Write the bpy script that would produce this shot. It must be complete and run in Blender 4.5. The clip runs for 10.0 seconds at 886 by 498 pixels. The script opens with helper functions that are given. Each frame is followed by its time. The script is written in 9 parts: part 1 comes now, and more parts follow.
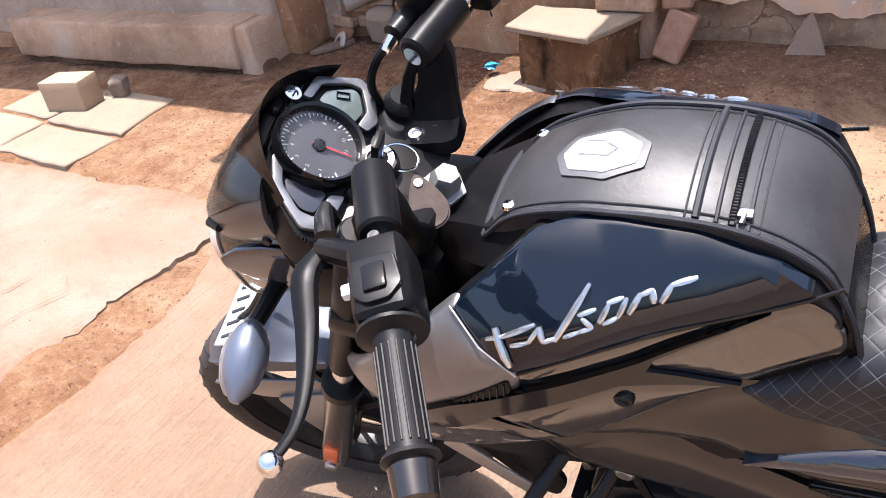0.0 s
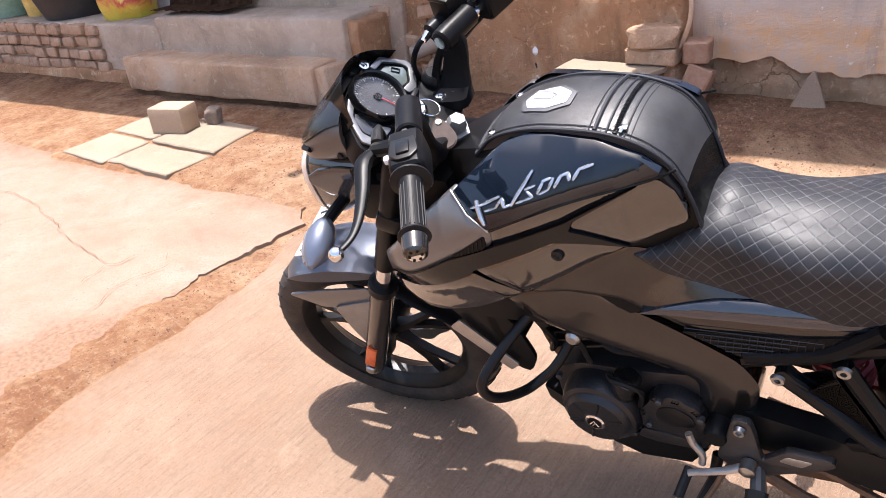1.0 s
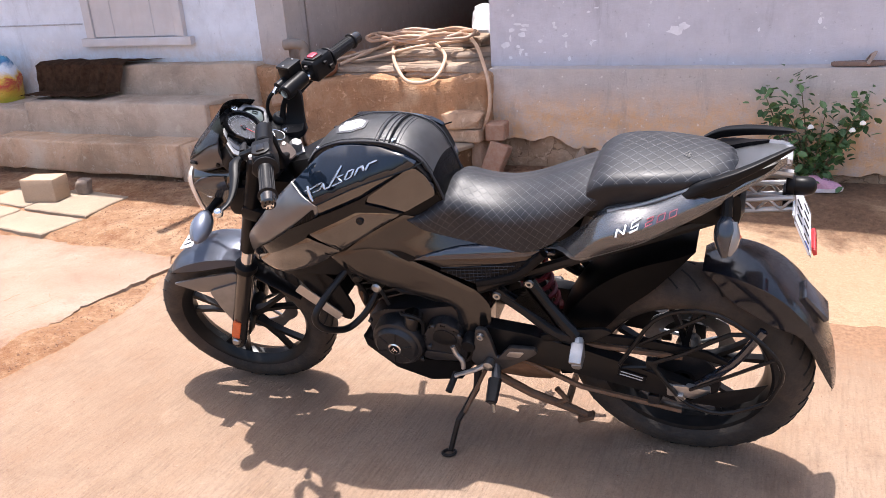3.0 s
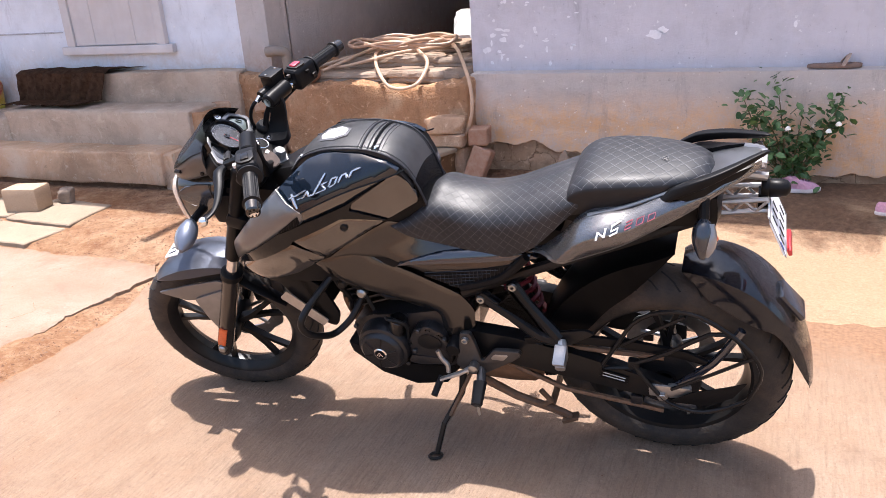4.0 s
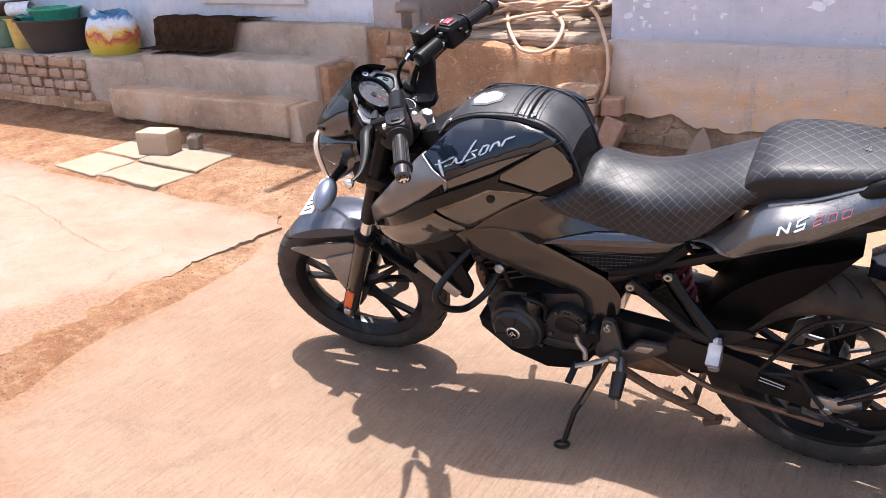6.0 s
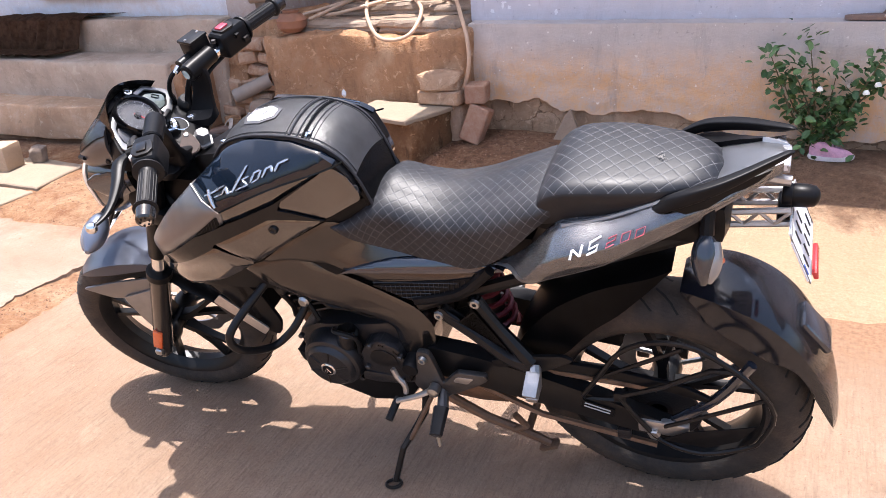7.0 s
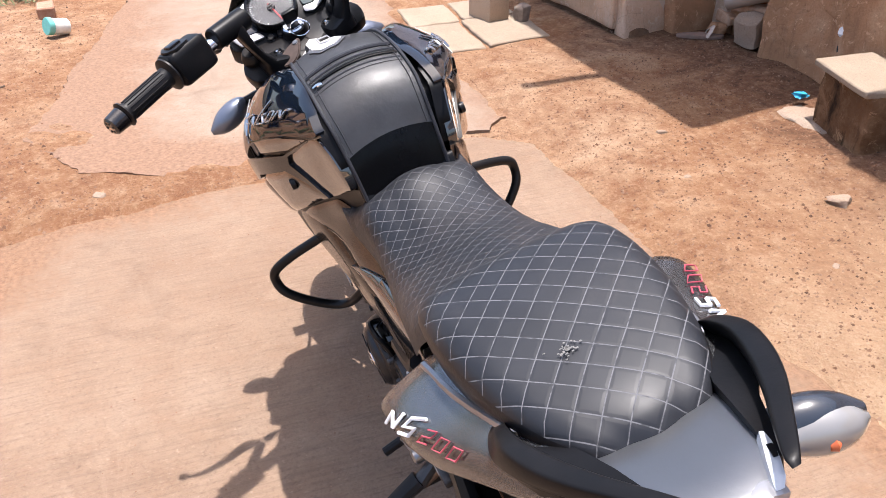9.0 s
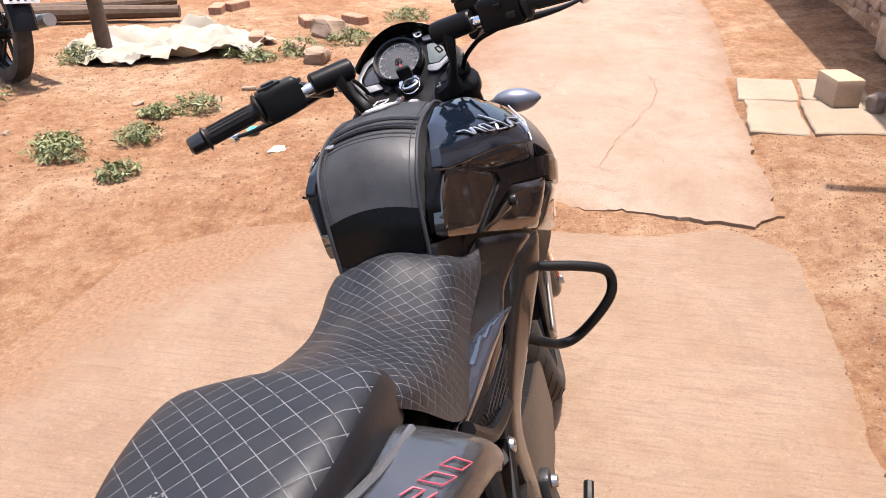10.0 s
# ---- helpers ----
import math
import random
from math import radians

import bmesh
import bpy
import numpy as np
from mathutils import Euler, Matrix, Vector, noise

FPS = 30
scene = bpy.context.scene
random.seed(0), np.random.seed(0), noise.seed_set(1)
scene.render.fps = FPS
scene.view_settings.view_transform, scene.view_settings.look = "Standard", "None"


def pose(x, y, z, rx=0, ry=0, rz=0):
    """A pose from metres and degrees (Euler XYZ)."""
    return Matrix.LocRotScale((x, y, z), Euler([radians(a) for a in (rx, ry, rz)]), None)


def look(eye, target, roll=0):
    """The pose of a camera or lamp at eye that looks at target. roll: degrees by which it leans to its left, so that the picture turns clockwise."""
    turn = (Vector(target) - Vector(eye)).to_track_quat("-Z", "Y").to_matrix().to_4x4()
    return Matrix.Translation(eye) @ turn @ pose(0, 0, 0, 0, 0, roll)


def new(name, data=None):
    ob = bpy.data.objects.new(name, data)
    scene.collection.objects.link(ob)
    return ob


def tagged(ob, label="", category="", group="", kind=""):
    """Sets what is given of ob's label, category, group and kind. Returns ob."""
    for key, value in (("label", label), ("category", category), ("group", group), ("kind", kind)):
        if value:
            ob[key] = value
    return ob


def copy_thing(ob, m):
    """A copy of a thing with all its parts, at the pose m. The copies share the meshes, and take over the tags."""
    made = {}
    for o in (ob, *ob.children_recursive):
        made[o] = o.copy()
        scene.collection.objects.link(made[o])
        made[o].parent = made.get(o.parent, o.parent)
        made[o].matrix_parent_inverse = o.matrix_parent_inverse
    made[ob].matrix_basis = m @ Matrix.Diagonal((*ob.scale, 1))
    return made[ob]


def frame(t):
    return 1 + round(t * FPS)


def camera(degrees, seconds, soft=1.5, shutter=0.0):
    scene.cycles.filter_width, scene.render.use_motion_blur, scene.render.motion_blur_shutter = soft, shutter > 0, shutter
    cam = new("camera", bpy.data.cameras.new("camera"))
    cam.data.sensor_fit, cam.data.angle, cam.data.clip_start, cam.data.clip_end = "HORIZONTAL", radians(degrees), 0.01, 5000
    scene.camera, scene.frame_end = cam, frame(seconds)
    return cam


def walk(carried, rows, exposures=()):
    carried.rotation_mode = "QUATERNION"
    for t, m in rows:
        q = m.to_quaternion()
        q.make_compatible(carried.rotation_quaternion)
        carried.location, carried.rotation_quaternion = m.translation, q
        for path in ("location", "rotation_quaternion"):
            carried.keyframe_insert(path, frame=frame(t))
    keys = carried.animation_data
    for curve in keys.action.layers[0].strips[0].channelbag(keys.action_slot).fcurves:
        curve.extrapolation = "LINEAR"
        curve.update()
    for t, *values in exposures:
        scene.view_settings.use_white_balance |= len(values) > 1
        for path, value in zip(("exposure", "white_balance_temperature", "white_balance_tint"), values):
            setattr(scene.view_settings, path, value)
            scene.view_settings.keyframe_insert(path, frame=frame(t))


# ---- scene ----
cam = camera(58.9, 10.0, soft=0.5)
PATH = [
    (0, (0.099, -0.926, 1.286), (-0.824, 0.493, 0.221), -8.8),
    (0.5, (0.267, -1.148, 1.297), (-0.738, 0.312, 0.372), -7.7),
    (0.8, (0.383, -1.261, 1.298), (-0.655, 0.17, 0.364), -7.5),
    (1, (0.427, -1.335, 1.307), (-0.646, 0.092, 0.404), -7.3),
    (1.5, (0.506, -1.568, 1.309), (-0.587, -0.066, 0.569), -5.4),
    (2, (0.615, -1.756, 1.325), (-0.441, -0.216, 0.61), -5.2),
    (2.5, (0.765, -1.867, 1.341), (-0.228, -0.257, 0.694), -4.9),
    (3, (0.892, -1.97, 1.334), (0.099, -0.273, 0.634), -3.8),
    (3.2, (0.908, -1.978, 1.335), (0.171, -0.251, 0.647), -3.4),
    (4.3, (0.9, -1.992, 1.351), (0.109, -0.293, 0.652), -5.2),
    (4.5, (0.88, -1.995, 1.354), (0.036, -0.324, 0.65), -5.5),
    (5, (0.842, -1.996, 1.354), (-0.169, -0.418, 0.654), -4.6),
    (5.2, (0.829, -1.994, 1.352), (-0.205, -0.433, 0.649), -3.8),
    (6.3, (0.734, -1.876, 1.333), (-0.195, -0.289, 0.546), -1.9),
    (6.5, (0.748, -1.82, 1.335), (-0.137, -0.208, 0.549), -2.2),
    (7, (0.901, -1.586, 1.342), (0.105, 0.053, 0.517), -4.5),
    (7.5, (1.025, -1.36, 1.344), (0.145, 0.226, 0.501), -4.6),
    (8, (1.065, -1.053, 1.342), (0.013, 0.382, 0.43), -5.0),
    (8.2, (1.079, -0.938, 1.337), (-0.064, 0.373, 0.35), -5.4),
    (8.5, (1.111, -0.781, 1.318), (-0.234, 0.272, 0.278), -5.5),
    (8.8, (1.159, -0.63, 1.331), (-0.39, 0.112, 0.307), -0.7),
    (9, (1.159, -0.521, 1.323), (-0.465, 0.03, 0.293), -1.3),
    (9.2, (1.136, -0.407, 1.309), (-0.539, -0.032, 0.282), -1.6),
    (9.5, (1.086, -0.231, 1.335), (-0.621, -0.024, 0.313), -0.1),
    (10, (1.07, 0.051, 1.341), (-0.665, -0.287, 0.406), -0.4),
]
# the filming camera opens up a little over the dark machine and closes down over the bright yard
STOPS = [(t, v + .07, k, 12.5) for t, v, k in ((0.0, 1.32, 6180), (1.0, 1.26, 6230), (2.5, 1.20, 6300), (4.5, 1.26, 6230), (5.2, 1.20, 6250), (7.0, 1.35, 6200), (8.2, 1.40, 6160), (9.0, 1.07, 6250), (10.0, 1.04, 6560))]
walk(cam, [(t, look(eye, target, roll)) for t, eye, target, roll in PATH], STOPS)

# ---- light ----
SUN_TO = Vector((-0.10, 0.06, 1.0)).normalized()
world = bpy.data.worlds.new("sky")
scene.world = world
world.use_nodes = True
wn, wl = world.node_tree.nodes, world.node_tree.links
sky = wn.new("ShaderNodeTexSky")
sky.sky_type = "NISHITA"
sky.sun_disc = False
sky.sun_elevation = math.asin(SUN_TO.z)
sky.sun_rotation = math.atan2(SUN_TO.x, SUN_TO.y)
sky.dust_density = 4.0
wn["Background"].inputs["Strength"].default_value = 0.15
wl.new(sky.outputs["Color"], wn["Background"].inputs["Color"])
sun_data = bpy.data.lights.new("sun", "SUN")
sun_data.energy = 4.4
sun_data.angle = radians(0.6)
sun_data.color = (1.0, 0.94, 0.885)
sun = new("sun", sun_data)
sun.rotation_mode = "QUATERNION"
sun.rotation_quaternion = SUN_TO.to_track_quat("Z", "Y")
sun.location = SUN_TO * 20


# ---- materials ----
def ramp(nt, fac, stops):
    r = nt.nodes.new("ShaderNodeValToRGB")
    el = r.color_ramp.elements
    while len(el) < len(stops):
        el.new(0.5)
    for e, (p, c) in zip(el, stops):
        e.position = p
        e.color = (*c, 1) if len(c) == 3 else c
    nt.links.new(fac, r.inputs["Fac"])
    return r.outputs["Color"]


def noise_tex(nt, scale, detail=6, rough=0.6, coord="Object", distort=0.0, stretch=None):
    tc = nt.nodes.new("ShaderNodeTexCoord")
    n = nt.nodes.new("ShaderNodeTexNoise")
    n.inputs["Scale"].default_value = scale
    n.inputs["Detail"].default_value = detail
    n.inputs["Roughness"].default_value = rough
    n.inputs["Distortion"].default_value = distort
    if stretch:
        mp = nt.nodes.new("ShaderNodeMapping")
        mp.inputs["Scale"].default_value = stretch
        nt.links.new(tc.outputs[coord], mp.inputs["Vector"])
        nt.links.new(mp.outputs["Vector"], n.inputs["Vector"])
    else:
        nt.links.new(tc.outputs[coord], n.inputs["Vector"])
    return n.outputs["Fac"]


def mixc(nt, fac, a, b, mode="MIX"):
    m = nt.nodes.new("ShaderNodeMix")
    m.data_type = "RGBA"
    m.blend_type = mode
    for sock, v in ((m.inputs[0], fac), (m.inputs[6], a), (m.inputs[7], b)):
        if isinstance(v, (int, float)):
            sock.default_value = v
        elif isinstance(v, tuple):
            sock.default_value = (*v, 1)
        else:
            nt.links.new(v, sock)
    return m.outputs[2]


def calc(nt, op, a, b=0.0, clamp=False):
    m = nt.nodes.new("ShaderNodeMath")
    m.operation = op
    m.use_clamp = clamp
    for sock, v in ((m.inputs[0], a), (m.inputs[1], b)):
        if isinstance(v, (int, float)):
            sock.default_value = v
        else:
            nt.links.new(v, sock)
    return m.outputs[0]


def bump(nt, height, strength, dist=0.01, normal=None):
    b = nt.nodes.new("ShaderNodeBump")
    b.inputs["Strength"].default_value = strength
    b.inputs["Distance"].default_value = dist
    nt.links.new(height, b.inputs["Height"])
    if normal is not None:
        nt.links.new(normal, b.inputs["Normal"])
    return b.outputs["Normal"]


def blank(name):
    m = bpy.data.materials.new(name)
    m.use_nodes = True
    return m, m.node_tree, m.node_tree.nodes["Principled BSDF"]


def plain(name, col, rough=0.5, metal=0.0, vary=0.15, scale=30.0, bumpy=0.0, coat=0.0, dust=0.0, fine=200.0, spec=0.5, wear=0.0):
    """A surface with broad and fine variation, and dust or wear where asked."""
    m, nt, p = blank(name)
    n1, n2 = noise_tex(nt, scale), noise_tex(nt, fine, 3)
    lo = tuple(c * (1 - vary) for c in col)
    hi = tuple(min(1, c * (1 + vary)) for c in col)
    c = ramp(nt, n1, [(0.3, lo), (0.7, hi)])
    if dust:
        f = ramp(nt, noise_tex(nt, scale * 0.35, 8, 0.7), [(0.42, (0, 0, 0)), (0.75, (dust, dust, dust))])
        c = mixc(nt, f, c, (0.42, 0.27, 0.17))
        r = calc(nt, "ADD", calc(nt, "MULTIPLY", f, 0.5), rough, True)
    else:
        r = calc(nt, "ADD", calc(nt, "MULTIPLY", calc(nt, "SUBTRACT", n1, 0.5), 0.25 * rough), rough, True)
    if wear:
        f = ramp(nt, noise_tex(nt, scale * 1.7, 10, 0.75), [(0.6, (0, 0, 0)), (0.68, (wear, wear, wear))])
        c = mixc(nt, f, c, tuple(min(1, x * 2.2 + 0.12) for x in col))
    nt.links.new(c, p.inputs["Base Color"])
    nt.links.new(r, p.inputs["Roughness"])
    p.inputs["Metallic"].default_value = metal
    p.inputs["Specular IOR Level"].default_value = spec
    p.inputs["Coat Weight"].default_value = coat
    p.inputs["Coat Roughness"].default_value = 0.04
    if bumpy:
        nt.links.new(bump(nt, n2, bumpy, 0.004), p.inputs["Normal"])
    return m


def world_pos(nt):
    g = nt.nodes.new("ShaderNodeNewGeometry")
    s = nt.nodes.new("ShaderNodeSeparateXYZ")
    nt.links.new(g.outputs["Position"], s.inputs[0])
    return s.outputs


def earth_material():
    m, nt, p = blank("red_earth")
    big = noise_tex(nt, 0.8, 8, 0.62, distort=0.4)
    mid = noise_tex(nt, 6.0, 9, 0.72)
    fine = noise_tex(nt, 90.0, 5, 0.7)
    clod = noise_tex(nt, 28.0, 6, 0.72)
    c = ramp(nt, big, [(0.32, (0.245, 0.118, 0.058)), (0.5, (0.315, 0.174, 0.095)), (0.66, (0.400, 0.269, 0.174))])
    c = mixc(nt, ramp(nt, mid, [(0.38, (0.75,) * 3), (0.56, (0, 0, 0))]), c, (0.205, 0.093, 0.047))
    c = mixc(nt, ramp(nt, mid, [(0.54, (0, 0, 0)), (0.74, (0.7,) * 3)]), c, (0.450, 0.316, 0.213))
    c = mixc(nt, ramp(nt, clod, [(0.52, (0, 0, 0)), (0.70, (0.6,) * 3)]), c, (0.460, 0.306, 0.190))
    c = mixc(nt, ramp(nt, clod, [(0.30, (0.7,) * 3), (0.45, (0, 0, 0))]), c, (0.130, 0.063, 0.036))
    c = mixc(nt, ramp(nt, fine, [(0.55, (0, 0, 0)), (0.75, (0.6,) * 3)]), c, (0.480, 0.338, 0.224))
    c = mixc(nt, ramp(nt, noise_tex(nt, 55.0, 4, 0.6), [(0.62, (0, 0, 0)), (0.70, (0.7,) * 3)]), c, (0.100, 0.053, 0.031))
    # fine pale sand trodden over the red earth along the lilac house
    px, py, pz = world_pos(nt)
    east = calc(nt, "ADD", px, calc(nt, "MULTIPLY", calc(nt, "SUBTRACT", big, 0.5), 2.4))
    sand = ramp(nt, fine, [(0.3, (0.40, 0.27, 0.165)), (0.7, (0.52, 0.375, 0.25))])
    c = mixc(nt, ramp(nt, calc(nt, "MULTIPLY", calc(nt, "ADD", east, 0.9), 0.55), [(0.0, (0, 0, 0)), (0.8, (0.8,) * 3)]), c, sand)
    # dug-over damp soil in irregular patches towards the drain and the plinth, coloured darker to deepen the eaves'
    # shade
    near = calc(nt, "ADD", calc(nt, "MULTIPLY", calc(nt, "SUBTRACT", py, 1.75), 0.45), noise_tex(nt, 1.7, 8, 0.7, distort=0.8))
    shaded_damp = ramp(nt, clod, [(0.38, (0.085, 0.042, 0.026)), (0.55, (0.165, 0.085, 0.050)), (0.70, (0.26, 0.15, 0.09))])
    c = mixc(nt, ramp(nt, near, [(0.46, (0, 0, 0)), (0.60, (0.75,) * 3)]), c, shaded_damp)
    nt.links.new(c, p.inputs["Base Color"])
    p.inputs["Roughness"].default_value = 0.95
    p.inputs["Specular IOR Level"].default_value = 0.15
    h = calc(nt, "ADD", calc(nt, "ADD", calc(nt, "MULTIPLY", mid, 0.7), calc(nt, "MULTIPLY", clod, 0.5)), calc(nt, "MULTIPLY", fine, 0.3))
    nt.links.new(bump(nt, h, 1.0, 0.05), p.inputs["Normal"])
    return m


def mud_material(name, base, pale, dark, cracks=0.8, streaks=0.35, chips=0.5):
    """Old mud plaster: pale patches, dark run-down stains and a net of fine cracks."""
    m, nt, p = blank(name)
    big, mid, fine = noise_tex(nt, 2.2, 8, 0.65, distort=0.5), noise_tex(nt, 9.0, 10, 0.75), noise_tex(nt, 80.0, 5, 0.7)
    runs = noise_tex(nt, 5.0, 8, 0.7, stretch=(2.2, 2.2, 0.55))
    c = ramp(nt, big, [(0.34, tuple(x * 0.72 for x in base)), (0.52, base), (0.68, pale)])
    c = mixc(nt, ramp(nt, mid, [(0.52, (0, 0, 0)), (0.72, (0.65,) * 3)]), c, pale)
    c = mixc(nt, ramp(nt, runs, [(0.34, (streaks,) * 3), (0.47, (0, 0, 0))]), c, dark)
    blot = noise_tex(nt, 4.5, 9, 0.72, distort=1.2)
    c = mixc(nt, ramp(nt, blot, [(0.30, (0.75 * chips,) * 3), (0.43, (0, 0, 0))]), c, dark)
    scab = noise_tex(nt, 16.0, 8, 0.7, distort=0.7)
    c = mixc(nt, ramp(nt, scab, [(0.58, (0, 0, 0)), (0.63, (chips,) * 3)]), c, tuple(min(0.8, x * 1.25) for x in pale))
    c = mixc(nt, ramp(nt, scab, [(0.33, (chips,) * 3), (0.39, (0, 0, 0))]), c, tuple(x * 0.5 for x in base))
    c = mixc(nt, ramp(nt, fine, [(0.55, (0, 0, 0)), (0.75, (0.4,) * 3)]), c, tuple(x * 0.6 for x in base))
    tc = nt.nodes.new("ShaderNodeTexCoord")
    vo = nt.nodes.new("ShaderNodeTexVoronoi")
    vo.feature = "DISTANCE_TO_EDGE"
    vo.inputs["Scale"].default_value = 7.0
    warp = nt.nodes.new("ShaderNodeVectorMath")
    warp.operation = "ADD"
    nz = nt.nodes.new("ShaderNodeTexNoise")
    nz.inputs["Scale"].default_value = 6.0
    nz.inputs["Detail"].default_value = 6.0
    sc = nt.nodes.new("ShaderNodeVectorMath")
    sc.operation = "SCALE"
    sc.inputs["Scale"].default_value = 0.16
    nt.links.new(tc.outputs["Object"], nz.inputs["Vector"])
    nt.links.new(nz.outputs["Color"], sc.inputs[0])
    nt.links.new(tc.outputs["Object"], warp.inputs[0])
    nt.links.new(sc.outputs[0], warp.inputs[1])
    nt.links.new(warp.outputs[0], vo.inputs["Vector"])
    line = ramp(nt, vo.outputs["Distance"], [(0.004, (1, 1, 1)), (0.020, (0, 0, 0))])
    some = ramp(nt, noise_tex(nt, 3.0, 4), [(0.48, (0, 0, 0)), (0.56, (cracks,) * 3)])
    crk = calc(nt, "MULTIPLY", line, some)
    c = mixc(nt, crk, c, tuple(x * 0.3 for x in base))
    nt.links.new(c, p.inputs["Base Color"])
    p.inputs["Roughness"].default_value = 0.95
    p.inputs["Specular IOR Level"].default_value = 0.15
    h = calc(nt, "SUBTRACT", calc(nt, "ADD", calc(nt, "MULTIPLY", mid, 0.9), calc(nt, "MULTIPLY", fine, 0.3)), calc(nt, "SUBTRACT", calc(nt, "MULTIPLY", crk, 0.4), calc(nt, "MULTIPLY", scab, 0.6 * chips)))
    nt.links.new(bump(nt, h, 1.0, 0.04), p.inputs["Normal"])
    return m


def concrete_material(name, lo, mid_c, hi, dirt, dirt_amount=0.5, grooves=False, edges=()):
    m, nt, p = blank(name)
    big, mid, fine = noise_tex(nt, 1.3, 8, 0.6), noise_tex(nt, 9.0, 8, 0.65), noise_tex(nt, 120.0, 4, 0.7)
    c = ramp(nt, big, [(0.28, lo), (0.5, mid_c), (0.72, hi)])
    c = mixc(nt, ramp(nt, mid, [(0.45, (0, 0, 0)), (0.8, (dirt_amount,) * 3)]), c, dirt)
    c = mixc(nt, ramp(nt, fine, [(0.50, (0, 0, 0)), (0.72, (0.55,) * 3)]), c, tuple(x * 0.55 for x in mid_c))
    c = mixc(nt, ramp(nt, noise_tex(nt, 26.0, 3, 0.5), [(0.70, (0, 0, 0)), (0.76, (0.35,) * 3)]), c, tuple(x * 0.40 for x in mid_c))
    c = mixc(nt, ramp(nt, noise_tex(nt, 75.0, 2, 0.5), [(0.67, (0, 0, 0)), (0.74, (0.30,) * 3)]), c, tuple(min(1, x * 1.40) for x in hi))
    c = mixc(nt, ramp(nt, noise_tex(nt, 3.2, 10, 0.75, distort=0.8), [(0.56, (0, 0, 0)), (0.66, (0.30,) * 3)]), c, tuple(x * 0.66 for x in lo))
    c = mixc(nt, ramp(nt, noise_tex(nt, 1.5, 9, 0.7, distort=1.6), [(0.58, (0, 0, 0)), (0.70, (0.38,) * 3)]), c, tuple(x * 0.62 for x in lo))
    c = mixc(nt, ramp(nt, noise_tex(nt, 2.2, 9, 0.75, distort=1.0), [(0.30, (0.45,) * 3), (0.42, (0, 0, 0))]), c, tuple(min(1, x * 1.25) for x in hi))
    if grooves:
        c = mixc(nt, ramp(nt, noise_tex(nt, 10.0, 5, 0.65, stretch=(9.0, 0.6, 1.0)), [(0.48, (0, 0, 0)), (0.68, (0.5,) * 3)]), c, tuple(x * 0.62 for x in mid_c))
        c = mixc(nt, ramp(nt, noise_tex(nt, 30.0, 4, 0.6, stretch=(3.0, 1.0, 1.0)), [(0.60, (0, 0, 0)), (0.68, (0.34,) * 3)]), c, tuple(x * 0.60 for x in lo))
        c = mixc(nt, ramp(nt, noise_tex(nt, 40.0, 4, 0.6, stretch=(3.0, 1.0, 1.0)), [(0.60, (0, 0, 0)), (0.68, (0.25,) * 3)]), c, tuple(min(1, x * 1.25) for x in hi))
    if edges:
        # loose earth drifted in from the sides: (nx, ny, offset) of each side's line
        px, py, pz = world_pos(nt)
        drift = None
        for nx, ny, off in edges:
            d = calc(nt, "ADD", calc(nt, "ADD", calc(nt, "MULTIPLY", px, nx), calc(nt, "MULTIPLY", py, ny)), off)
            drift = d if drift is None else calc(nt, "MINIMUM", drift, d)
        wob = calc(nt, "ADD", calc(nt, "MULTIPLY", calc(nt, "SUBTRACT", noise_tex(nt, 3.0, 8, 0.7), 0.5), 0.7), calc(nt, "MULTIPLY", calc(nt, "SUBTRACT", noise_tex(nt, 25.0, 4, 0.7), 0.5), 0.25))
        f = ramp(nt, calc(nt, "ADD", drift, wob), [(0.0, (0.95,) * 3), (0.22, (0, 0, 0))])
        earth = ramp(nt, noise_tex(nt, 60.0, 5, 0.7), [(0.35, tuple(x * 0.75 for x in dirt)), (0.7, tuple(min(1, x * 1.35) for x in dirt))])
        c = mixc(nt, f, c, earth)
    nt.links.new(c, p.inputs["Base Color"])
    p.inputs["Roughness"].default_value = 0.88
    p.inputs["Specular IOR Level"].default_value = 0.25
    h = calc(nt, "ADD", calc(nt, "MULTIPLY", mid, 0.5), calc(nt, "MULTIPLY", fine, 0.35))
    if grooves:
        h = calc(nt, "ADD", h, calc(nt, "MULTIPLY", noise_tex(nt, 14.0, 4, 0.6, stretch=(9.0, 0.5, 1.0)), 0.45))
    nt.links.new(bump(nt, h, 0.85, 0.015), p.inputs["Normal"])
    return m


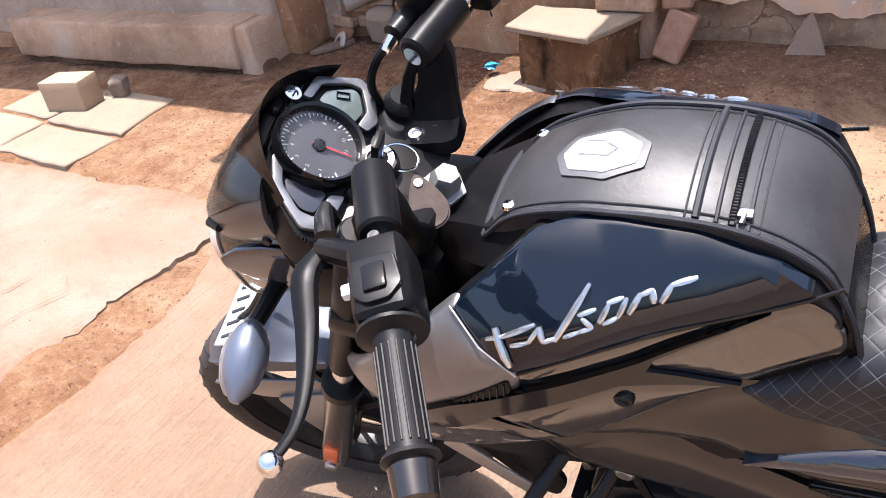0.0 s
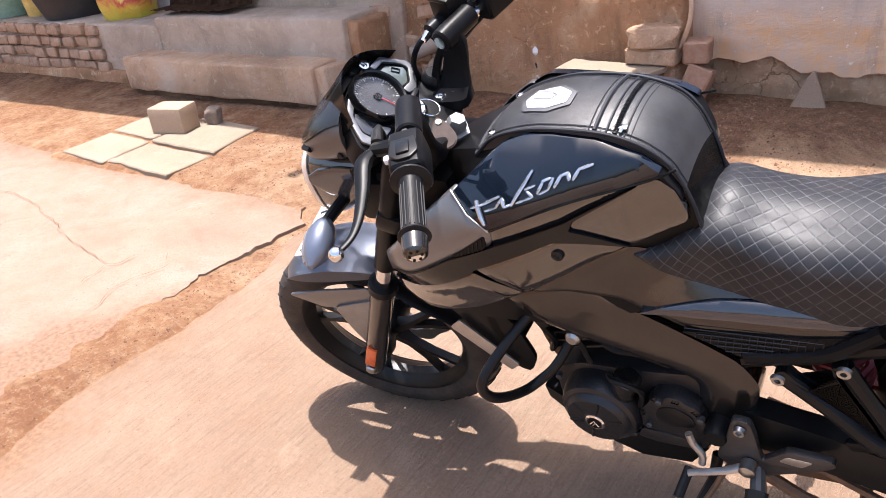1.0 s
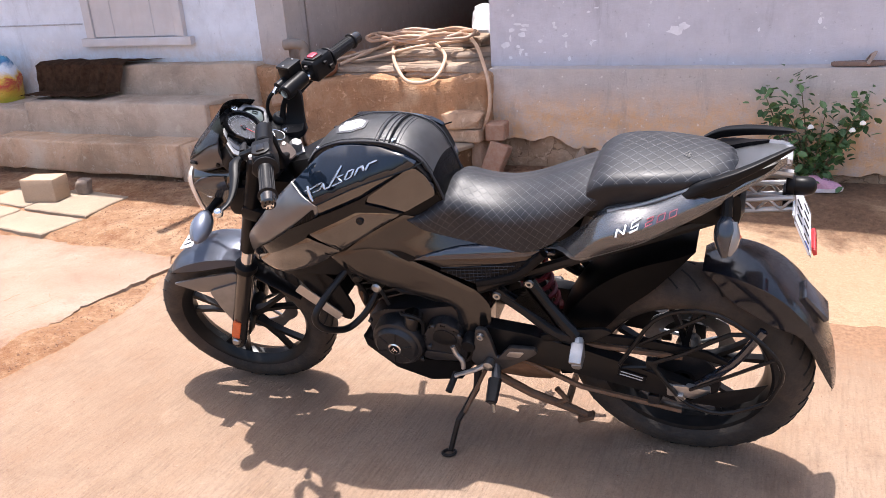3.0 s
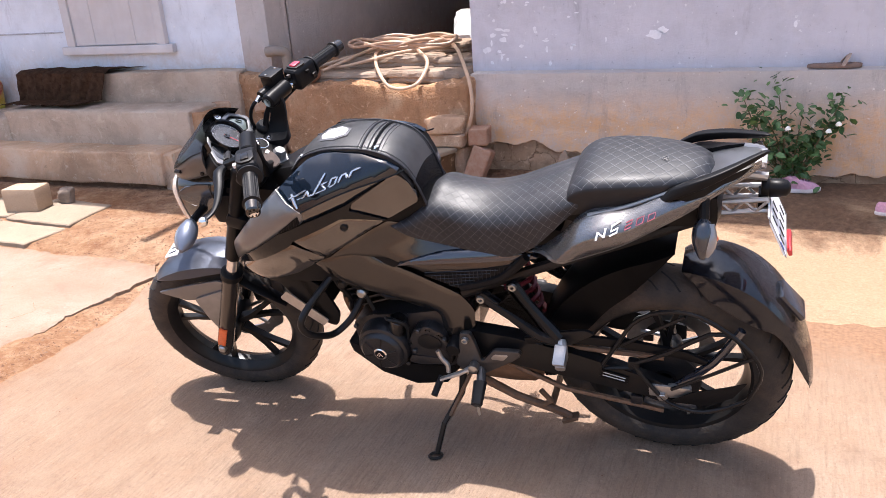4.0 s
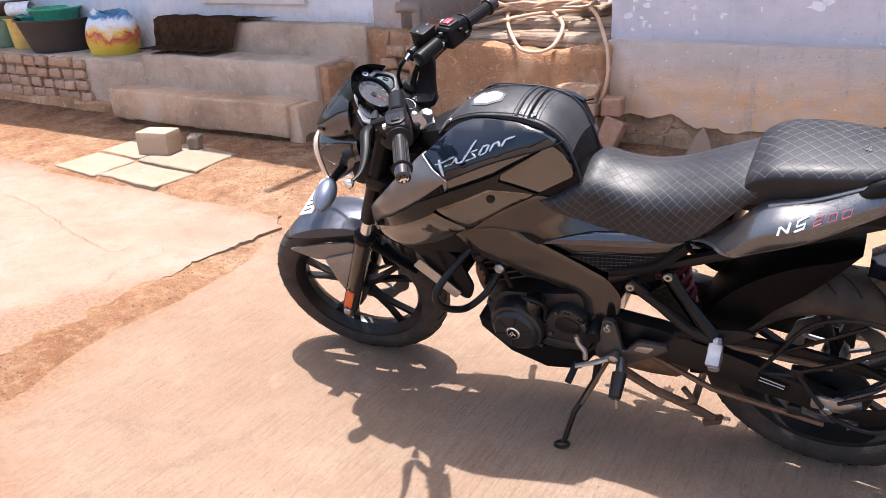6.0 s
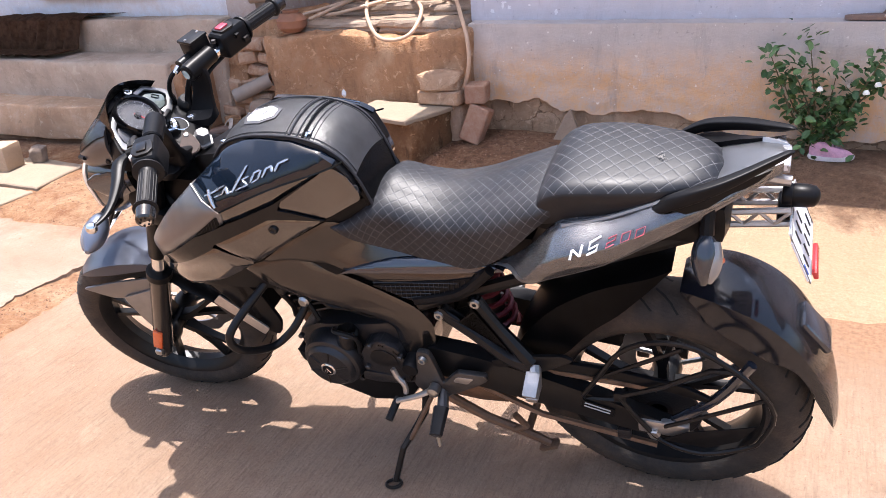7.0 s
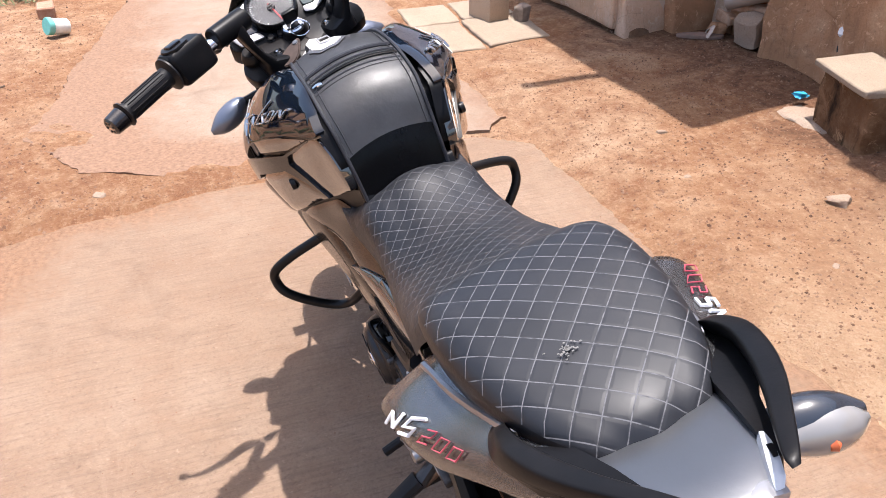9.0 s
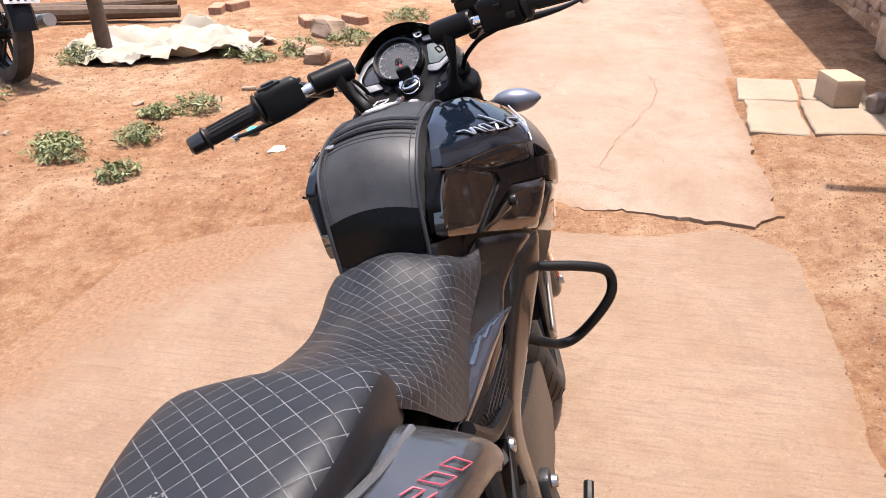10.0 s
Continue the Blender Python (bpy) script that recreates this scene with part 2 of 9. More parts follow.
def plaster_material(name, base, stain, low_z, high_z, peel=None, peel_amount=0.0):
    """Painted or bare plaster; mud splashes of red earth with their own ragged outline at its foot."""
    m, nt, p = blank(name)
    big, mid, fine = noise_tex(nt, 1.1, 8, 0.6), noise_tex(nt, 6.0, 10, 0.7), noise_tex(nt, 70.0, 5, 0.7)
    c = ramp(nt, big, [(0.3, tuple(x * 0.86 for x in base)), (0.7, base)])
    c = mixc(nt, ramp(nt, mid, [(0.42, (0, 0, 0)), (0.75, (0.5,) * 3)]), c, tuple(x * 0.62 for x in base))
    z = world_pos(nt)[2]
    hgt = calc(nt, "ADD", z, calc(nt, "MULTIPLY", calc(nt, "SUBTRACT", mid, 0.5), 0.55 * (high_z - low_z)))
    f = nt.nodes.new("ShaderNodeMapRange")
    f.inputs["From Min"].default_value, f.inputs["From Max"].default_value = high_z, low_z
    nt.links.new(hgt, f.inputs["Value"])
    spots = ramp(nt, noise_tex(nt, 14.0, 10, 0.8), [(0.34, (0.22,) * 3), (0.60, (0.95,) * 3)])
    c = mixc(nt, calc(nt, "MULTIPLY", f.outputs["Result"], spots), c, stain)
    runs = noise_tex(nt, 4.0, 9, 0.75, stretch=(2.4, 2.4, 0.5))
    c = mixc(nt, ramp(nt, runs, [(0.30, (0.5,) * 3), (0.44, (0, 0, 0))]), c, tuple(x * 0.5 for x in base))
    c = mixc(nt, ramp(nt, noise_tex(nt, 34.0, 6, 0.6), [(0.66, (0, 0, 0)), (0.71, (0.6,) * 3)]), c, tuple(min(0.85, x * 1.6) for x in base))
    c = mixc(nt, ramp(nt, noise_tex(nt, 48.0, 6, 0.6), [(0.66, (0, 0, 0)), (0.72, (0.5,) * 3)]), c, tuple(x * 0.4 for x in base))
    if peel:
        pf = ramp(nt, noise_tex(nt, 5.0, 5, 0.55, distort=0.6), [(0.66, (0, 0, 0)), (0.675, (peel_amount,) * 3)])
        c = mixc(nt, pf, c, peel)
    nt.links.new(c, p.inputs["Base Color"])
    p.inputs["Roughness"].default_value = 0.9
    p.inputs["Specular IOR Level"].default_value = 0.2
    h = calc(nt, "ADD", calc(nt, "MULTIPLY", mid, 0.6), calc(nt, "MULTIPLY", fine, 0.4))
    nt.links.new(bump(nt, h, 0.7, 0.015), p.inputs["Normal"])
    return m


def brick_material(name, lo, hi, dust=(0.5, 0.36, 0.26)):
    m, nt, p = blank(name)
    oi = nt.nodes.new("ShaderNodeObjectInfo")
    c = ramp(nt, oi.outputs["Random"], [(0.0, lo), (1.0, hi)])
    n = noise_tex(nt, 22.0, 8, 0.7)
    c = mixc(nt, ramp(nt, n, [(0.36, (0, 0, 0)), (0.66, (0.9,) * 3)]), c, dust)
    nt.links.new(c, p.inputs["Base Color"])
    p.inputs["Roughness"].default_value = 0.93
    p.inputs["Specular IOR Level"].default_value = 0.2
    nt.links.new(bump(nt, noise_tex(nt, 60.0, 6, 0.7), 0.8, 0.01), p.inputs["Normal"])
    return m


def leaf_material(name, lo, hi):
    m, nt, p = blank(name)
    g = nt.nodes.new("ShaderNodeNewGeometry")
    c = ramp(nt, g.outputs["Random Per Island"], [(0.0, lo), (1.0, hi)])
    nt.links.new(c, p.inputs["Base Color"])
    p.inputs["Roughness"].default_value = 0.5
    p.inputs["Subsurface Weight"].default_value = 0.0
    return m


def quilt_material():
    """Black leathercloth with pale diamond stitching in shallow grooves."""
    m, nt, p = blank("quilted_leathercloth")
    tc = nt.nodes.new("ShaderNodeTexCoord")
    s = nt.nodes.new("ShaderNodeSeparateXYZ")
    nt.links.new(tc.outputs["UV"], s.inputs[0])
    u, v = s.outputs[0], s.outputs[1]
    wob = calc(nt, "MULTIPLY", calc(nt, "SUBTRACT", noise_tex(nt, 9.0, 2), 0.5), 0.10)
    a = calc(nt, "ADD", calc(nt, "ADD", u, v), wob)
    b = calc(nt, "ADD", calc(nt, "SUBTRACT", u, v), wob)

    def line(t):
        w = calc(nt, "ABSOLUTE", calc(nt, "SUBTRACT", calc(nt, "FRACT", t), 0.5))
        return w  # 0.5 at the line, 0 midway
    d = calc(nt, "MAXIMUM", line(a), line(b))
    thread = ramp(nt, d, [(0.472, (0, 0, 0)), (0.484, (1, 1, 1))])
    grain = noise_tex(nt, 260.0, 3)
    base = ramp(nt, noise_tex(nt, 14.0, 6, 0.6), [(0.3, (0.0065, 0.0072, 0.0095)), (0.75, (0.012, 0.0132, 0.017))])
    broken = ramp(nt, noise_tex(nt, 120.0, 2), [(0.33, (0.25,) * 3), (0.5, (0.85,) * 3)])
    c = mixc(nt, calc(nt, "MULTIPLY", thread, broken), base, (0.115, 0.115, 0.124))
    dustf = ramp(nt, noise_tex(nt, 5.0, 8, 0.7), [(0.45, (0, 0, 0)), (0.8, (0.08,) * 3)])
    c = mixc(nt, dustf, c, (0.30, 0.24, 0.20))
    nt.links.new(c, p.inputs["Base Color"])
    r = calc(nt, "ADD", calc(nt, "MULTIPLY", thread, 0.35), calc(nt, "ADD", calc(nt, "MULTIPLY", noise_tex(nt, 18.0), 0.22), 0.38))
    nt.links.new(r, p.inputs["Roughness"])
    p.inputs["Specular IOR Level"].default_value = 0.38
    hgt = calc(nt, "SUBTRACT", calc(nt, "MULTIPLY", grain, 0.05), ramp(nt, d, [(0.36, (0, 0, 0)), (0.5, (1, 1, 1))]))
    nt.links.new(bump(nt, hgt, 0.075, 0.004), p.inputs["Normal"])
    return m


EARTH = earth_material()
SLAB_NEAR = concrete_material("dusty_concrete", (0.189, 0.121, 0.081), (0.226, 0.154, 0.106), (0.261, 0.191, 0.141), (0.193, 0.110, 0.065), 0.55, True, edges=((0.97, 0.25, 1.72), (0.42, 0.91, 1.60), (-0.10, -1.0, 0.88)))
SLAB_FAR = concrete_material("pale_concrete", (0.202, 0.134, 0.096), (0.249, 0.185, 0.138), (0.280, 0.219, 0.173), (0.195, 0.115, 0.073), 0.5, edges=((-1.0, 0.6, -1.80), (0.02, 1.0, 0.80), (-0.03, -1.0, 0.84)))
STONE_TILE = concrete_material("shahabad_stone", (0.250, 0.190, 0.136), (0.285, 0.225, 0.165), (0.315, 0.255, 0.195), (0.216, 0.131, 0.080), 0.3)
STEP_FOOT = mud_material("step_foot", (0.66, 0.44, 0.29), (0.71, 0.56, 0.43), (0.46, 0.23, 0.12), 0.2, 0.10, 0.42)
STEP_CEMENT = mud_material("step_cement", (0.60, 0.46, 0.35), (0.70, 0.575, 0.46), (0.38, 0.265, 0.19), 0.15, 0.08, 0.34)
MUD_WALL = mud_material("mud_plaster", (0.50, 0.275, 0.15), (0.64, 0.43, 0.275), (0.13, 0.075, 0.05), 0.25, 0.30, 0.65)
PLINTH_FOOT = mud_material("bared_mud", (0.46, 0.30, 0.19), (0.58, 0.42, 0.29), (0.17, 0.10, 0.065), 0.6)
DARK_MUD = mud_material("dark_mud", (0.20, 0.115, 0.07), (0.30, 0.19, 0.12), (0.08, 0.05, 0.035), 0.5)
# block and loom added at the steering head to close holes in the shadow
BLUE_WALL = plaster_material("limewash_blue_white", (0.799, 0.848, 0.936), (0.562, 0.488, 0.447), 0.70, 0.95)
LILAC_WALL = plaster_material("lilac_paint", (0.650, 0.630, 0.680), (0.523, 0.471, 0.480), 0.62, 0.85, (1.010, 1.010, 1.044), 0.0)
GREY_WALL = plaster_material("grey_plaster", (0.54, 0.51, 0.50), (0.36, 0.26, 0.20), 0.7, 0.95)
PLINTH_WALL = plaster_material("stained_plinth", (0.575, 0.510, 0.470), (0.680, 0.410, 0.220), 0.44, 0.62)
DARK_GRIT = leaf_material("dark_clods", (0.07, 0.034, 0.02), (0.27, 0.14, 0.075))
DARK_GRIT.node_tree.nodes["Principled BSDF"].inputs["Roughness"].default_value = 0.95
RED_GRIT = leaf_material("red_grit", (0.130, 0.057, 0.029), (0.314, 0.195, 0.125))
RED_GRIT.node_tree.nodes["Principled BSDF"].inputs["Roughness"].default_value = 0.95
BRICK = brick_material("sun_dried_brick", (0.30, 0.155, 0.09), (0.44, 0.26, 0.165), (0.52, 0.37, 0.26))
RED_BRICK = brick_material("fired_brick", (0.265, 0.125, 0.075), (0.345, 0.195, 0.130), (0.38, 0.25, 0.18))
PALE_STONE = concrete_material("pale_rubble", (0.215, 0.140, 0.095), (0.287, 0.211, 0.154), (0.335, 0.275, 0.222), (0.215, 0.125, 0.079), 0.5)
DOOR_PAINT = plain("grey_white_door_paint", (0.58, 0.57, 0.59), 0.6, 0, 0.1, 4.0, 0.3, dust=0.3)
ROOF_SHEET = plain("roof_sheet", (0.34, 0.33, 0.32), 0.7, 0, 0.2, 3.0, 0.2, dust=0.5)
WOOD_POLE = plain("weathered_wood", (0.095, 0.060, 0.040), 0.85, 0, 0.3, 20.0, 0.6)
HOSE = plain("hose_pvc", (0.52, 0.35, 0.24), 0.5, 0, 0.15, 14.0, 0.1, dust=0.3)
PVC = plain("grey_pvc", (0.27, 0.225, 0.19), 0.6, 0, 0.15, 10.0, 0.1, dust=0.4)
TOWEL = plain("brown_towel", (0.105, 0.058, 0.036), 0.98, 0, 0.4, 26.0, 0.9, spec=0.05)
LEAF = leaf_material("leaf_green", (0.035, 0.085, 0.025), (0.11, 0.19, 0.06))
WEED = leaf_material("weed_green", (0.06, 0.085, 0.025), (0.22, 0.22, 0.09))
PETAL = plain("white_petal", (0.85, 0.82, 0.74), 0.6, 0, 0.05)


# ---- mesh tools ----
def part(name, bm, material, parent=None, label="", smooth=True, sharp=35):
    """Links a bmesh as one mesh object under a thing or a part."""
    bmesh.ops.recalc_face_normals(bm, faces=bm.faces)
    me = bpy.data.meshes.new(name)
    for f in bm.faces:
        f.smooth = smooth
    if smooth:
        for e in bm.edges:
            if len(e.link_faces) == 2 and e.calc_face_angle(0) > radians(sharp):
                e.smooth = False
    bm.to_mesh(me)
    bm.free()
    for mt in (material if isinstance(material, (list, tuple)) else [material]):
        me.materials.append(mt)
    ob = new(name, me)
    if parent is not None:
        ob.parent = parent
    if label:
        ob["label"] = label
    return ob


def box(sx, sy, sz, at=(0, 0, 0), bevel=0.0, seg=2, rot=None, bm=None):
    bm2 = bmesh.new()
    bmesh.ops.create_cube(bm2, size=1.0)
    bmesh.ops.scale(bm2, vec=(sx, sy, sz), verts=bm2.verts)
    if bevel:
        bmesh.ops.bevel(bm2, geom=list(bm2.edges), offset=bevel, segments=seg, profile=0.6, affect="EDGES")
    if rot is not None:
        bmesh.ops.transform(bm2, matrix=rot, verts=bm2.verts)
    bmesh.ops.translate(bm2, vec=at, verts=bm2.verts)
    return merge(bm, bm2)


def merge(bm, other):
    if bm is None:
        return other
    me = bpy.data.meshes.new("tmp")
    other.to_mesh(me)
    other.free()
    bm.from_mesh(me)
    bpy.data.meshes.remove(me)
    return bm


def roughen(bm, amount, scale, seed=0.0):
    for v in bm.verts:
        v.co += noise.noise_vector(v.co * scale + Vector((seed, seed * 1.7, 0))) * amount


def smooth_path(pts, steps=6, closed=False):
    """Points on a smooth line through pts."""
    P = [Vector(p) for p in pts]
    n = len(P)
    out = []
    for i in range(n if closed else n - 1):
        p1, p2 = P[i], P[(i + 1) % n]
        p0 = P[i - 1] if (i > 0 or closed) else p1 * 2 - p2
        p3 = P[(i + 2) % n] if (i + 2 < n or closed) else p2 * 2 - p1
        for k in range(steps):
            t = k / steps
            out.append(0.5 * ((2 * p1) + (p2 - p0) * t + (2 * p0 - 5 * p1 + 4 * p2 - p3) * t * t + (3 * p1 - p0 - 3 * p2 + p3) * t ** 3))
    if not closed:
        out.append(P[-1])
    return out


def tube(pts, r, sides=10, bm=None, smooth=0, closed=False, flat=1.0):
    """A round bar along a line; r may be a list, one radius a point."""
    if smooth:
        rs = r
        if isinstance(r, (list, tuple)):
            rs = []
            for i in range(len(r) - (0 if closed else 1)):
                for k in range(smooth):
                    rs.append(r[i] + (r[(i + 1) % len(r)] - r[i]) * k / smooth)
            if not closed:
                rs.append(r[-1])
        pts, r = smooth_path(pts, smooth, closed), rs
    P = [Vector(p) for p in pts]
    bm2 = bmesh.new()
    rings, up = [], None
    n = len(P)
    for i, p in enumerate(P):
        d = (P[(i + 1) % n] - P[i - 1]) if closed else (P[min(i + 1, n - 1)] - P[max(i - 1, 0)])
        d.normalize()
        if up is None:
            up = Vector((0, 0, 1)) if abs(d.z) < 0.9 else Vector((1, 0, 0))
        side = d.cross(up).normalized()
        up = side.cross(d).normalized()
        rr = r[i] if isinstance(r, (list, tuple)) else r
        rings.append([bm2.verts.new(p + (side * math.cos(a) + up * math.sin(a) * flat) * rr) for a in (2 * math.pi * k / sides for k in range(sides))])
    for i in range(n if closed else n - 1):
        A, B = rings[i], rings[(i + 1) % n]
        for k in range(sides):
            bm2.faces.new((A[k], A[(k + 1) % sides], B[(k + 1) % sides], B[k]))
    if not closed:
        bm2.faces.new(rings[0][::-1])
        bm2.faces.new(rings[-1])
    return merge(bm, bm2)


def loft(rings, closed_ring=True, caps=True, bm=None, uv=False):
    """Skins a row of rings of equal count."""
    bm2 = bmesh.new()
    lay = bm2.loops.layers.uv.new("UVMap") if uv else None
    vs = [[bm2.verts.new(p) for p in ring] for ring in rings]
    n = len(rings[0])
    for i in range(len(vs) - 1):
        for k in range(n if closed_ring else n - 1):
            bm2.faces.new((vs[i][k], vs[i][(k + 1) % n], vs[i + 1][(k + 1) % n], vs[i + 1][k]))
    if caps and closed_ring:
        bm2.faces.new(vs[0][::-1])
        bm2.faces.new(vs[-1])
    return merge(bm, bm2)


def turned(profile, axis="Y", seg=40, bm=None, at=(0, 0, 0), ends=False):
    """A turned body from a profile of (radius, along)."""
    bm2 = bmesh.new()
    rings = []
    for r, h in profile:
        ring = []
        for k in range(seg):
            a = 2 * math.pi * k / seg
            c, s = r * math.cos(a), r * math.sin(a)
            ring.append(bm2.verts.new({"X": (h, c, s), "Y": (c, h, s), "Z": (c, s, h)}[axis]))
        rings.append(ring)
    for i in range(len(rings) - 1):
        for k in range(seg):
            bm2.faces.new((rings[i][k], rings[i][(k + 1) % seg], rings[i + 1][(k + 1) % seg], rings[i + 1][k]))
    if ends:
        bm2.faces.new(rings[0][::-1])
        bm2.faces.new(rings[-1])
    bmesh.ops.translate(bm2, vec=at, verts=bm2.verts)
    return merge(bm, bm2)


def prism(poly, depth, plane="XZ", at=0.0, bevel=0.0, bm=None, seg=2):
    """A flat outline given thickness. XZ: thick along y from at to at + depth; XY: along z."""
    bm2 = bmesh.new()
    if plane == "XZ":
        vs = [bm2.verts.new((a, at, b)) for a, b in poly]
        move = (0, depth, 0)
    elif plane == "XY":
        vs = [bm2.verts.new((a, b, at)) for a, b in poly]
        move = (0, 0, depth)
    else:
        vs = [bm2.verts.new((at, a, b)) for a, b in poly]
        move = (depth, 0, 0)
    f = bm2.faces.new(vs)
    got = bmesh.ops.extrude_face_region(bm2, geom=[f])
    bmesh.ops.translate(bm2, vec=move, verts=[g for g in got["geom"] if isinstance(g, bmesh.types.BMVert)])
    bmesh.ops.recalc_face_normals(bm2, faces=bm2.faces)
    if bevel:
        bmesh.ops.bevel(bm2, geom=list(bm2.edges), offset=bevel, segments=seg, profile=0.6, affect="EDGES")
    return merge(bm, bm2)


def sliced(poly, step):
    """A flat outline in x and z, cut into a grid of cells."""
    bm = bmesh.new()
    vs = [bm.verts.new((a, 0, b)) for a, b in poly]
    bm.faces.new(vs)
    for k, n in ((0, Vector((1, 0, 0))), (2, Vector((0, 0, 1)))):
        lo, hi = min(v.co[k] for v in bm.verts), max(v.co[k] for v in bm.verts)
        q = math.floor(lo / step) * step + step
        while q < hi - 1e-4:
            bmesh.ops.bisect_plane(bm, geom=list(bm.verts) + list(bm.edges) + list(bm.faces), dist=1e-5, plane_co=n * q, plane_no=n)
            q += step
    bmesh.ops.remove_doubles(bm, verts=bm.verts, dist=1e-5)
    return bm


def empty(name, label, category, at=(0, 0, 0), kind="", group=""):
    e = new(name)
    e.empty_display_size = 0.1
    e.location = at
    return tagged(e, label, category, group, kind)


# ---- ground ----
def ground_height(x, y):
    """The yard: level under the slabs, rising gently to the houses, with worn hollows."""
    def ease(a, b, v):
        t = max(0.0, min(1.0, (v - a) / (b - a)))
        return t * t * (3 - 2 * t)
    h = 0.05 * ease(0.75, 1.1, y) + 0.05 * ease(1.4, 2.3, y) + 0.05 * ease(-1.6, -0.6, x) * ease(1.4, 2.3, y)
    rough_bit = noise.noise(Vector((x * 0.8, y * 0.8, 0))) * 0.016 + noise.noise(Vector((x * 3.1, y * 3.1, 4))) * 0.009 + noise.noise(Vector((x * 11, y * 11, 9))) * 0.007
    bed = ease(-4.0, -3.88, x) * (1 - ease(-2.83, -2.70, x)) * ease(0.80, 0.88, y) * (1 - ease(1.60, 1.72, y))
    gully = ease(-1.95, -1.80, x) * (1 - ease(-1.72, -1.60, x)) * (1 - ease(0.9, 1.2, y))
    fill = ease(-2.0, -1.86, x) * (1 - ease(-1.68, -1.58, x)) * (1 - 0.6 * ease(-0.05, 0.22, y))
    level = h - 0.022 + rough_bit - 0.006 * gully + 0.026 * fill
    level += 0.020 * ease(-3.6, -3.0, x) * (1 - ease(-1.97, -1.88, x)) * ease(-1.7, -1.35, y) * (1 - ease(-0.9, -0.7, y))
    return level * (1 - bed) + (0.021 + 0.011 * ease(1.12, 1.26, y) + 0.15 * rough_bit) * bed


def axis_steps(lo, hi, fine_lo, fine_hi, fine):
    out, v = [], fine_lo
    while v <= fine_hi:
        out.append(v)
        v += fine
    step, v = fine, fine_lo
    left = []
    while v > lo:
        step *= 1.35
        v -= step
        left.append(max(v, lo))
    step, v = fine, out[-1]
    while v < hi:
        step *= 1.35
        v += step
        out.append(min(v, hi))
    return left[::-1] + out


def build_ground():
    xs, ys = axis_steps(-60, 60, -5.2, 2.2, 0.06), axis_steps(-60, 60, -3.6, 2.6, 0.06)
    bm = bmesh.new()
    grid = [[bm.verts.new((x, y, ground_height(x, y) if abs(x) < 12 and abs(y) < 12 else -0.03)) for y in ys] for x in xs]
    for i in range(len(xs) - 1):
        for k in range(len(ys) - 1):
            bm.faces.new((grid[i][k], grid[i + 1][k], grid[i + 1][k + 1], grid[i][k + 1]))
    ob = part("ground", bm, EARTH)
    tagged(ob, "loose reddish-orange earth of a village yard, dusty and gritty", "ground", kind="structure")


def ragged(poly, step, amount, seed):
    """A polygon with its sides broken into short, uneven pieces."""
    out = []
    n = len(poly)
    for i in range(n):
        a, b = Vector(poly[i]), Vector(poly[(i + 1) % n])
        k = max(1, int((b - a).length / step))
        nrm = Vector((-(b - a).y, (b - a).x)).normalized()
        for q in range(k):
            p = a.lerp(b, q / k)
            if q:
                w = noise.noise(Vector((p.x * 2.3, p.y * 2.3, seed))) * amount * 1.6 + noise.noise(Vector((p.x * 11, p.y * 11, seed + 5))) * amount * 0.8 + noise.noise(Vector((p.x * 31, p.y * 31, seed + 9))) * amount * 0.45
                p = p + nrm * w
            out.append((p.x, p.y))
    return out


def slab(name, poly, top, thick, material, label, seed, amount=0.03, bevel=0.012):
    poly = ragged(poly, 0.018, amount, seed)
    poly = [(x + 0.010 * noise.noise(Vector((x * 38, y * 38, seed))), y + 0.010 * noise.noise(Vector((x * 38, y * 38, seed + 5)))) for x, y in poly]
    bm = sliced(poly, 0.25)
    for v in bm.verts:
        x, y = v.co.x, v.co.z
        v.co = (x, y, top + noise.noise(Vector((x * 0.9, y * 0.9, seed))) * 0.006)
    faces = list(bm.faces)
    got = bmesh.ops.extrude_face_region(bm, geom=faces)
    for g in got["geom"]:
        if isinstance(g, bmesh.types.BMVert):
            g.co.z -= thick
            g.co.x += noise.noise(Vector((g.co.x * 9, g.co.y * 9, 2))) * 0.02
            g.co.y += noise.noise(Vector((g.co.x * 9, g.co.y * 9, 7))) * 0.02
    ob = part(name, bm, material, smooth=True, sharp=30)
    return tagged(ob, label, "concrete slab", kind="structure")


build_ground()
slab("pavement_1", [(-1.55, -1.00), (-1.57, -0.81), (-1.63, -0.6), (-1.65, -0.32), (-1.63, -0.11), (-1.66, 0.15), (-1.66, 0.33), (-1.76, 0.60), (-1.59, 0.82), (-0.5, 0.81), (1.0, 0.93), (6.0, 1.05), (6.0, -4.2), (1.5, -3.4), (0.4, -2.4), (-0.1, -1.75), (-0.75, -1.56), (-1.15, -1.52), (-1.45, -1.25)],
     0.0, 0.08, SLAB_NEAR, "dusty tan concrete slab with fine broom marks", 3.0, 0.02)
slab("pavement_2", [(-1.84, -0.65), (-1.83, -0.53), (-1.84, -0.35), (-1.90, -0.13), (-1.87, 0.04), (-1.89, 0.21), (-1.85, 0.41), (-1.82, 0.53), (-1.80, 0.71), (-1.92, 0.84), (-2.65, 0.82), (-3.2, 0.86), (-4.0, 0.92), (-6.5, 1.01), (-11, 1.2), (-11, -0.6), (-5.0, -0.78), (-3.1, -1.1), (-2.45, -1.22), (-2.0, -0.95)],
     0.004, 0.075, SLAB_FAR, "pale worn concrete slab with a broken overhanging edge", 8.0, 0.022)


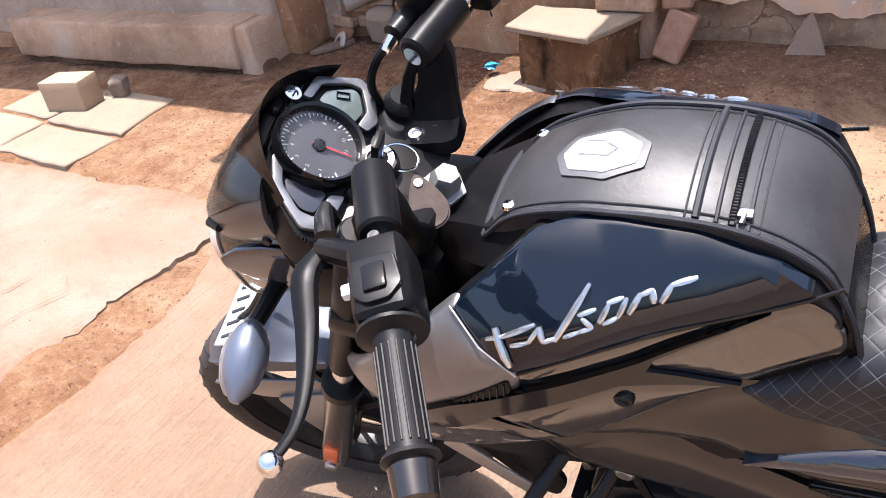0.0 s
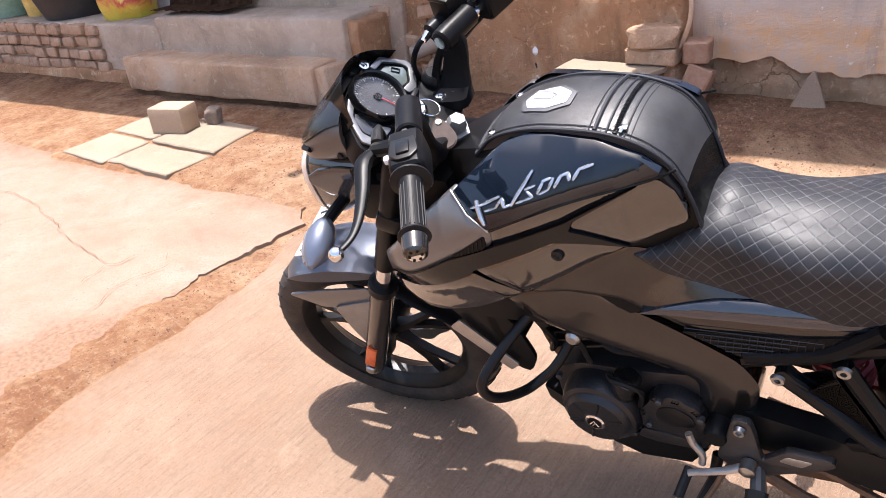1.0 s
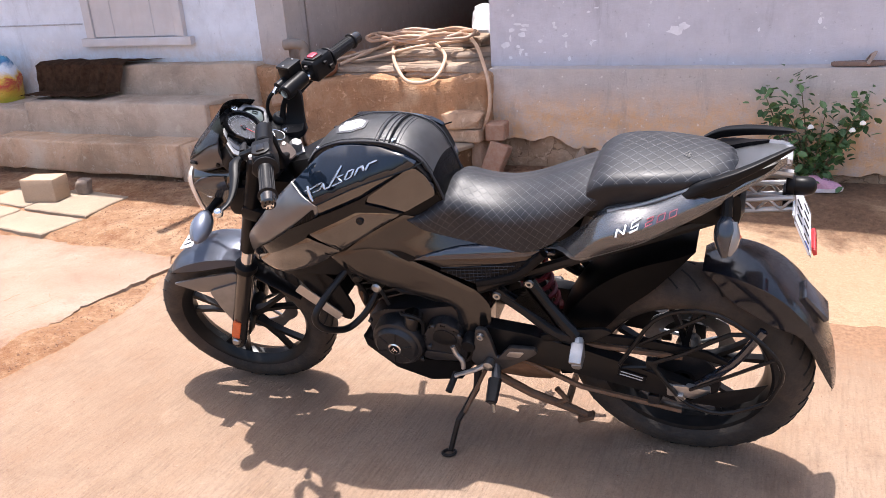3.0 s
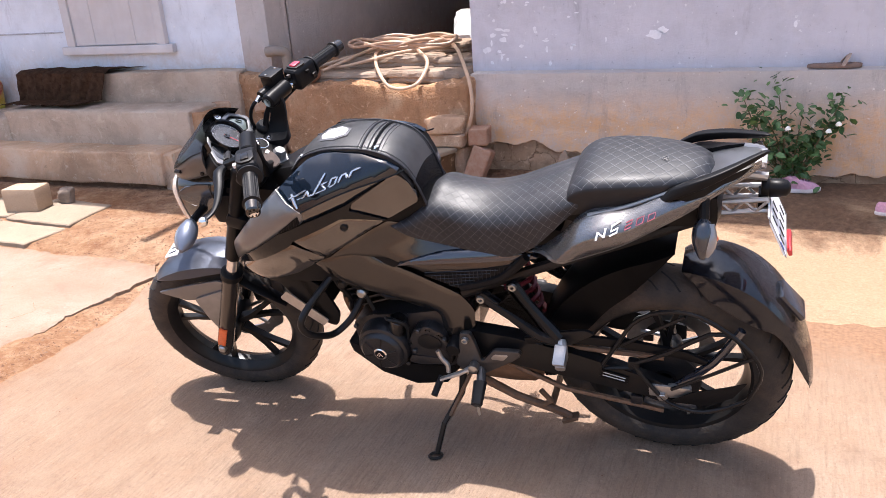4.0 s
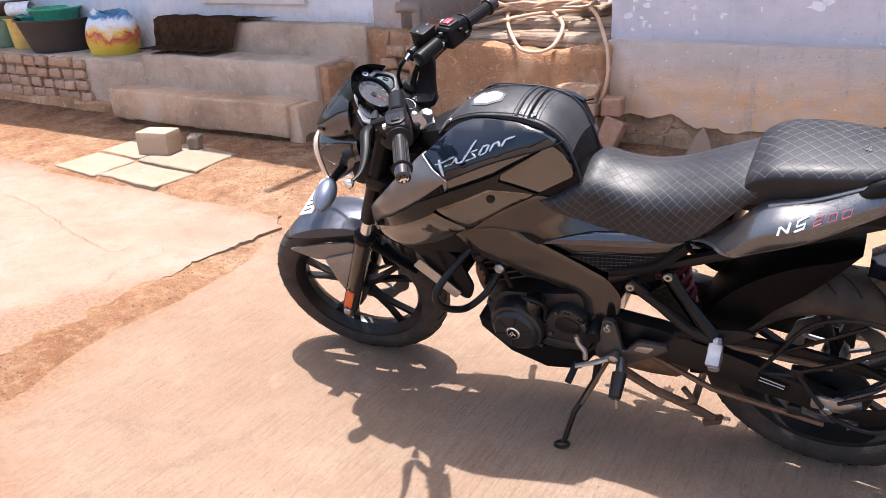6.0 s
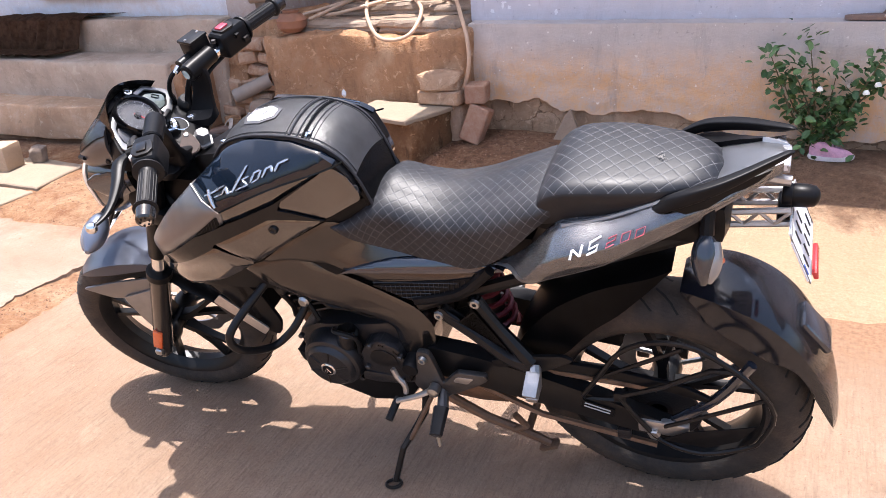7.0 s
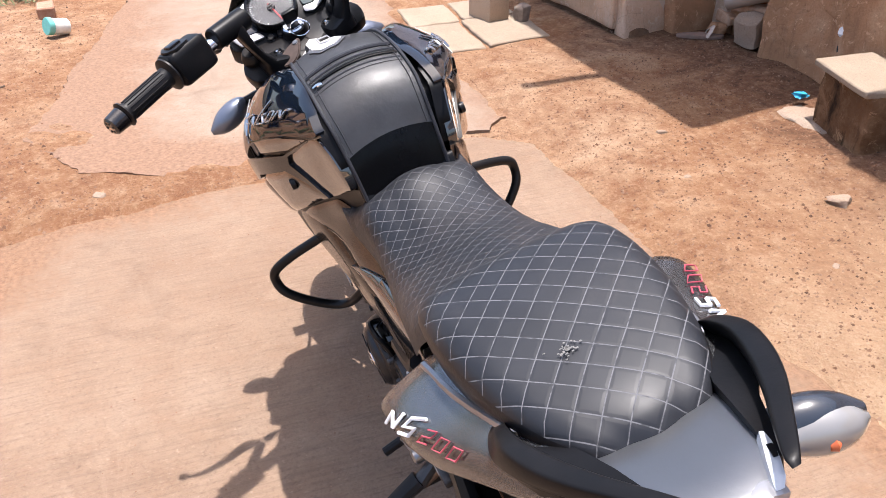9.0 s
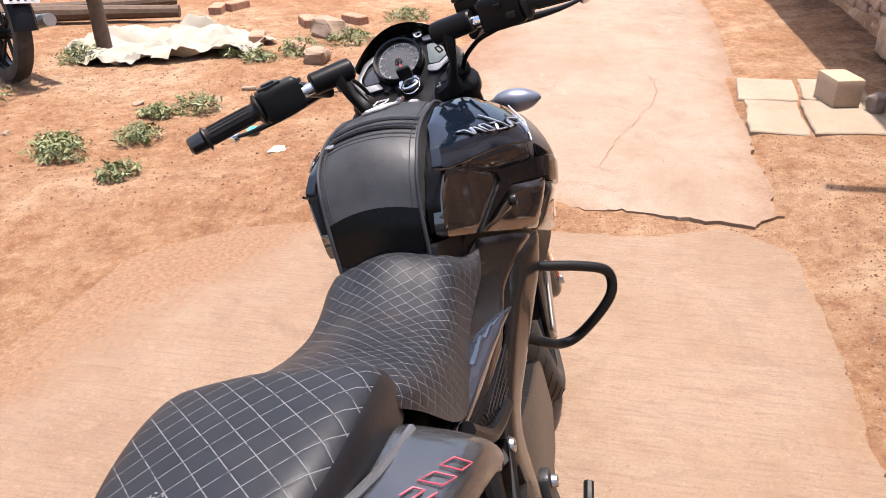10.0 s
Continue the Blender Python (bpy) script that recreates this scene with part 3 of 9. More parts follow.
def crack(name, pts, width, host):
    """A shallow open crack: dark earth filling, a sunken strip laid just over the slab."""
    P = smooth_path([(x, y, 0) for x, y in pts], 8)
    bm = bmesh.new()
    rows = []
    for i, p in enumerate(P):
        d = (P[min(i + 1, len(P) - 1)] - P[max(i - 1, 0)]).normalized()
        s = Vector((-d.y, d.x, 0))
        p = p + s * noise.noise(p * 14) * 0.025
        w = width * (0.25 + abs(noise.noise(p * 9)) * 2.2) * (0.3 if i in (0, len(P) - 1) else 1)
        z = 0.0125
        rows.append((bm.verts.new((p.x + s.x * w, p.y + s.y * w, z)), bm.verts.new((p.x - s.x * w, p.y - s.y * w, z))))
    for (a, b), (c, d) in zip(rows, rows[1:]):
        bm.faces.new((a, b, d, c))
    ob = part(name, bm, CRACK_EARTH, smooth=False)
    ob.parent = host
    return ob


CRACK_EARTH = plain("crack_earth", (0.20, 0.105, 0.06), 0.95, 0, 0.3, 40.0, 0.5, spec=0.1)
far_slab = bpy.data.objects["pavement_2"]
for pts in ([(-2.05, -0.15), (-2.10, 0.05), (-2.06, 0.2), (-2.15, 0.28)], [(-2.25, 0.22), (-2.32, 0.12), (-2.7, 0.2), (-3.0, 0.3), (-3.5, 0.42), (-3.9, 0.40)], [(-2.32, 0.12), (-2.28, -0.05)]):
    crack("crack", pts, 0.0016, far_slab)

# four stone slabs by the steps
def stone_tile(poly, top, seed):
    bm = prism(ragged(poly, 0.05, 0.013, seed), 0.05, "XY", top - 0.05, 0.006, seg=1)
    for v in bm.verts:
        v.co.z += noise.noise(Vector((v.co.x * 2, v.co.y * 2, seed))) * 0.006
    return bm


for i, (poly, top) in enumerate([
        ([(-3.86, 0.90), (-3.42, 0.86), (-3.43, 1.18), (-3.86, 1.225)], 0.031),
        ([(-3.86, 1.25), (-3.43, 1.21), (-3.42, 1.56), (-3.88, 1.60)], 0.042),
        ([(-3.405, 0.885), (-2.86, 0.84), (-2.85, 1.125), (-3.405, 1.165)], 0.031),
        ([(-3.405, 1.18), (-2.84, 1.14), (-2.90, 1.54), (-3.405, 1.58)], 0.044)]):
    ob = part("paving_stone", stone_tile(poly, top, 20 + i), STONE_TILE, sharp=25)
    tagged(ob, "cream-yellow stone slab laid flat in the earth", "paving stone", group="stone slabs by the steps")


# ---- left house: steps, platform, walls ----
def cement_block(name, x0, x1, y0, y1, z0, z1, material, label, category, bevel=0.02, rough=0.012, seed=1.0, cuts=6, kind="structure", parent=None):
    bm = bmesh.new()
    bmesh.ops.create_cube(bm, size=1.0)
    bmesh.ops.scale(bm, vec=(x1 - x0, y1 - y0, z1 - z0), verts=bm.verts)
    bmesh.ops.translate(bm, vec=((x0 + x1) / 2, (y0 + y1) / 2, (z0 + z1) / 2), verts=bm.verts)
    bmesh.ops.bevel(bm, geom=list(bm.edges), offset=bevel, segments=2, profile=0.5, affect="EDGES")
    for ax, lo, hi in ((0, x0, x1), (2, z0, z1), (1, y0, y1)):
        n = max(2, int((hi - lo) / 0.09))
        for q in range(1, n):
            no = Vector((0, 0, 0))
            no[ax] = 1
            bmesh.ops.bisect_plane(bm, geom=list(bm.verts) + list(bm.edges) + list(bm.faces), dist=1e-5, plane_co=no * (lo + (hi - lo) * q / n), plane_no=no)
    for v in bm.verts:
        c = v.co.copy()
        v.co += noise.noise_vector(c * 2.2 + Vector((seed, 0, 0))) * rough + noise.noise_vector(c * 9 + Vector((0, seed, 0))) * rough * 0.6
    ob = part(name, bm, material, parent, sharp=50)
    if label:
        tagged(ob, label, category, kind=kind)
    return ob


cement_block("step_1", -4.45, -2.71, 1.82, 2.40, 0.085, 0.30, STEP_FOOT, "lowest cement step, stained with red mud and crumbling along its foot", "step", 0.014, 0.012, 1.0)
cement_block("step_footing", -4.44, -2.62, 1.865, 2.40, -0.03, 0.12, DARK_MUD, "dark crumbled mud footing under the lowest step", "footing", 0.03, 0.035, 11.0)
cement_block("step_end", -2.745, -2.635, 1.84, 2.42, -0.02, 0.285, STEP_FOOT, "broken brick end of the lowest step", "step side", 0.012, 0.03, 12.0)
cement_block("step_2", -4.30, -2.62, 2.05, 2.60, 0.02, 0.525, STEP_CEMENT, "middle cement step with a chipped mud side", "step", 0.012, 0.009, 2.0)
cement_block("step_2_end", -2.64, -2.545, 2.09, 2.60, 0.0, 0.512, MUD_WALL, "broken mud end of the middle step", "step side", 0.012, 0.04, 21.0)
cement_block("step_3_end", -2.46, -2.29, 2.41, 2.70, 0.0, 0.715, MUD_WALL, "broken mud end of the top step", "step side", 0.012, 0.04, 22.0)
cement_block("step_3", -4.42, -2.44, 2.37, 2.70, 0.02, 0.735, STEP_CEMENT, "top cement step at the threshold", "step", 0.011, 0.009, 3.0)
cement_block("step_cheek", -2.66, -2.00, 2.42, 3.0, 0.0, 0.70, MUD_WALL, "crumbling mud and brick side of the steps", "step side", 0.03, 0.065, 4.0)
cement_block("platform", -9.0, -4.28, 2.045, 2.75, 0.0, 0.470, STEP_CEMENT, "long raised platform with an earthen top", "platform", 0.02, 0.012, 5.0)
cement_block("platform_foot", -9.0, -4.42, 1.98, 2.10, -0.05, 0.14, MUD_WALL, "worn mud footing under the brick platform", "footing", 0.03, 0.03, 6.0)

CHEEK_BRICKS = [(-2.60 + 0.16 * i + (0.08 if k % 2 else 0), 0.16 + 0.085 * k) for k in range(6) for i in range(4)]


wall_left = tagged(part("wall_left", box(6.6, 0.24, 2.6, (-5.73, 2.64, 1.55)), BLUE_WALL), "bluish-white limewashed house wall", "wall", kind="structure")
for z in (1.02, 1.28, 1.54, 1.80):
    bm = tube([(-8.9, 2.517, z + 0.01), (-4.06, 2.517, z), ], 0.006, 6)
    part("groove_line", bm, plain("groove_grey", (0.45, 0.47, 0.52), 0.9), wall_left)
tagged(part("wall_side", box(0.2, 6.0, 2.7, (-2.33, 5.75, 1.60)), GREY_WALL), "bare grey plastered side wall of the passage", "wall", kind="structure")
tagged(part("wall_corner", box(0.22, 0.26, 2.6, (-2.34, 2.63, 1.55)), GREY_WALL), "grey plastered house corner", "wall", kind="structure")

# door with sill, posts and four boards
door = empty("door_1", "closed wooden double door with worn greyish-white paint", "door", (-3.545, 2.5, 0.9), kind="structure")
def door_part(name, sx, sy, sz, x, y, z, mat=None):
    o = part(name, box(sx, sy, sz, (x + 3.545, y - 2.5, z - 0.9), 0.006), mat or DOOR_PAINT, door)
    return o
door_part("sill", 1.04, 0.05, 0.06, -3.54, 2.50, 0.885)
door_part("door_post", 0.075, 0.05, 1.75, -3.965, 2.505, 1.79)
door_part("door_post", 0.075, 0.05, 1.75, -3.115, 2.505, 1.79)
for k in range(4):
    b = door_part("board", 0.192, 0.035, 1.72, -3.83 + k * 0.19, 2.512 + (0.004 if k % 2 else 0.0), 1.78)
    for z in (0.52, 1.2):
        part("bolt", turned([(0.0, -0.010), (0.008, -0.008), (0.010, 0)], "Y", 10, at=(-3.83 + k * 0.19 + 3.545, 2.494 - 2.5, z)), plain("bolt_dark", (0.08, 0.07, 0.07), 0.5, 0.6), b)

# roofs above, whose eaves shade the yard by the houses
tagged(part("roof_left", box(9.0, 6.0, 0.10, (-6.2, 4.64, 2.62), 0.01), ROOF_SHEET), "overhanging roof of the left-hand house", "roof", kind="structure")
tagged(part("roof_right", box(8.0, 6.0, 0.10, (2.86, 4.92, 2.66), 0.01), ROOF_SHEET), "overhanging roof of the lilac house", "roof", kind="structure")
# unseen cover, added only to hold light out of the passage
tagged(part("passage_blocker", box(1.5, 4.4, 0.08, (-1.55, 6.1, 2.5), 0.01), ROOF_SHEET), "unseen cover added to keep the passage dark", "roof", kind="structure")
tagged(part("roof_pole", tube([(-2.46, 1.20, 2.55), (-2.44, 3.0, 2.56)], 0.032, 10), WOOD_POLE), "round wooden pole jutting from under the eaves", "pole", kind="structure")
tagged(part("wall_passage_end", box(1.8, 0.2, 2.6, (-1.55, 8.6, 1.5)), GREY_WALL), "dark wall at the end of the passage", "wall", kind="structure")

# ---- right house ----
wall_right = tagged(part("wall_right", box(5.6, 0.25, 2.2, (2.02, 2.575, 1.70)), LILAC_WALL), "lilac painted house wall with flaking white patches", "wall", kind="structure")
tagged(part("wall_passage_right", box(0.25, 5.8, 2.6, (-0.655, 5.6, 1.5)), GREY_WALL), "plastered passage side of the lilac house", "wall", kind="structure")
PEEL = plain("bared_limewash", (0.78, 0.77, 0.80), 0.9, 0, 0.1, 30.0, 0.3)


def flake(x, z, w, h, seed):
    rng = random.Random(seed)
    n = 9
    poly = [(x + math.cos(2 * math.pi * k / n) * w * (0.55 + 0.6 * rng.random()), z + math.sin(2 * math.pi * k / n) * h * (0.45 + 0.7 * rng.random())) for k in range(n)]
    o = part("paint_flake", prism(poly, -0.0012, "XZ", 2.4492), PEEL, wall_right, smooth=False)
    return o


rng = random.Random(11)
flake(0.27, 0.885, 0.055, 0.028, 1)
flake(0.31, 0.91, 0.03, 0.02, 2)
for k in range(34):
    x = -0.72 + abs(rng.gauss(0, 0.22))
    flake(x, 0.74 + rng.random() * 0.42, 0.008 + 0.02 * rng.random() ** 2, 0.006 + 0.022 * rng.random() ** 2, 40 + k)
for k in range(14):
    flake(-0.3 + rng.random() * 2.2, 0.85 + rng.random() * 0.5, 0.006 + 0.012 * rng.random(), 0.006 + 0.012 * rng.random(), 90 + k)


def plinth():
    """A battered plinth with its lowest plaster broken away along an uneven line."""
    bm = bmesh.new()
    xs = [-0.76 + 0.018 * i for i in range(312)]
    grid = []
    for x in xs:
        brk = 0.255 + 0.040 * noise.noise(Vector((x * 2.4, 0, 3))) + 0.022 * noise.noise(Vector((x * 9, 1, 3))) + 0.010 * noise.noise(Vector((x * 27, 1, 3)))
        brk += 0.05 * max(0, min(1, (-0.25 - x) / 0.10)) - 0.09 * max(0, min(1, (x - 0.35) / 0.30))
        col = []
        zs = [(brk - 0.003) * k / 14 for k in range(15)] + [brk + 0.003 + (0.697 - brk) * (k / 24) for k in range(25)]
        for k, z in enumerate(zs):
            y = 2.335 + 0.06 * max(0.0, (z - 0.45)) + 0.012 * noise.noise(Vector((x * 3, z * 3, 1))) + 0.007 * noise.noise(Vector((x * 14, z * 14, 5))) + 0.003 * noise.noise(Vector((x * 40, z * 40, 5)))
            if k < 15:
                y += 0.018 + 0.016 * noise.noise(Vector((x * 10, z * 10, 2))) + 0.008 * noise.noise(Vector((x * 30, z * 30, 2)))
            col.append(bm.verts.new((x, y, z)))
        col.append(bm.verts.new((x, 2.46, 0.705 + 0.004 * noise.noise(Vector((x * 8, 0, 0))))))
        grid.append(col)
    for i in range(len(grid) - 1):
        for k in range(len(grid[0]) - 1):
            f = bm.faces.new((grid[i][k], grid[i + 1][k], grid[i + 1][k + 1], grid[i][k + 1]))
            f.material_index = 1 if k < 14 else 0
    edge = grid[0]
    back = [bm.verts.new((-0.76, 2.7, v.co.z)) for v in edge]
    for k in range(len(edge) - 1):
        bm.faces.new((edge[k], edge[k + 1], back[k + 1], back[k]))
    return bm


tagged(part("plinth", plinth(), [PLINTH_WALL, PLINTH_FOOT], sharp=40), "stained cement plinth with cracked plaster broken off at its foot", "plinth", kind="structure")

# ---- raised stone landing between the houses ----
cement_block("landing", -2.02, -0.74, 2.25, 3.3, 0.0, 0.665, MUD_WALL, "high mud-plastered landing between the two houses", "landing", 0.022, 0.040, 9.0)
cement_block("landing_floor", -2.3, -0.75, 3.2, 8.6, 0.0, 0.60, MUD_WALL, "earthen passage floor behind the landing", "floor", 0.02, 0.02, 10.0)


def stone(w, d, h, seed, bevel=0.25, rough=0.18):
    bm = bmesh.new()
    bmesh.ops.create_cube(bm, size=1.0)
    bmesh.ops.bevel(bm, geom=list(bm.edges), offset=bevel, segments=2, profile=0.5, affect="EDGES")
    bmesh.ops.subdivide_edges(bm, edges=list(bm.edges), cuts=1, use_grid_fill=True)
    for v in bm.verts:
        v.co += noise.noise_vector(v.co * 1.6 + Vector((seed, seed * 0.7, 1))) * rough + noise.noise_vector(v.co * 5 + Vector((seed, 3, 1))) * rough * 0.35
    bmesh.ops.scale(bm, vec=(w, d, h), verts=bm.verts)
    bmesh.ops.translate(bm, vec=(0, 0, h / 2), verts=bm.verts)
    return bm


def loose(name, bm, mat, at, label, category, rot=0.0, group="", tilt=0.0, kind="", smooth=True, sharp=35):
    ob = part(name, bm, mat, None, "", smooth, sharp)
    ob.location = at
    ob.rotation_euler = (tilt, 0, rot)
    return tagged(ob, label, category, group, kind)


def split_stone(w, d, h, seed):
    """A quarried slab with broken faces: flat on top, ragged along its rim."""
    n = 26
    rng = random.Random(seed)
    ring = []
    for k in range(n):
        a = 2 * math.pi * k / n
        c, q = math.cos(a), math.sin(a)
        f = 1.0 / max(abs(c) / (w / 2), abs(q) / (d / 2)) * (0.93 + 0.13 * rng.random())
        ring.append((c * f, q * f))
    rows = []
    for z, g in ((0.0, 0.96), (0.18, 1.0), (0.42, 0.965), (0.55, 1.0), (0.82, 0.985), (1.0, 0.94)):
        rows.append([(x * g * (1 + rng.uniform(-.018, .018)), y * g * (1 + rng.uniform(-.018, .018)), h * (z + rng.uniform(-.05, .05))) for x, y in ring])
    bm = loft(rows)
    return bm


for i, (x, y, z, w, d, h, r) in enumerate([(-1.60, 2.60, 0.650, 0.62, 0.46, 0.060, 0.05), (-1.05, 2.56, 0.650, 0.56, 0.44, 0.070, -0.1), (-1.38, 2.80, 0.705, 0.66, 0.40, 0.075, 0.06), (-0.94, 2.76, 0.712, 0.38, 0.40, 0.060, 0.2), (-1.20, 2.92, 0.775, 0.52, 0.32, 0.060, -0.08), (-1.72, 2.86, 0.705, 0.34, 0.30, 0.050, 0.3)]):
    loose("flat_stone", split_stone(w, d, h, 60 + i), PALE_STONE, (x, y, z), "flat broken pale stone stacked on the mud landing", "stone", r, "flat stones on the landing", smooth=False)
loose("round_pot", turned([(0.0, 0.0), (0.05, 0.0), (0.085, 0.03), (0.09, 0.07), (0.06, 0.105), (0.045, 0.11), (0.05, 0.125), (0.04, 0.125), (0.035, 0.11)], "Z", 24), plain("terracotta", (0.26, 0.12, 0.07), 0.85, 0, 0.2, 12.0, 0.2), (-1.86, 2.33, 0.665), "small dark terracotta pot on the landing", "pot")
loose("white_sack", stone(0.5, 0.45, 0.3, 8.1, 0.3, 0.22), plain("white_woven_plastic", (0.78, 0.76, 0.74), 0.6, 0, 0.12, 16.0, 0.6), (-1.02, 3.45, 0.68), "lumpy white sack in the sunlit passage", "sack", 0.3)
loose("white_block", box(0.5, 0.4, 0.55, (0, 0, 0.275), 0.03), plain("limewashed_block", (0.62, 0.55, 0.47), 0.9, 0, 0.2, 6.0, 0.4), (-1.0, 3.95, 0.60), "limewashed masonry block behind the sack", "masonry block")

# coiled hose, lying on the landing and hanging over its edge
hose_pts = [(-1.95, 2.75, 0.72), (-1.7, 2.5, 0.735), (-1.35, 2.62, 0.80), (-1.05, 2.75, 0.83), (-1.2, 2.95, 0.845), (-1.55, 2.8, 0.80), (-1.45, 2.5, 0.77), (-1.3, 2.26, 0.71), (-1.22, 2.205, 0.655), (-1.12, 2.205, 0.645), (-1.04, 2.24, 0.68), (-1.06, 2.42, 0.77), (-1.25, 2.7, 0.835), (-1.1, 2.8, 0.86), (-0.92, 2.55, 0.83), (-0.78, 2.30, 0.765), (-0.71, 2.21, 0.64), (-0.705, 2.19, 0.50), (-0.76, 2.19, 0.36), (-0.84, 2.2, 0.27)]
loose("garden_hose", tube(hose_pts, 0.0108, 10, smooth=8), HOSE, (0, 0, 0), "faded pinkish garden hose looped over the landing", "hose")
hose2 = [(-2.0, 2.55, 0.70), (-1.6, 2.72, 0.79), (-1.2, 2.88, 0.86), (-0.95, 2.7, 0.85), (-1.15, 2.6, 0.86), (-1.5, 2.75, 0.83), (-1.8, 2.42, 0.71)]
loose("garden_hose", tube(hose2, 0.0105, 10, smooth=8), HOSE, (0, 0, 0.012), "pale coiled hose lying on flat stones", "hose")
coil = []
for k in range(44):
    a = 2 * math.pi * k / 13
    coil.append((-1.33 + math.cos(a) * (0.34 + 0.05 * math.sin(k * 1.3)), 2.66 + math.sin(a) * (0.17 + 0.03 * math.sin(k * 0.9)), 0.862 + 0.006 * (k // 13) + 0.018 * math.sin(a * 1.5 + k)))
loose("garden_hose", tube(coil, 0.0102, 8, smooth=4), plain("hose_tan", (0.42, 0.27, 0.185), 0.5, 0, 0.2, 14.0, 0.1, dust=0.3), (0, 0, 0), "brownish hose coiled loosely on the stones", "hose")
bm = turned([(0.043, -0.13), (0.043, 0.13), (0.037, 0.13), (0.037, -0.13), (0.043, -0.13)], "X", 24)
loose("pvc_pipe", bm, PVC, (-2.22, 2.335, 0.325), "short grey plastic pipe lying against the landing", "pipe", 0.55, tilt=0.0)
bpy.data.objects["pvc_pipe"].rotation_euler = (0, -0.36, 0.42)
loose("rubble_stone", stone(0.15, 0.13, 0.15, 5.2), PALE_STONE, (-2.16, 2.32, 0.10), "rough brown stone under the pipe", "stone", 0.3)
loose("rubble_stone", stone(0.10, 0.08, 0.06, 6.2), MUD_WALL, (-2.40, 2.30, 0.09), "rough brown stone against the step side", "stone", 0.8)
loose("drain_elbow", tube([(-2.12, 2.52, 0.62), (-2.12, 2.52, 0.80), (-2.13, 2.50, 0.84), (-2.17, 2.47, 0.85), (-2.23, 2.46, 0.845)], 0.034, 14, smooth=3), PVC, (0, 0, 0), "grey plastic drain elbow standing by the wall", "drain pipe")

# white-topped stub of a water tap against the landing
tap = empty("tap_stub", "short black pipe stub with a white knob", "water tap", (-1.525, 2.28, 0.16))
part("stem", tube([(0, 0, 0), (0, 0, 0.10), (0.004, 0, 0.14)], [0.014, 0.013, 0.012], 10), plain("stub_black", (0.02, 0.02, 0.02), 0.5), tap)
part("knob", turned([(0, 0.05), (0.016, 0.045), (0.024, 0.028), (0.026, 0.010), (0.018, -0.004), (0.012, -0.01)], "Z", 18, at=(0.004, 0, 0.15)), plain("knob_white", (0.72, 0.70, 0.70), 0.45, 0, 0.15, 30.0, dust=0.2), tap, "white knob")

# covered masonry chamber
chamber = empty("inspection_chamber", "small masonry chamber covered by a cream stone slab", "inspection chamber", (-1.03, 1.99, 0.05))
bm = box(0.375, 0.33, 0.27, (0, 0, 0.115), 0.018, 2)
bmesh.ops.subdivide_edges(bm, edges=[e for e in bm.edges if e.calc_length() > 0.1], cuts=9, use_grid_fill=True)
roughen(bm, 0.012, 16, 6.0)
wall_ob = part("chamber_wall", bm, mud_material("mossy_render", (0.20, 0.105, 0.052), (0.38, 0.24, 0.135), (0.018, 0.014, 0.010), 0.1, 0.9, 0.8), chamber)
wall_ob.location = (0.005, 0.05, 0)
wall_ob.rotation_euler = (0, 0, -0.27)
lid = prism(ragged([(-0.27, -0.06), (0.125, -0.178), (0.25, 0.145), (-0.25, 0.215)], 0.07, 0.008, 4.0), 0.026, "XY", 0.240, 0.005, seg=1)
part("cover_slab", lid, STONE_TILE, chamber, "cream-yellow stone cover")
part("mortar_skirt", stone(0.34, 0.30, 0.06, 3.9, 0.3, 0.16), PALE_STONE, chamber).location = (-0.24, 0.02, -0.035)

# loose bricks beside the chamber
def brick_mesh(w, d, h, seed):
    bm = box(w, d, h, (0, 0, h / 2), 0.008, 1)
    roughen(bm, 0.006, 14, seed)
    return bm


SANDSTONE = mud_material("pale_sandstone", (0.58, 0.38, 0.25), (0.68, 0.50, 0.36), (0.40, 0.22, 0.13), 0.2)
loose("stone_lump", stone(0.24, 0.15, 0.10, 2.2, 0.2, 0.2), SANDSTONE, (-0.86, 2.18, 0.392), "broken pale stone lump on top of a small pile", "stone", 0.1, "bricks beside the chamber")
loose("half_brick", brick_mesh(0.24, 0.13, 0.075, 1.0), SANDSTONE, (-0.86, 2.18, 0.318), "dusty orange brick in a small pile", "brick", -0.05, "bricks beside the chamber")
loose("pile_stone", stone(0.26, 0.16, 0.27, 9.2, 0.2, 0.12), SANDSTONE, (-0.87, 2.23, 0.055), "pale stone footing below the brick pile", "stone", 0.1, "bricks beside the chamber")
loose("half_brick", brick_mesh(0.115, 0.11, 0.10, 2.0), RED_BRICK, (-0.665, 2.20, 0.325), "reddish half brick resting on a leaning brick", "brick", 0.1, "bricks beside the chamber")
ob = loose("leaning_brick", brick_mesh(0.115, 0.09, 0.20, 3.0), RED_BRICK, (-0.70, 2.14, 0.125), "dark red brick leaning back against another", "brick", -0.2, "bricks beside the chamber")
ob.rotation_euler = (-0.25, 0.35, -0.1)
tri = prism([(-0.085, 0), (0.065, 0), (0.035, 0.08), (-0.005, 0.165), (-0.03, 0.13)], 0.035, "XZ", 0, 0.004, seg=1)
ob = loose("stone_shard", tri, PALE_STONE, (-0.185, 2.235, 0.128), "grey triangular stone shard leaning on the plinth", "stone shard", sharp=20)
ob.rotation_euler = (-0.35, 0, 0.03)

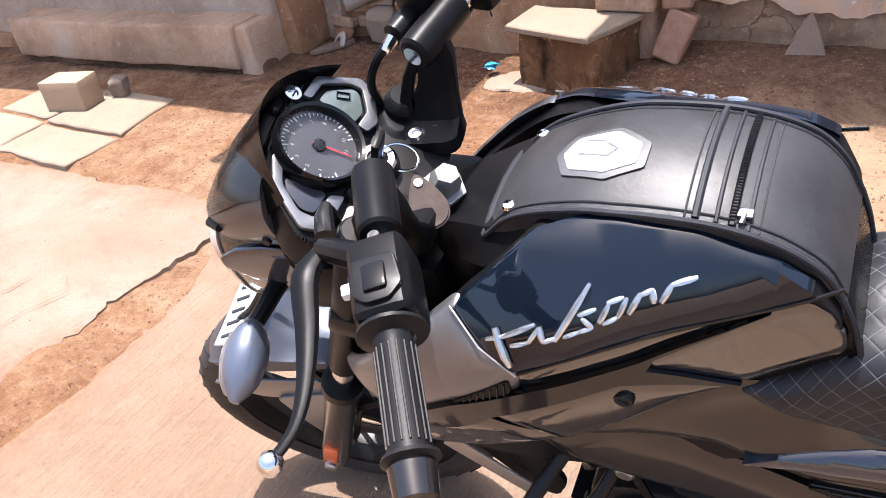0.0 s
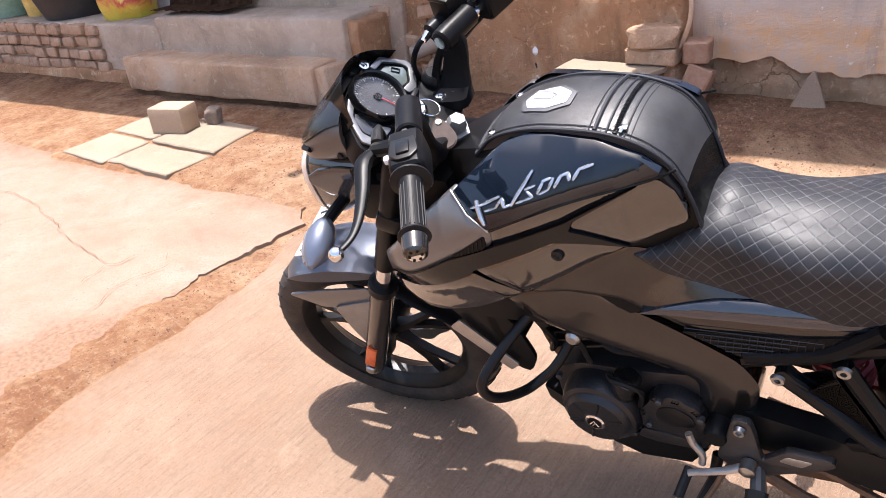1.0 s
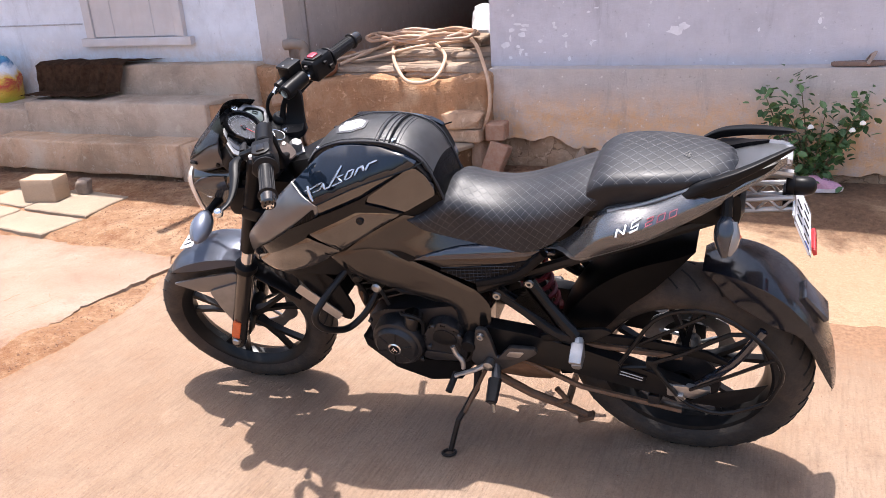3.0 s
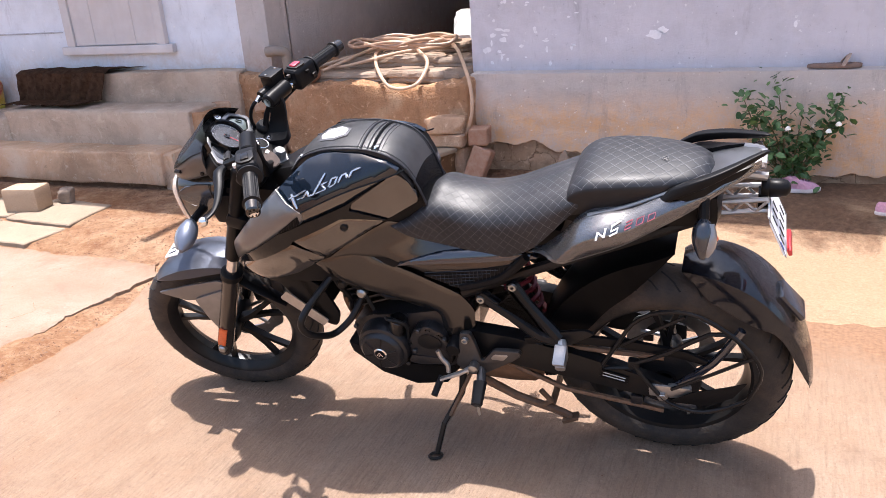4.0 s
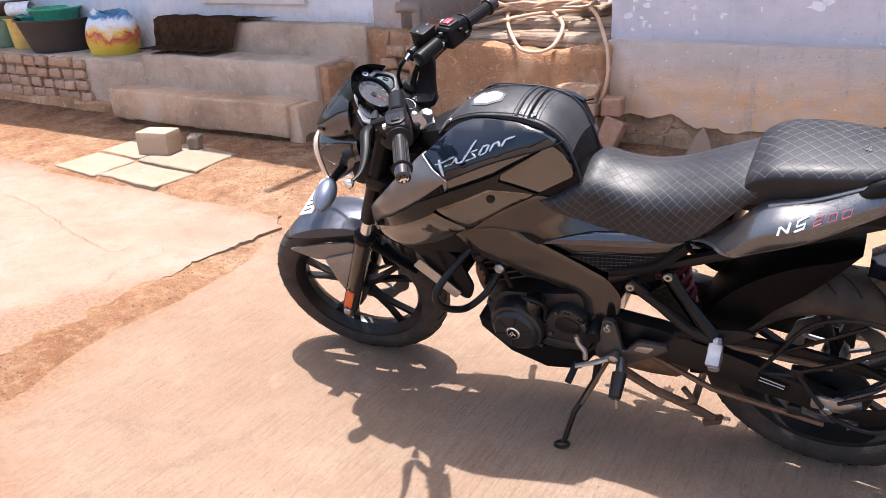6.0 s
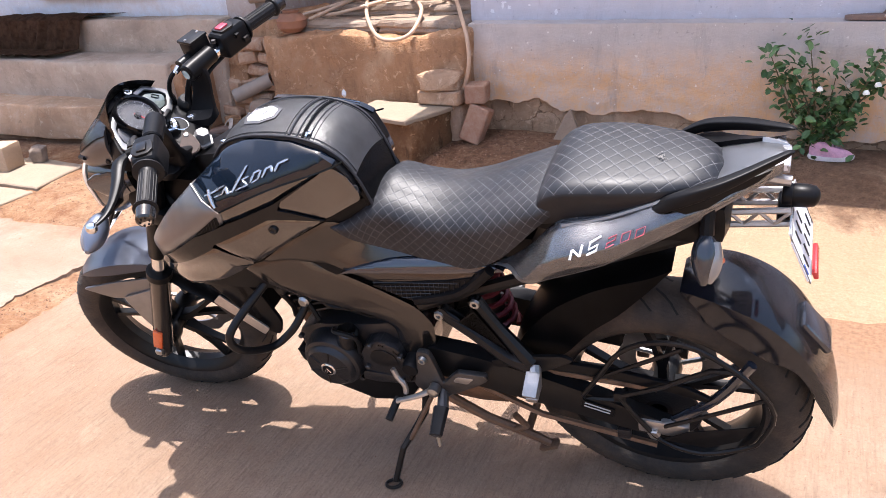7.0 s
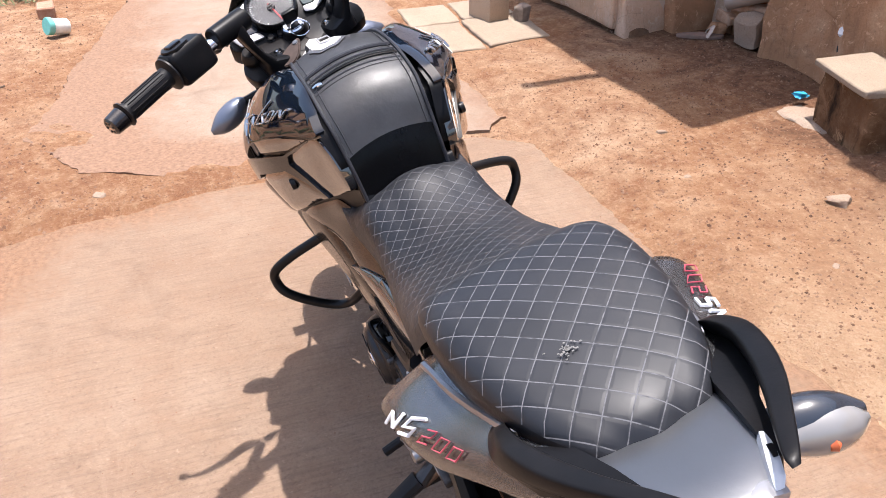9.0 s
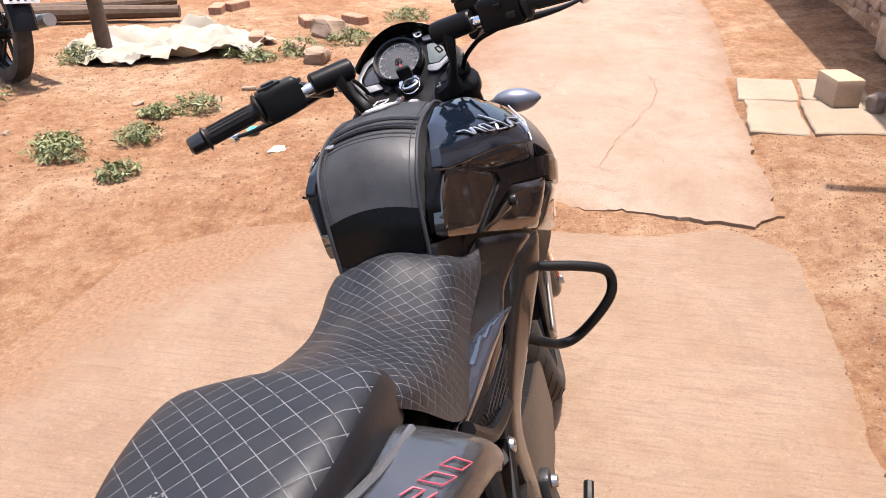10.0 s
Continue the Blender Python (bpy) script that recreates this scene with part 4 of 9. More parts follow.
# square stone block on the paving
bm = box(0.24, 0.15, 0.155, (0, 0, 0.0775), 0.016, 2)
roughen(bm, 0.006, 9, 2.0)
ob = loose("stone_block", bm, concrete_material("cut_stone", (0.34, 0.235, 0.155), (0.42, 0.305, 0.21), (0.48, 0.365, 0.265), (0.30, 0.18, 0.11), 0.4), (-3.40, 1.36, 0.036), "squared tan stone block standing on the paving slabs", "stone block", 0.2)
loose("cement_lump", stone(0.09, 0.07, 0.10, 4.4, 0.3, 0.2), plain("grey_cement_lump", (0.21, 0.16, 0.125), 0.9, 0, 0.3, 20.0, 0.7), (-3.24, 1.51, 0.040), "grey lump of set cement behind the stone block", "cement lump", 0.4)

# things on the platform
def basin(r, h, mat, at, label, category, wall=0.012, flare=1.25, name="basin"):
    bm = turned([(0.0, 0.0), (r / flare, 0.0), (r, h), (r + 0.015, h), (r + 0.015, h - 0.012), (r, h - 0.012), (r - wall, h - 0.01), (r / flare - wall, wall), (0, wall)], "Z", 32)
    return loose(name, bm, mat, at, label, category)


basin(0.36, 0.27, plain("black_rubber", (0.022, 0.022, 0.024), 0.5, 0, 0.2, 8.0, 0.2, dust=0.05), (-5.63, 2.36, 0.475), "black rubber basin with smaller tubs inside", "basin", flare=1.35)
basin(0.20, 0.12, plain("green_plastic", (0.06, 0.36, 0.22), 0.4), (-5.66, 2.34, 0.70), "translucent green plastic tub in the basin", "tub", name="plastic_tub")
basin(0.15, 0.10, plain("teal_plastic", (0.05, 0.30, 0.24), 0.4), (-5.86, 2.30, 0.665), "small teal plastic tub leaning in the basin", "tub", name="plastic_tub")
basin(0.13, 0.26, plain("yellow_plastic", (0.62, 0.42, 0.12), 0.45), (-6.10, 2.30, 0.475), "yellowish plastic tub behind the basin", "tub", name="plastic_tub")
basin(0.28, 0.27, plain("pale_green_plastic", (0.22, 0.36, 0.27), 0.45, dust=0.2), (-6.55, 2.30, 0.475), "pale green plastic bucket on the platform", "bucket", name="bucket")
basin(0.36, 0.13, plain("dull_steel_pan", (0.20, 0.15, 0.12), 0.45, 0.5), (-6.55, 2.30, 0.745), "dark metal pan standing on the bucket", "pan", name="pan", flare=1.5)
loose("white_mug", turned([(0.0, -0.11), (0.06, -0.11), (0.068, 0.11), (0.062, 0.11), (0.054, -0.10), (0, -0.10)], "X", 20), plain("white_plastic", (0.75, 0.78, 0.80), 0.35), (-6.08, 2.3, 0.80), "white plastic mug lying on tubs", "mug", 0.4)


def sack():
    rings = []
    for i in range(25):
        t = i / 24
        z = 0.005 + 0.335 * t
        w = 0.205 * (1 - 0.10 * (1 - t) ** 6 - 0.42 * t ** 5)
        d = 0.165 * (0.80 + 0.20 * math.sin(math.pi * min(1, t * 1.1 + 0.1))) * (1 - 0.72 * t ** 4)
        ring = []
        for k in range(40):
            a = 2 * math.pi * k / 40
            c, q = math.cos(a), math.sin(a)
            crease = 1 + 0.030 * noise.noise(Vector((c * 2.2, q * 2.2, t * 5))) + 0.018 * math.sin(6 * a + 11 * t)
            ring.append((w * math.copysign(abs(c) ** 0.72, c) * crease, d * math.copysign(abs(q) ** 0.8, q) * crease, z + 0.03 * t * math.sin(2 * a + 1) + 0.02 * t * noise.noise(Vector((c * 3, q * 3, 7)))))
        rings.append(ring)
    bm = loft(rings)
    return bm


def printed_sack():
    m, nt, p = blank("printed_sack")
    z = world_pos(nt)[2]
    h = calc(nt, "ADD", z, calc(nt, "MULTIPLY", calc(nt, "SUBTRACT", noise_tex(nt, 6.0, 4, distort=0.8), 0.5), 0.26))
    f = nt.nodes.new("ShaderNodeMapRange")
    f.inputs["From Min"].default_value, f.inputs["From Max"].default_value = 0.47, 0.84
    nt.links.new(h, f.inputs["Value"])
    c = ramp(nt, f.outputs["Result"], [(0.0, (0.55, 0.50, 0.06)), (0.28, (0.62, 0.36, 0.04)), (0.40, (0.50, 0.05, 0.04)), (0.46, (0.72, 0.45, 0.06)), (0.62, (0.75, 0.76, 0.80)), (0.72, (0.70, 0.74, 0.80)), (0.80, (0.05, 0.17, 0.36)), (0.92, (0.07, 0.26, 0.42)), (0.97, (0.65, 0.70, 0.76))])
    nt.links.new(c, p.inputs["Base Color"])
    p.inputs["Roughness"].default_value = 0.35
    nt.links.new(bump(nt, noise_tex(nt, 30.0, 6, 0.6), 0.8, 0.02), p.inputs["Normal"])
    return m


loose("printed_sack", sack(), printed_sack(), (-4.90, 2.30, 0.465), "full plastic sack printed in yellow, red, white and blue", "sack", 0.45)


def towel():
    """A cloth draped over the top step's front edge, its fringe trailing on the step below."""
    bm = bmesh.new()
    nu, nv = 46, 34
    grid = []
    for i in range(nu + 1):
        u = i / nu
        col = []
        for k in range(nv + 1):
            v = k / nv
            x = -4.40 + (0.98 - 0.28 * v + 0.42 * max(0, 1 - v * 4) ** 2 * u) * u + 0.06 * (v - 0.4) - 0.10 * max(0, v - 0.6) * (1 - u)
            run = v * 0.58
            fold = 0.024 * math.sin(u * 17 + v * 3) + 0.012 * math.sin(u * 41 + 2 * v) + 0.022 * noise.noise(Vector((u * 5, v * 5, 0)))
            if run < 0.22:
                y, z = 2.58 - run * 1.08, 0.757 + 0.010 * noise.noise(Vector((u * 6, v * 6, 1))) + 0.25 * abs(fold)
            elif run < 0.42:
                q = run - 0.22
                y, z = 2.338 - 0.03 * q / 0.2 - abs(fold), 0.745 - q
            else:
                q = run - 0.42
                y, z = 2.308 - q * 1.2 - abs(fold), 0.548 + 0.012 * abs(math.sin(u * 26))
            col.append(bm.verts.new((x, y, z)))
        grid.append(col)
    for i in range(nu):
        for k in range(nv):
            bm.faces.new((grid[i][k], grid[i + 1][k], grid[i + 1][k + 1], grid[i][k + 1]))
    bmesh.ops.solidify(bm, geom=list(bm.faces), thickness=0.008)
    return bm


loose("towel", towel(), TOWEL, (0, 0, 0), "dark brown towel spread over the top step", "towel")


# shoes
def shoe(kind):
    """A lying sports shoe: sole, upper with an opening, laces."""
    e = empty("sports_shoe", "pink knitted sports shoe with a white sole lying on earth", "shoe", group="pair of pink shoes")
    def foot(s, t, z, grow=0.0):
        out = []
        for k in range(36):
            a = 2 * math.pi * k / 36
            c, q = math.cos(a), math.sin(a)
            w = 0.036 + 0.012 * (1 if c > 0 else 0.4) * abs(c) ** 0.5 + grow
            out.append((0.128 * c * s + t, w * s * q, z + 0.012 * max(0, -c) ** 2 * 0.5 + 0.010 * max(0, c - 0.5)))
        return out
    part("sole", loft([foot(0.96, 0, 0.0), foot(1.02, 0, 0.008), foot(1.03, 0, 0.022), foot(0.99, 0, 0.030)]), plain("white_sole", (0.72, 0.66, 0.66), 0.6, 0, 0.1, 40.0, dust=0.4), e, "white sole")
    rings = []
    for i in range(9):
        t = i / 8
        ring = []
        for k in range(36):
            a = 2 * math.pi * k / 36
            c, q = math.cos(a), math.sin(a)
            top = 0.072 - 0.030 * max(0, c) ** 0.7 + 0.016 * max(0, -c)
            shrink = 1 - 0.42 * t ** 1.6
            ring.append((0.124 * c * (1 - 0.30 * t ** 2) - 0.02 * t, (0.045 - 0.006 * (c < 0)) * q * shrink, 0.028 + top * t ** 0.75))
        rings.append(ring)
    inner = [(x * 0.86 - 0.004, y * 0.8, z - 0.045 * (1 - abs(x) / 0.16)) for x, y, z in rings[-1]]
    part("upper", loft(rings + [inner]), plain("pink_knit", (0.62, 0.33, 0.42), 0.85, 0, 0.15, 60.0, 0.6), e, "pink knitted upper")
    bm = None
    for k in range(4):
        x = 0.0 + 0.018 * k
        bm = tube([(x, -0.020, 0.086 - 0.006 * k), (x + 0.004, 0, 0.096 - 0.008 * k), (x, 0.020, 0.086 - 0.006 * k)], 0.003, 6, bm)
    part("laces", bm, plain("lilac_lace", (0.55, 0.34, 0.45), 0.8), e)
    return e


sh = shoe(0)
sh.location, sh.rotation_euler = (1.04, 2.20, 0.118), (0, 0, 0.10)
sh.scale = (0.74, 0.74, 0.74)
copy_thing(sh, pose(1.42, 1.93, 0.105, 0, 0, 12) @ Matrix.Scale(0.74, 4))


def sandal(at, rz, col, label):
    e = empty("sandal", label, "sandal", at)
    e.rotation_euler = (0, 0, rz)
    def outline(s, z):
        return [((0.125 * math.cos(a)) * s, (0.036 + 0.010 * math.cos(a)) * math.sin(a) * s, z) for a in (2 * math.pi * k / 32 for k in range(32))]
    part("sole", loft([outline(0.98, 0), outline(1, 0.006), outline(1, 0.016), outline(0.96, 0.02)]), plain("sandal_sole", (0.20, 0.13, 0.10), 0.8, 0, 0.2, 40.0), e)
    part("strap", tube([(0.03, -0.042, 0.012), (0.05, -0.03, 0.045), (0.06, 0.0, 0.058), (0.05, 0.03, 0.045), (0.03, 0.042, 0.012)], 0.016, 8, smooth=4, flat=0.25), plain("sandal_strap", col, 0.7, 0, 0.2, 60.0), e)
    return e


sandal((-2.40, 2.19, ground_height(-2.40, 2.19) + 0.004), 1.05, (0.42, 0.34, 0.28), "worn beige slipper lying on the earth")
sandal((1.15, 2.40, 0.706), 0.1, (0.36, 0.26, 0.20), "brown sandal standing on the plinth")
basin(0.11, 0.07, plain("yellow_bowl", (0.72, 0.55, 0.04), 0.4), (1.56, 2.42, 0.706), "small yellow bowl on the plinth", "bowl", name="bowl")


# rose bush at the plinth
def rose_bush(at):
    e = empty("rose_bush", "straggling rose bush with white flowers by the plinth", "shrub", at)
    rng = random.Random(5)
    stems, tips = None, []
    for k in range(9):
        a = rng.uniform(-1.0, -0.25) if k % 2 else rng.uniform(0.1, 1.05)
        h = rng.uniform(0.34, 0.50) if k % 2 else rng.uniform(0.22, 0.40)
        pts = [(0, 0, -0.03)]
        x = y = 0.0
        for q in range(1, 6):
            x += math.sin(a) * h / 5 * rng.uniform(0.35, 1.0)
            y += rng.uniform(-0.025, 0.012)
            pts.append((x, y, h * q / 5 * (0.95 if abs(a) > 0.8 else 1.1)))
        stems = tube(pts, [0.008, 0.006, 0.005, 0.004, 0.003, 0.002], 6, stems, smooth=0)
        tips.append(pts)
    part("stem", stems, plain("rose_stem", (0.13, 0.10, 0.05), 0.8), e)
    bm = bmesh.new()
    for pts in tips:
        for q in range(1, 6):
            p0 = Vector(pts[q])
            for n in range(15):
                c = p0 + Vector((rng.gauss(0, 0.038), rng.gauss(0, 0.035), rng.gauss(0.01, 0.032)))
                s = rng.uniform(0.013, 0.026)
                m = Matrix.Translation(c) @ Euler((rng.uniform(-0.9, 0.9), rng.uniform(-0.9, 0.9), rng.uniform(0, 6.3))).to_matrix().to_4x4()
                vs = [bm.verts.new(m @ Vector(v)) for v in ((-s, 0, 0), (-0.45 * s, 0.62 * s, 0.12 * s), (0.4 * s, 0.60 * s, 0.10 * s), (s * 1.15, 0, -0.15 * s), (0.4 * s, -0.60 * s, 0.10 * s), (-0.45 * s, -0.62 * s, 0.12 * s), (0.1 * s, 0, -0.06 * s))]
                for i in range(6):
                    bm.faces.new((vs[i], vs[(i + 1) % 6], vs[6]))
    part("leaves", bm, LEAF, e, smooth=False)
    for (x, y, z) in ((-0.03, -0.10, 0.33), (0.15, -0.10, 0.32), (0.19, -0.10, 0.355)):
        bm = None
        for k in range(9):
            a = k * 2.4
            m = Matrix.Translation((x, y, z)) @ Euler((0.4 + 0.06 * k, 0, a)).to_matrix().to_4x4()
            b2 = bmesh.new()
            bmesh.ops.create_uvsphere(b2, u_segments=8, v_segments=5, radius=0.011)
            bmesh.ops.scale(b2, vec=(1, 0.35, 1.1), verts=b2.verts)
            bmesh.ops.translate(b2, vec=(0, 0.008, 0), verts=b2.verts)
            bmesh.ops.transform(b2, matrix=m, verts=b2.verts)
            bm = merge(bm, b2)
        part("flower", bm, PETAL, e, "white rose")
    return e


rose_bush((0.99, 2.24, 0.12))


# ---- yard away from the houses ----
def weed(at, r, h, seed, n=80):
    rng = random.Random(seed)
    bm = bmesh.new()
    for k in range(n):
        a, d = rng.uniform(0, 6.3), r * rng.random() ** 0.7
        c = Vector((math.cos(a) * d, math.sin(a) * d, rng.uniform(0.0, h) * (1 - 0.6 * d / r)))
        for q in range(3):
            s = rng.uniform(0.008, 0.022)
            m = Matrix.Translation(c + Vector((rng.gauss(0, 0.012), rng.gauss(0, 0.012), 0.01 * q))) @ Euler((rng.uniform(-1, 1), rng.uniform(-1, 1), rng.uniform(0, 6.3))).to_matrix().to_4x4()
            vs = [bm.verts.new(m @ Vector(v)) for v in ((-s, 0, 0), (0, 0.35 * s, 0.1 * s), (s * 1.6, 0, 0), (0, -0.35 * s, 0.1 * s))]
            bm.faces.new(vs)
    ob = loose("weed", bm, WEED, at, "low green weed growing in bare earth", "weed", group="weeds in the yard", smooth=False)
    return ob


for i, (x, y, r, h) in enumerate([(-2.07, -2.44, 0.15, 0.10), (-2.36, -2.18, 0.12, 0.09), (-2.88, -2.12, 0.14, 0.10), (-2.72, -2.28, 0.10, 0.07), (-4.16, -1.97, 0.16, 0.13), (-4.05, -2.42, 0.10, 0.08), (-1.87, -2.0, 0.09, 0.05), (-3.74, -3.40, 0.16, 0.14), (-2.72, -3.42, 0.20, 0.12), (-3.95, -2.20, 0.12, 0.07), (-4.6, -1.75, 0.18, 0.09), (-5.4, -1.5, 0.2, 0.1), (-2.2, -2.55, 0.12, 0.06)]):
    weed((x, y, ground_height(x, y)), r, h, 70 + i, int(60 + r * 500))
for i, (x, y, r) in enumerate([(-4.46, -2.42, 0.3), (-5.62, -3.1, -0.4), (-5.09, -2.25, 0.6), (-5.24, -1.9, 1.0), (-5.45, -3.2, 0.2), (-4.2, -2.0, 0.8), (-4.9, -1.3, 0.1)]):
    loose("loose_brick", brick_mesh(0.23, 0.11, 0.075, 30 + i), RED_BRICK, (x, y, ground_height(x, y) - 0.008), "broken red brick lying in the dirt", "brick", r, "bricks scattered in the yard")
for i, (x, y, w) in enumerate([(-4.0, -1.8, 0.22), (-4.75, -1.95, 0.3), (-3.3, -2.0, 0.08), (-2.9, -2.5, 0.06), (-0.66, 1.54, 0.075), (-1.45, 1.35, 0.04), (-0.35, 1.25, 0.03), (-2.3, -2.9, 0.05), (-1.77, -0.89, 0.045), (-1.05, 1.2, 0.03)]):
    loose("yard_stone", stone(w, w * 0.7, w * 0.45, 50 + i, 0.25, 0.25), PALE_STONE, (x, y, ground_height(x, y) - 0.01), "dusty stone lying in the dirt", "stone", i * 0.9, "stones in the yard")


def tarp():
    bm = bmesh.new()
    n = 40
    grid = []
    for i in range(n + 1):
        col = []
        for k in range(n + 1):
            u, v = i / n, k / n
            x, y = -4.75 + 1.15 * u, -3.55 + 1.35 * v - 0.25 * u
            z = ground_height(x, y) + 0.006 + 0.16 * max(0, noise.noise(Vector((u * 4, v * 4, 2)))) * (1 - u * 0.6) + 0.09 * abs(noise.noise(Vector((u * 8, v * 8, 5)))) + 0.04 * abs(noise.noise(Vector((u * 19, v * 19, 8))))
            x += 0.10 * noise.noise(Vector((u * 4, v * 4, 11)))
            y += 0.10 * noise.noise(Vector((u * 4, v * 4, 17)))
            col.append(bm.verts.new((x, y, z)))
        grid.append(col)
    for i in range(n):
        for k in range(n):
            u, v = i / n - 0.5, k / n - 0.5
            if abs(u) + abs(v) < 0.62 + 0.18 * noise.noise(Vector((u * 6, v * 6, 1))):
                bm.faces.new((grid[i][k], grid[i + 1][k], grid[i + 1][k + 1], grid[i][k + 1]))
    bmesh.ops.delete(bm, geom=[v for v in bm.verts if not v.link_faces], context="VERTS")
    bmesh.ops.solidify(bm, geom=list(bm.faces), thickness=0.004)
    return bm


loose("plastic_sheet", tarp(), plain("white_woven_sheet", (0.25, 0.235, 0.19), 0.55, 0, 0.12, 10.0, 0.5, dust=0.4), (0, 0, 0), "crumpled cream woven plastic sheet lying on the ground", "plastic sheet")
loose("wooden_post", tube([(0, 0, -0.05), (0.01, 0.0, 0.5), (0.0, 0.02, 1.1), (0.02, 0.02, 1.7)], [0.055, 0.05, 0.048, 0.045], 12, smooth=4), WOOD_POLE, (-3.96, -3.36, 0), "rough dark wooden post standing in the yard", "post")
loose("log", tube([(-0.9, 0, 0.06), (0, 0.05, 0.06), (1.0, -0.02, 0.06)], [0.06, 0.065, 0.05], 10, smooth=3), WOOD_POLE, (-4.75, -4.3, 0), "dark dry log lying on the ground", "log", 1.9, "logs")
loose("log", tube([(-0.9, 0, 0.05), (0, -0.05, 0.05), (1.0, 0.02, 0.05)], [0.05, 0.055, 0.04], 10, smooth=3), WOOD_POLE, (-5.05, -4.5, 0), "thin dark log lying beside another", "log", 2.1, "logs")
loose("fallen_twigs", tube([(0, 0, 0.01), (0.12, 0.03, 0.02), (0.27, 0.0, 0.015), (0.42, 0.05, 0.012)], 0.005, 6, tube([(0.05, -0.04, 0.01), (0.2, -0.01, 0.018), (0.36, -0.05, 0.012)], 0.004, 6)), WOOD_POLE, (-3.1, -1.75, -0.02), "thin dry twigs lying on the earth", "twigs", 2.0)
can = empty("plastic_jar", "small white plastic jar with a turquoise lid lying in dirt", "jar", (-4.3, -1.18, 0.035))
can.rotation_euler = (1.35, 0.2, 0.5)
part("jar_body", turned([(0, -0.06), (0.045, -0.06), (0.05, -0.05), (0.05, 0.045), (0.046, 0.055)], "Z", 24), plain("milky_plastic", (0.70, 0.72, 0.66), 0.4), can)
part("lid", turned([(0.052, 0.04), (0.054, 0.045), (0.054, 0.072), (0.05, 0.076), (0, 0.076)], "Z", 24), plain("turquoise_lid", (0.16, 0.50, 0.45), 0.4), can, "turquoise lid")
loose("plastic_scrap", stone(0.07, 0.05, 0.02, 7.7, 0.2, 0.4), plain("turquoise_scrap", (0.05, 0.42, 0.32), 0.4), (-2.55, -1.65, -0.015), "crumpled turquoise plastic scrap", "litter")
loose("plastic_scrap", stone(0.09, 0.06, 0.015, 3.7, 0.2, 0.4), plain("pale_scrap", (0.62, 0.70, 0.60), 0.4), (-2.30, -1.42, -0.015), "crumpled pale plastic scrap", "litter")
loose("plastic_scrap", stone(0.05, 0.05, 0.02, 3.1, 0.2, 0.4), plain("blue_scrap", (0.03, 0.30, 0.48), 0.4), (-1.42, 2.02, 0.10), "crumpled blue plastic scrap", "litter")


# bricks of the platform's front, laid in uneven courses
def brick_courses(host):
    rng = random.Random(21)
    meshes = []
    for k in range(5):
        bm = box(0.128, 0.07, 0.074, (0, 0, 0), 0.010, 1)
        roughen(bm, 0.013, 14, 3.0 * k)
        me = bpy.data.meshes.new("brick")
        bm.to_mesh(me)
        bm.free()
        me.materials.append(BRICK)
        meshes.append(me)
    for row in range(4):
        z = 0.160 + row * 0.088
        x = -5.0 - (0.07 if row % 2 else 0.0) + 0.05 * math.sin(row * 2.3)
        while x > -8.6:
            o = new("brick", meshes[rng.randrange(5)])
            o.location = (x, 2.035 + rng.uniform(-0.012, 0.020), z + rng.uniform(-0.006, 0.006))
            o.rotation_euler = (0, rng.uniform(-0.03, 0.03), rng.uniform(-0.04, 0.04))
            o.parent = host
            x -= 0.148 + rng.uniform(-0.006, 0.016)


# coarse grit and straw on the bare earth by the houses
def grit(name, n, x0, x1, y0, y1, lo, hi, mat, label, seed, flat=0.6, level=None):
    rng = random.Random(seed)
    verts, faces = [], []
    for k in range(n):
        x, y = rng.uniform(x0, x1), rng.uniform(y0, y1)
        s = lo + (hi - lo) * rng.random() ** 3
        z = ground_height(x, y) if level is None else level
        b = len(verts)
        a = rng.uniform(0, 6.3)
        for q in range(4):
            verts.append((x + math.cos(a + q * 1.57) * s * rng.uniform(0.6, 1.2), y + math.sin(a + q * 1.57) * s * rng.uniform(0.6, 1.2), z - 0.3 * s))
        verts.append((x, y, z + s * flat))
        faces += [(b, b + 1, b + 4), (b + 1, b + 2, b + 4), (b + 2, b + 3, b + 4), (b + 3, b, b + 4)]
    me = bpy.data.meshes.new(name)
    me.from_pydata(verts, [], faces)
    me.materials.append(mat)
    return tagged(new(name, me), label, "gravel", kind="stuff")


# ---- motorcycle ----
LEAN = 16.0
BIKE = pose(0, 0.009, 0.004, LEAN, 0, 1.75)
bike = empty("motorcycle", "black and graphite naked street motorcycle leaning on its side stand", "motorcycle")
bike.matrix_world = BIKE
bike.rotation_mode = "XYZ"

GLOSS = plain("gloss_graphite", (0.078, 0.074, 0.072), 0.07, 0.9, 0.12, 6.0, 0.0, 1.0, dust=0.015)
GLOSS.node_tree.nodes["Principled BSDF"].inputs["Coat IOR"].default_value = 1.62
TANK_PAINT = plain("gloss_blue_black", (0.004, 0.007, 0.013), 0.06, 0.0, 0.3, 8.0, 0.0, 0.75, spec=0.1)
MATTE = plain("satin_charcoal", (0.165, 0.165, 0.17), 0.33, 0.7, 0.10, 9.0, 0.04, 0.2, dust=0.06)
SILVER = plain("satin_graphite_silver", (0.27, 0.276, 0.292), 0.32, 0.8, 0.08, 6.0, 0.03, 0.3, dust=0.04)
TAIL_PAINT = plain("satin_graphite_paint", (0.25, 0.255, 0.268), 0.21, 0.8, 0.08, 6.0, 0.0, 0.8, dust=0.02)
FENDER = plain("slate_blue_paint", (0.115, 0.135, 0.18), 0.34, 0.55, 0.08, 7.0, 0.0, 0.4, dust=0.10)
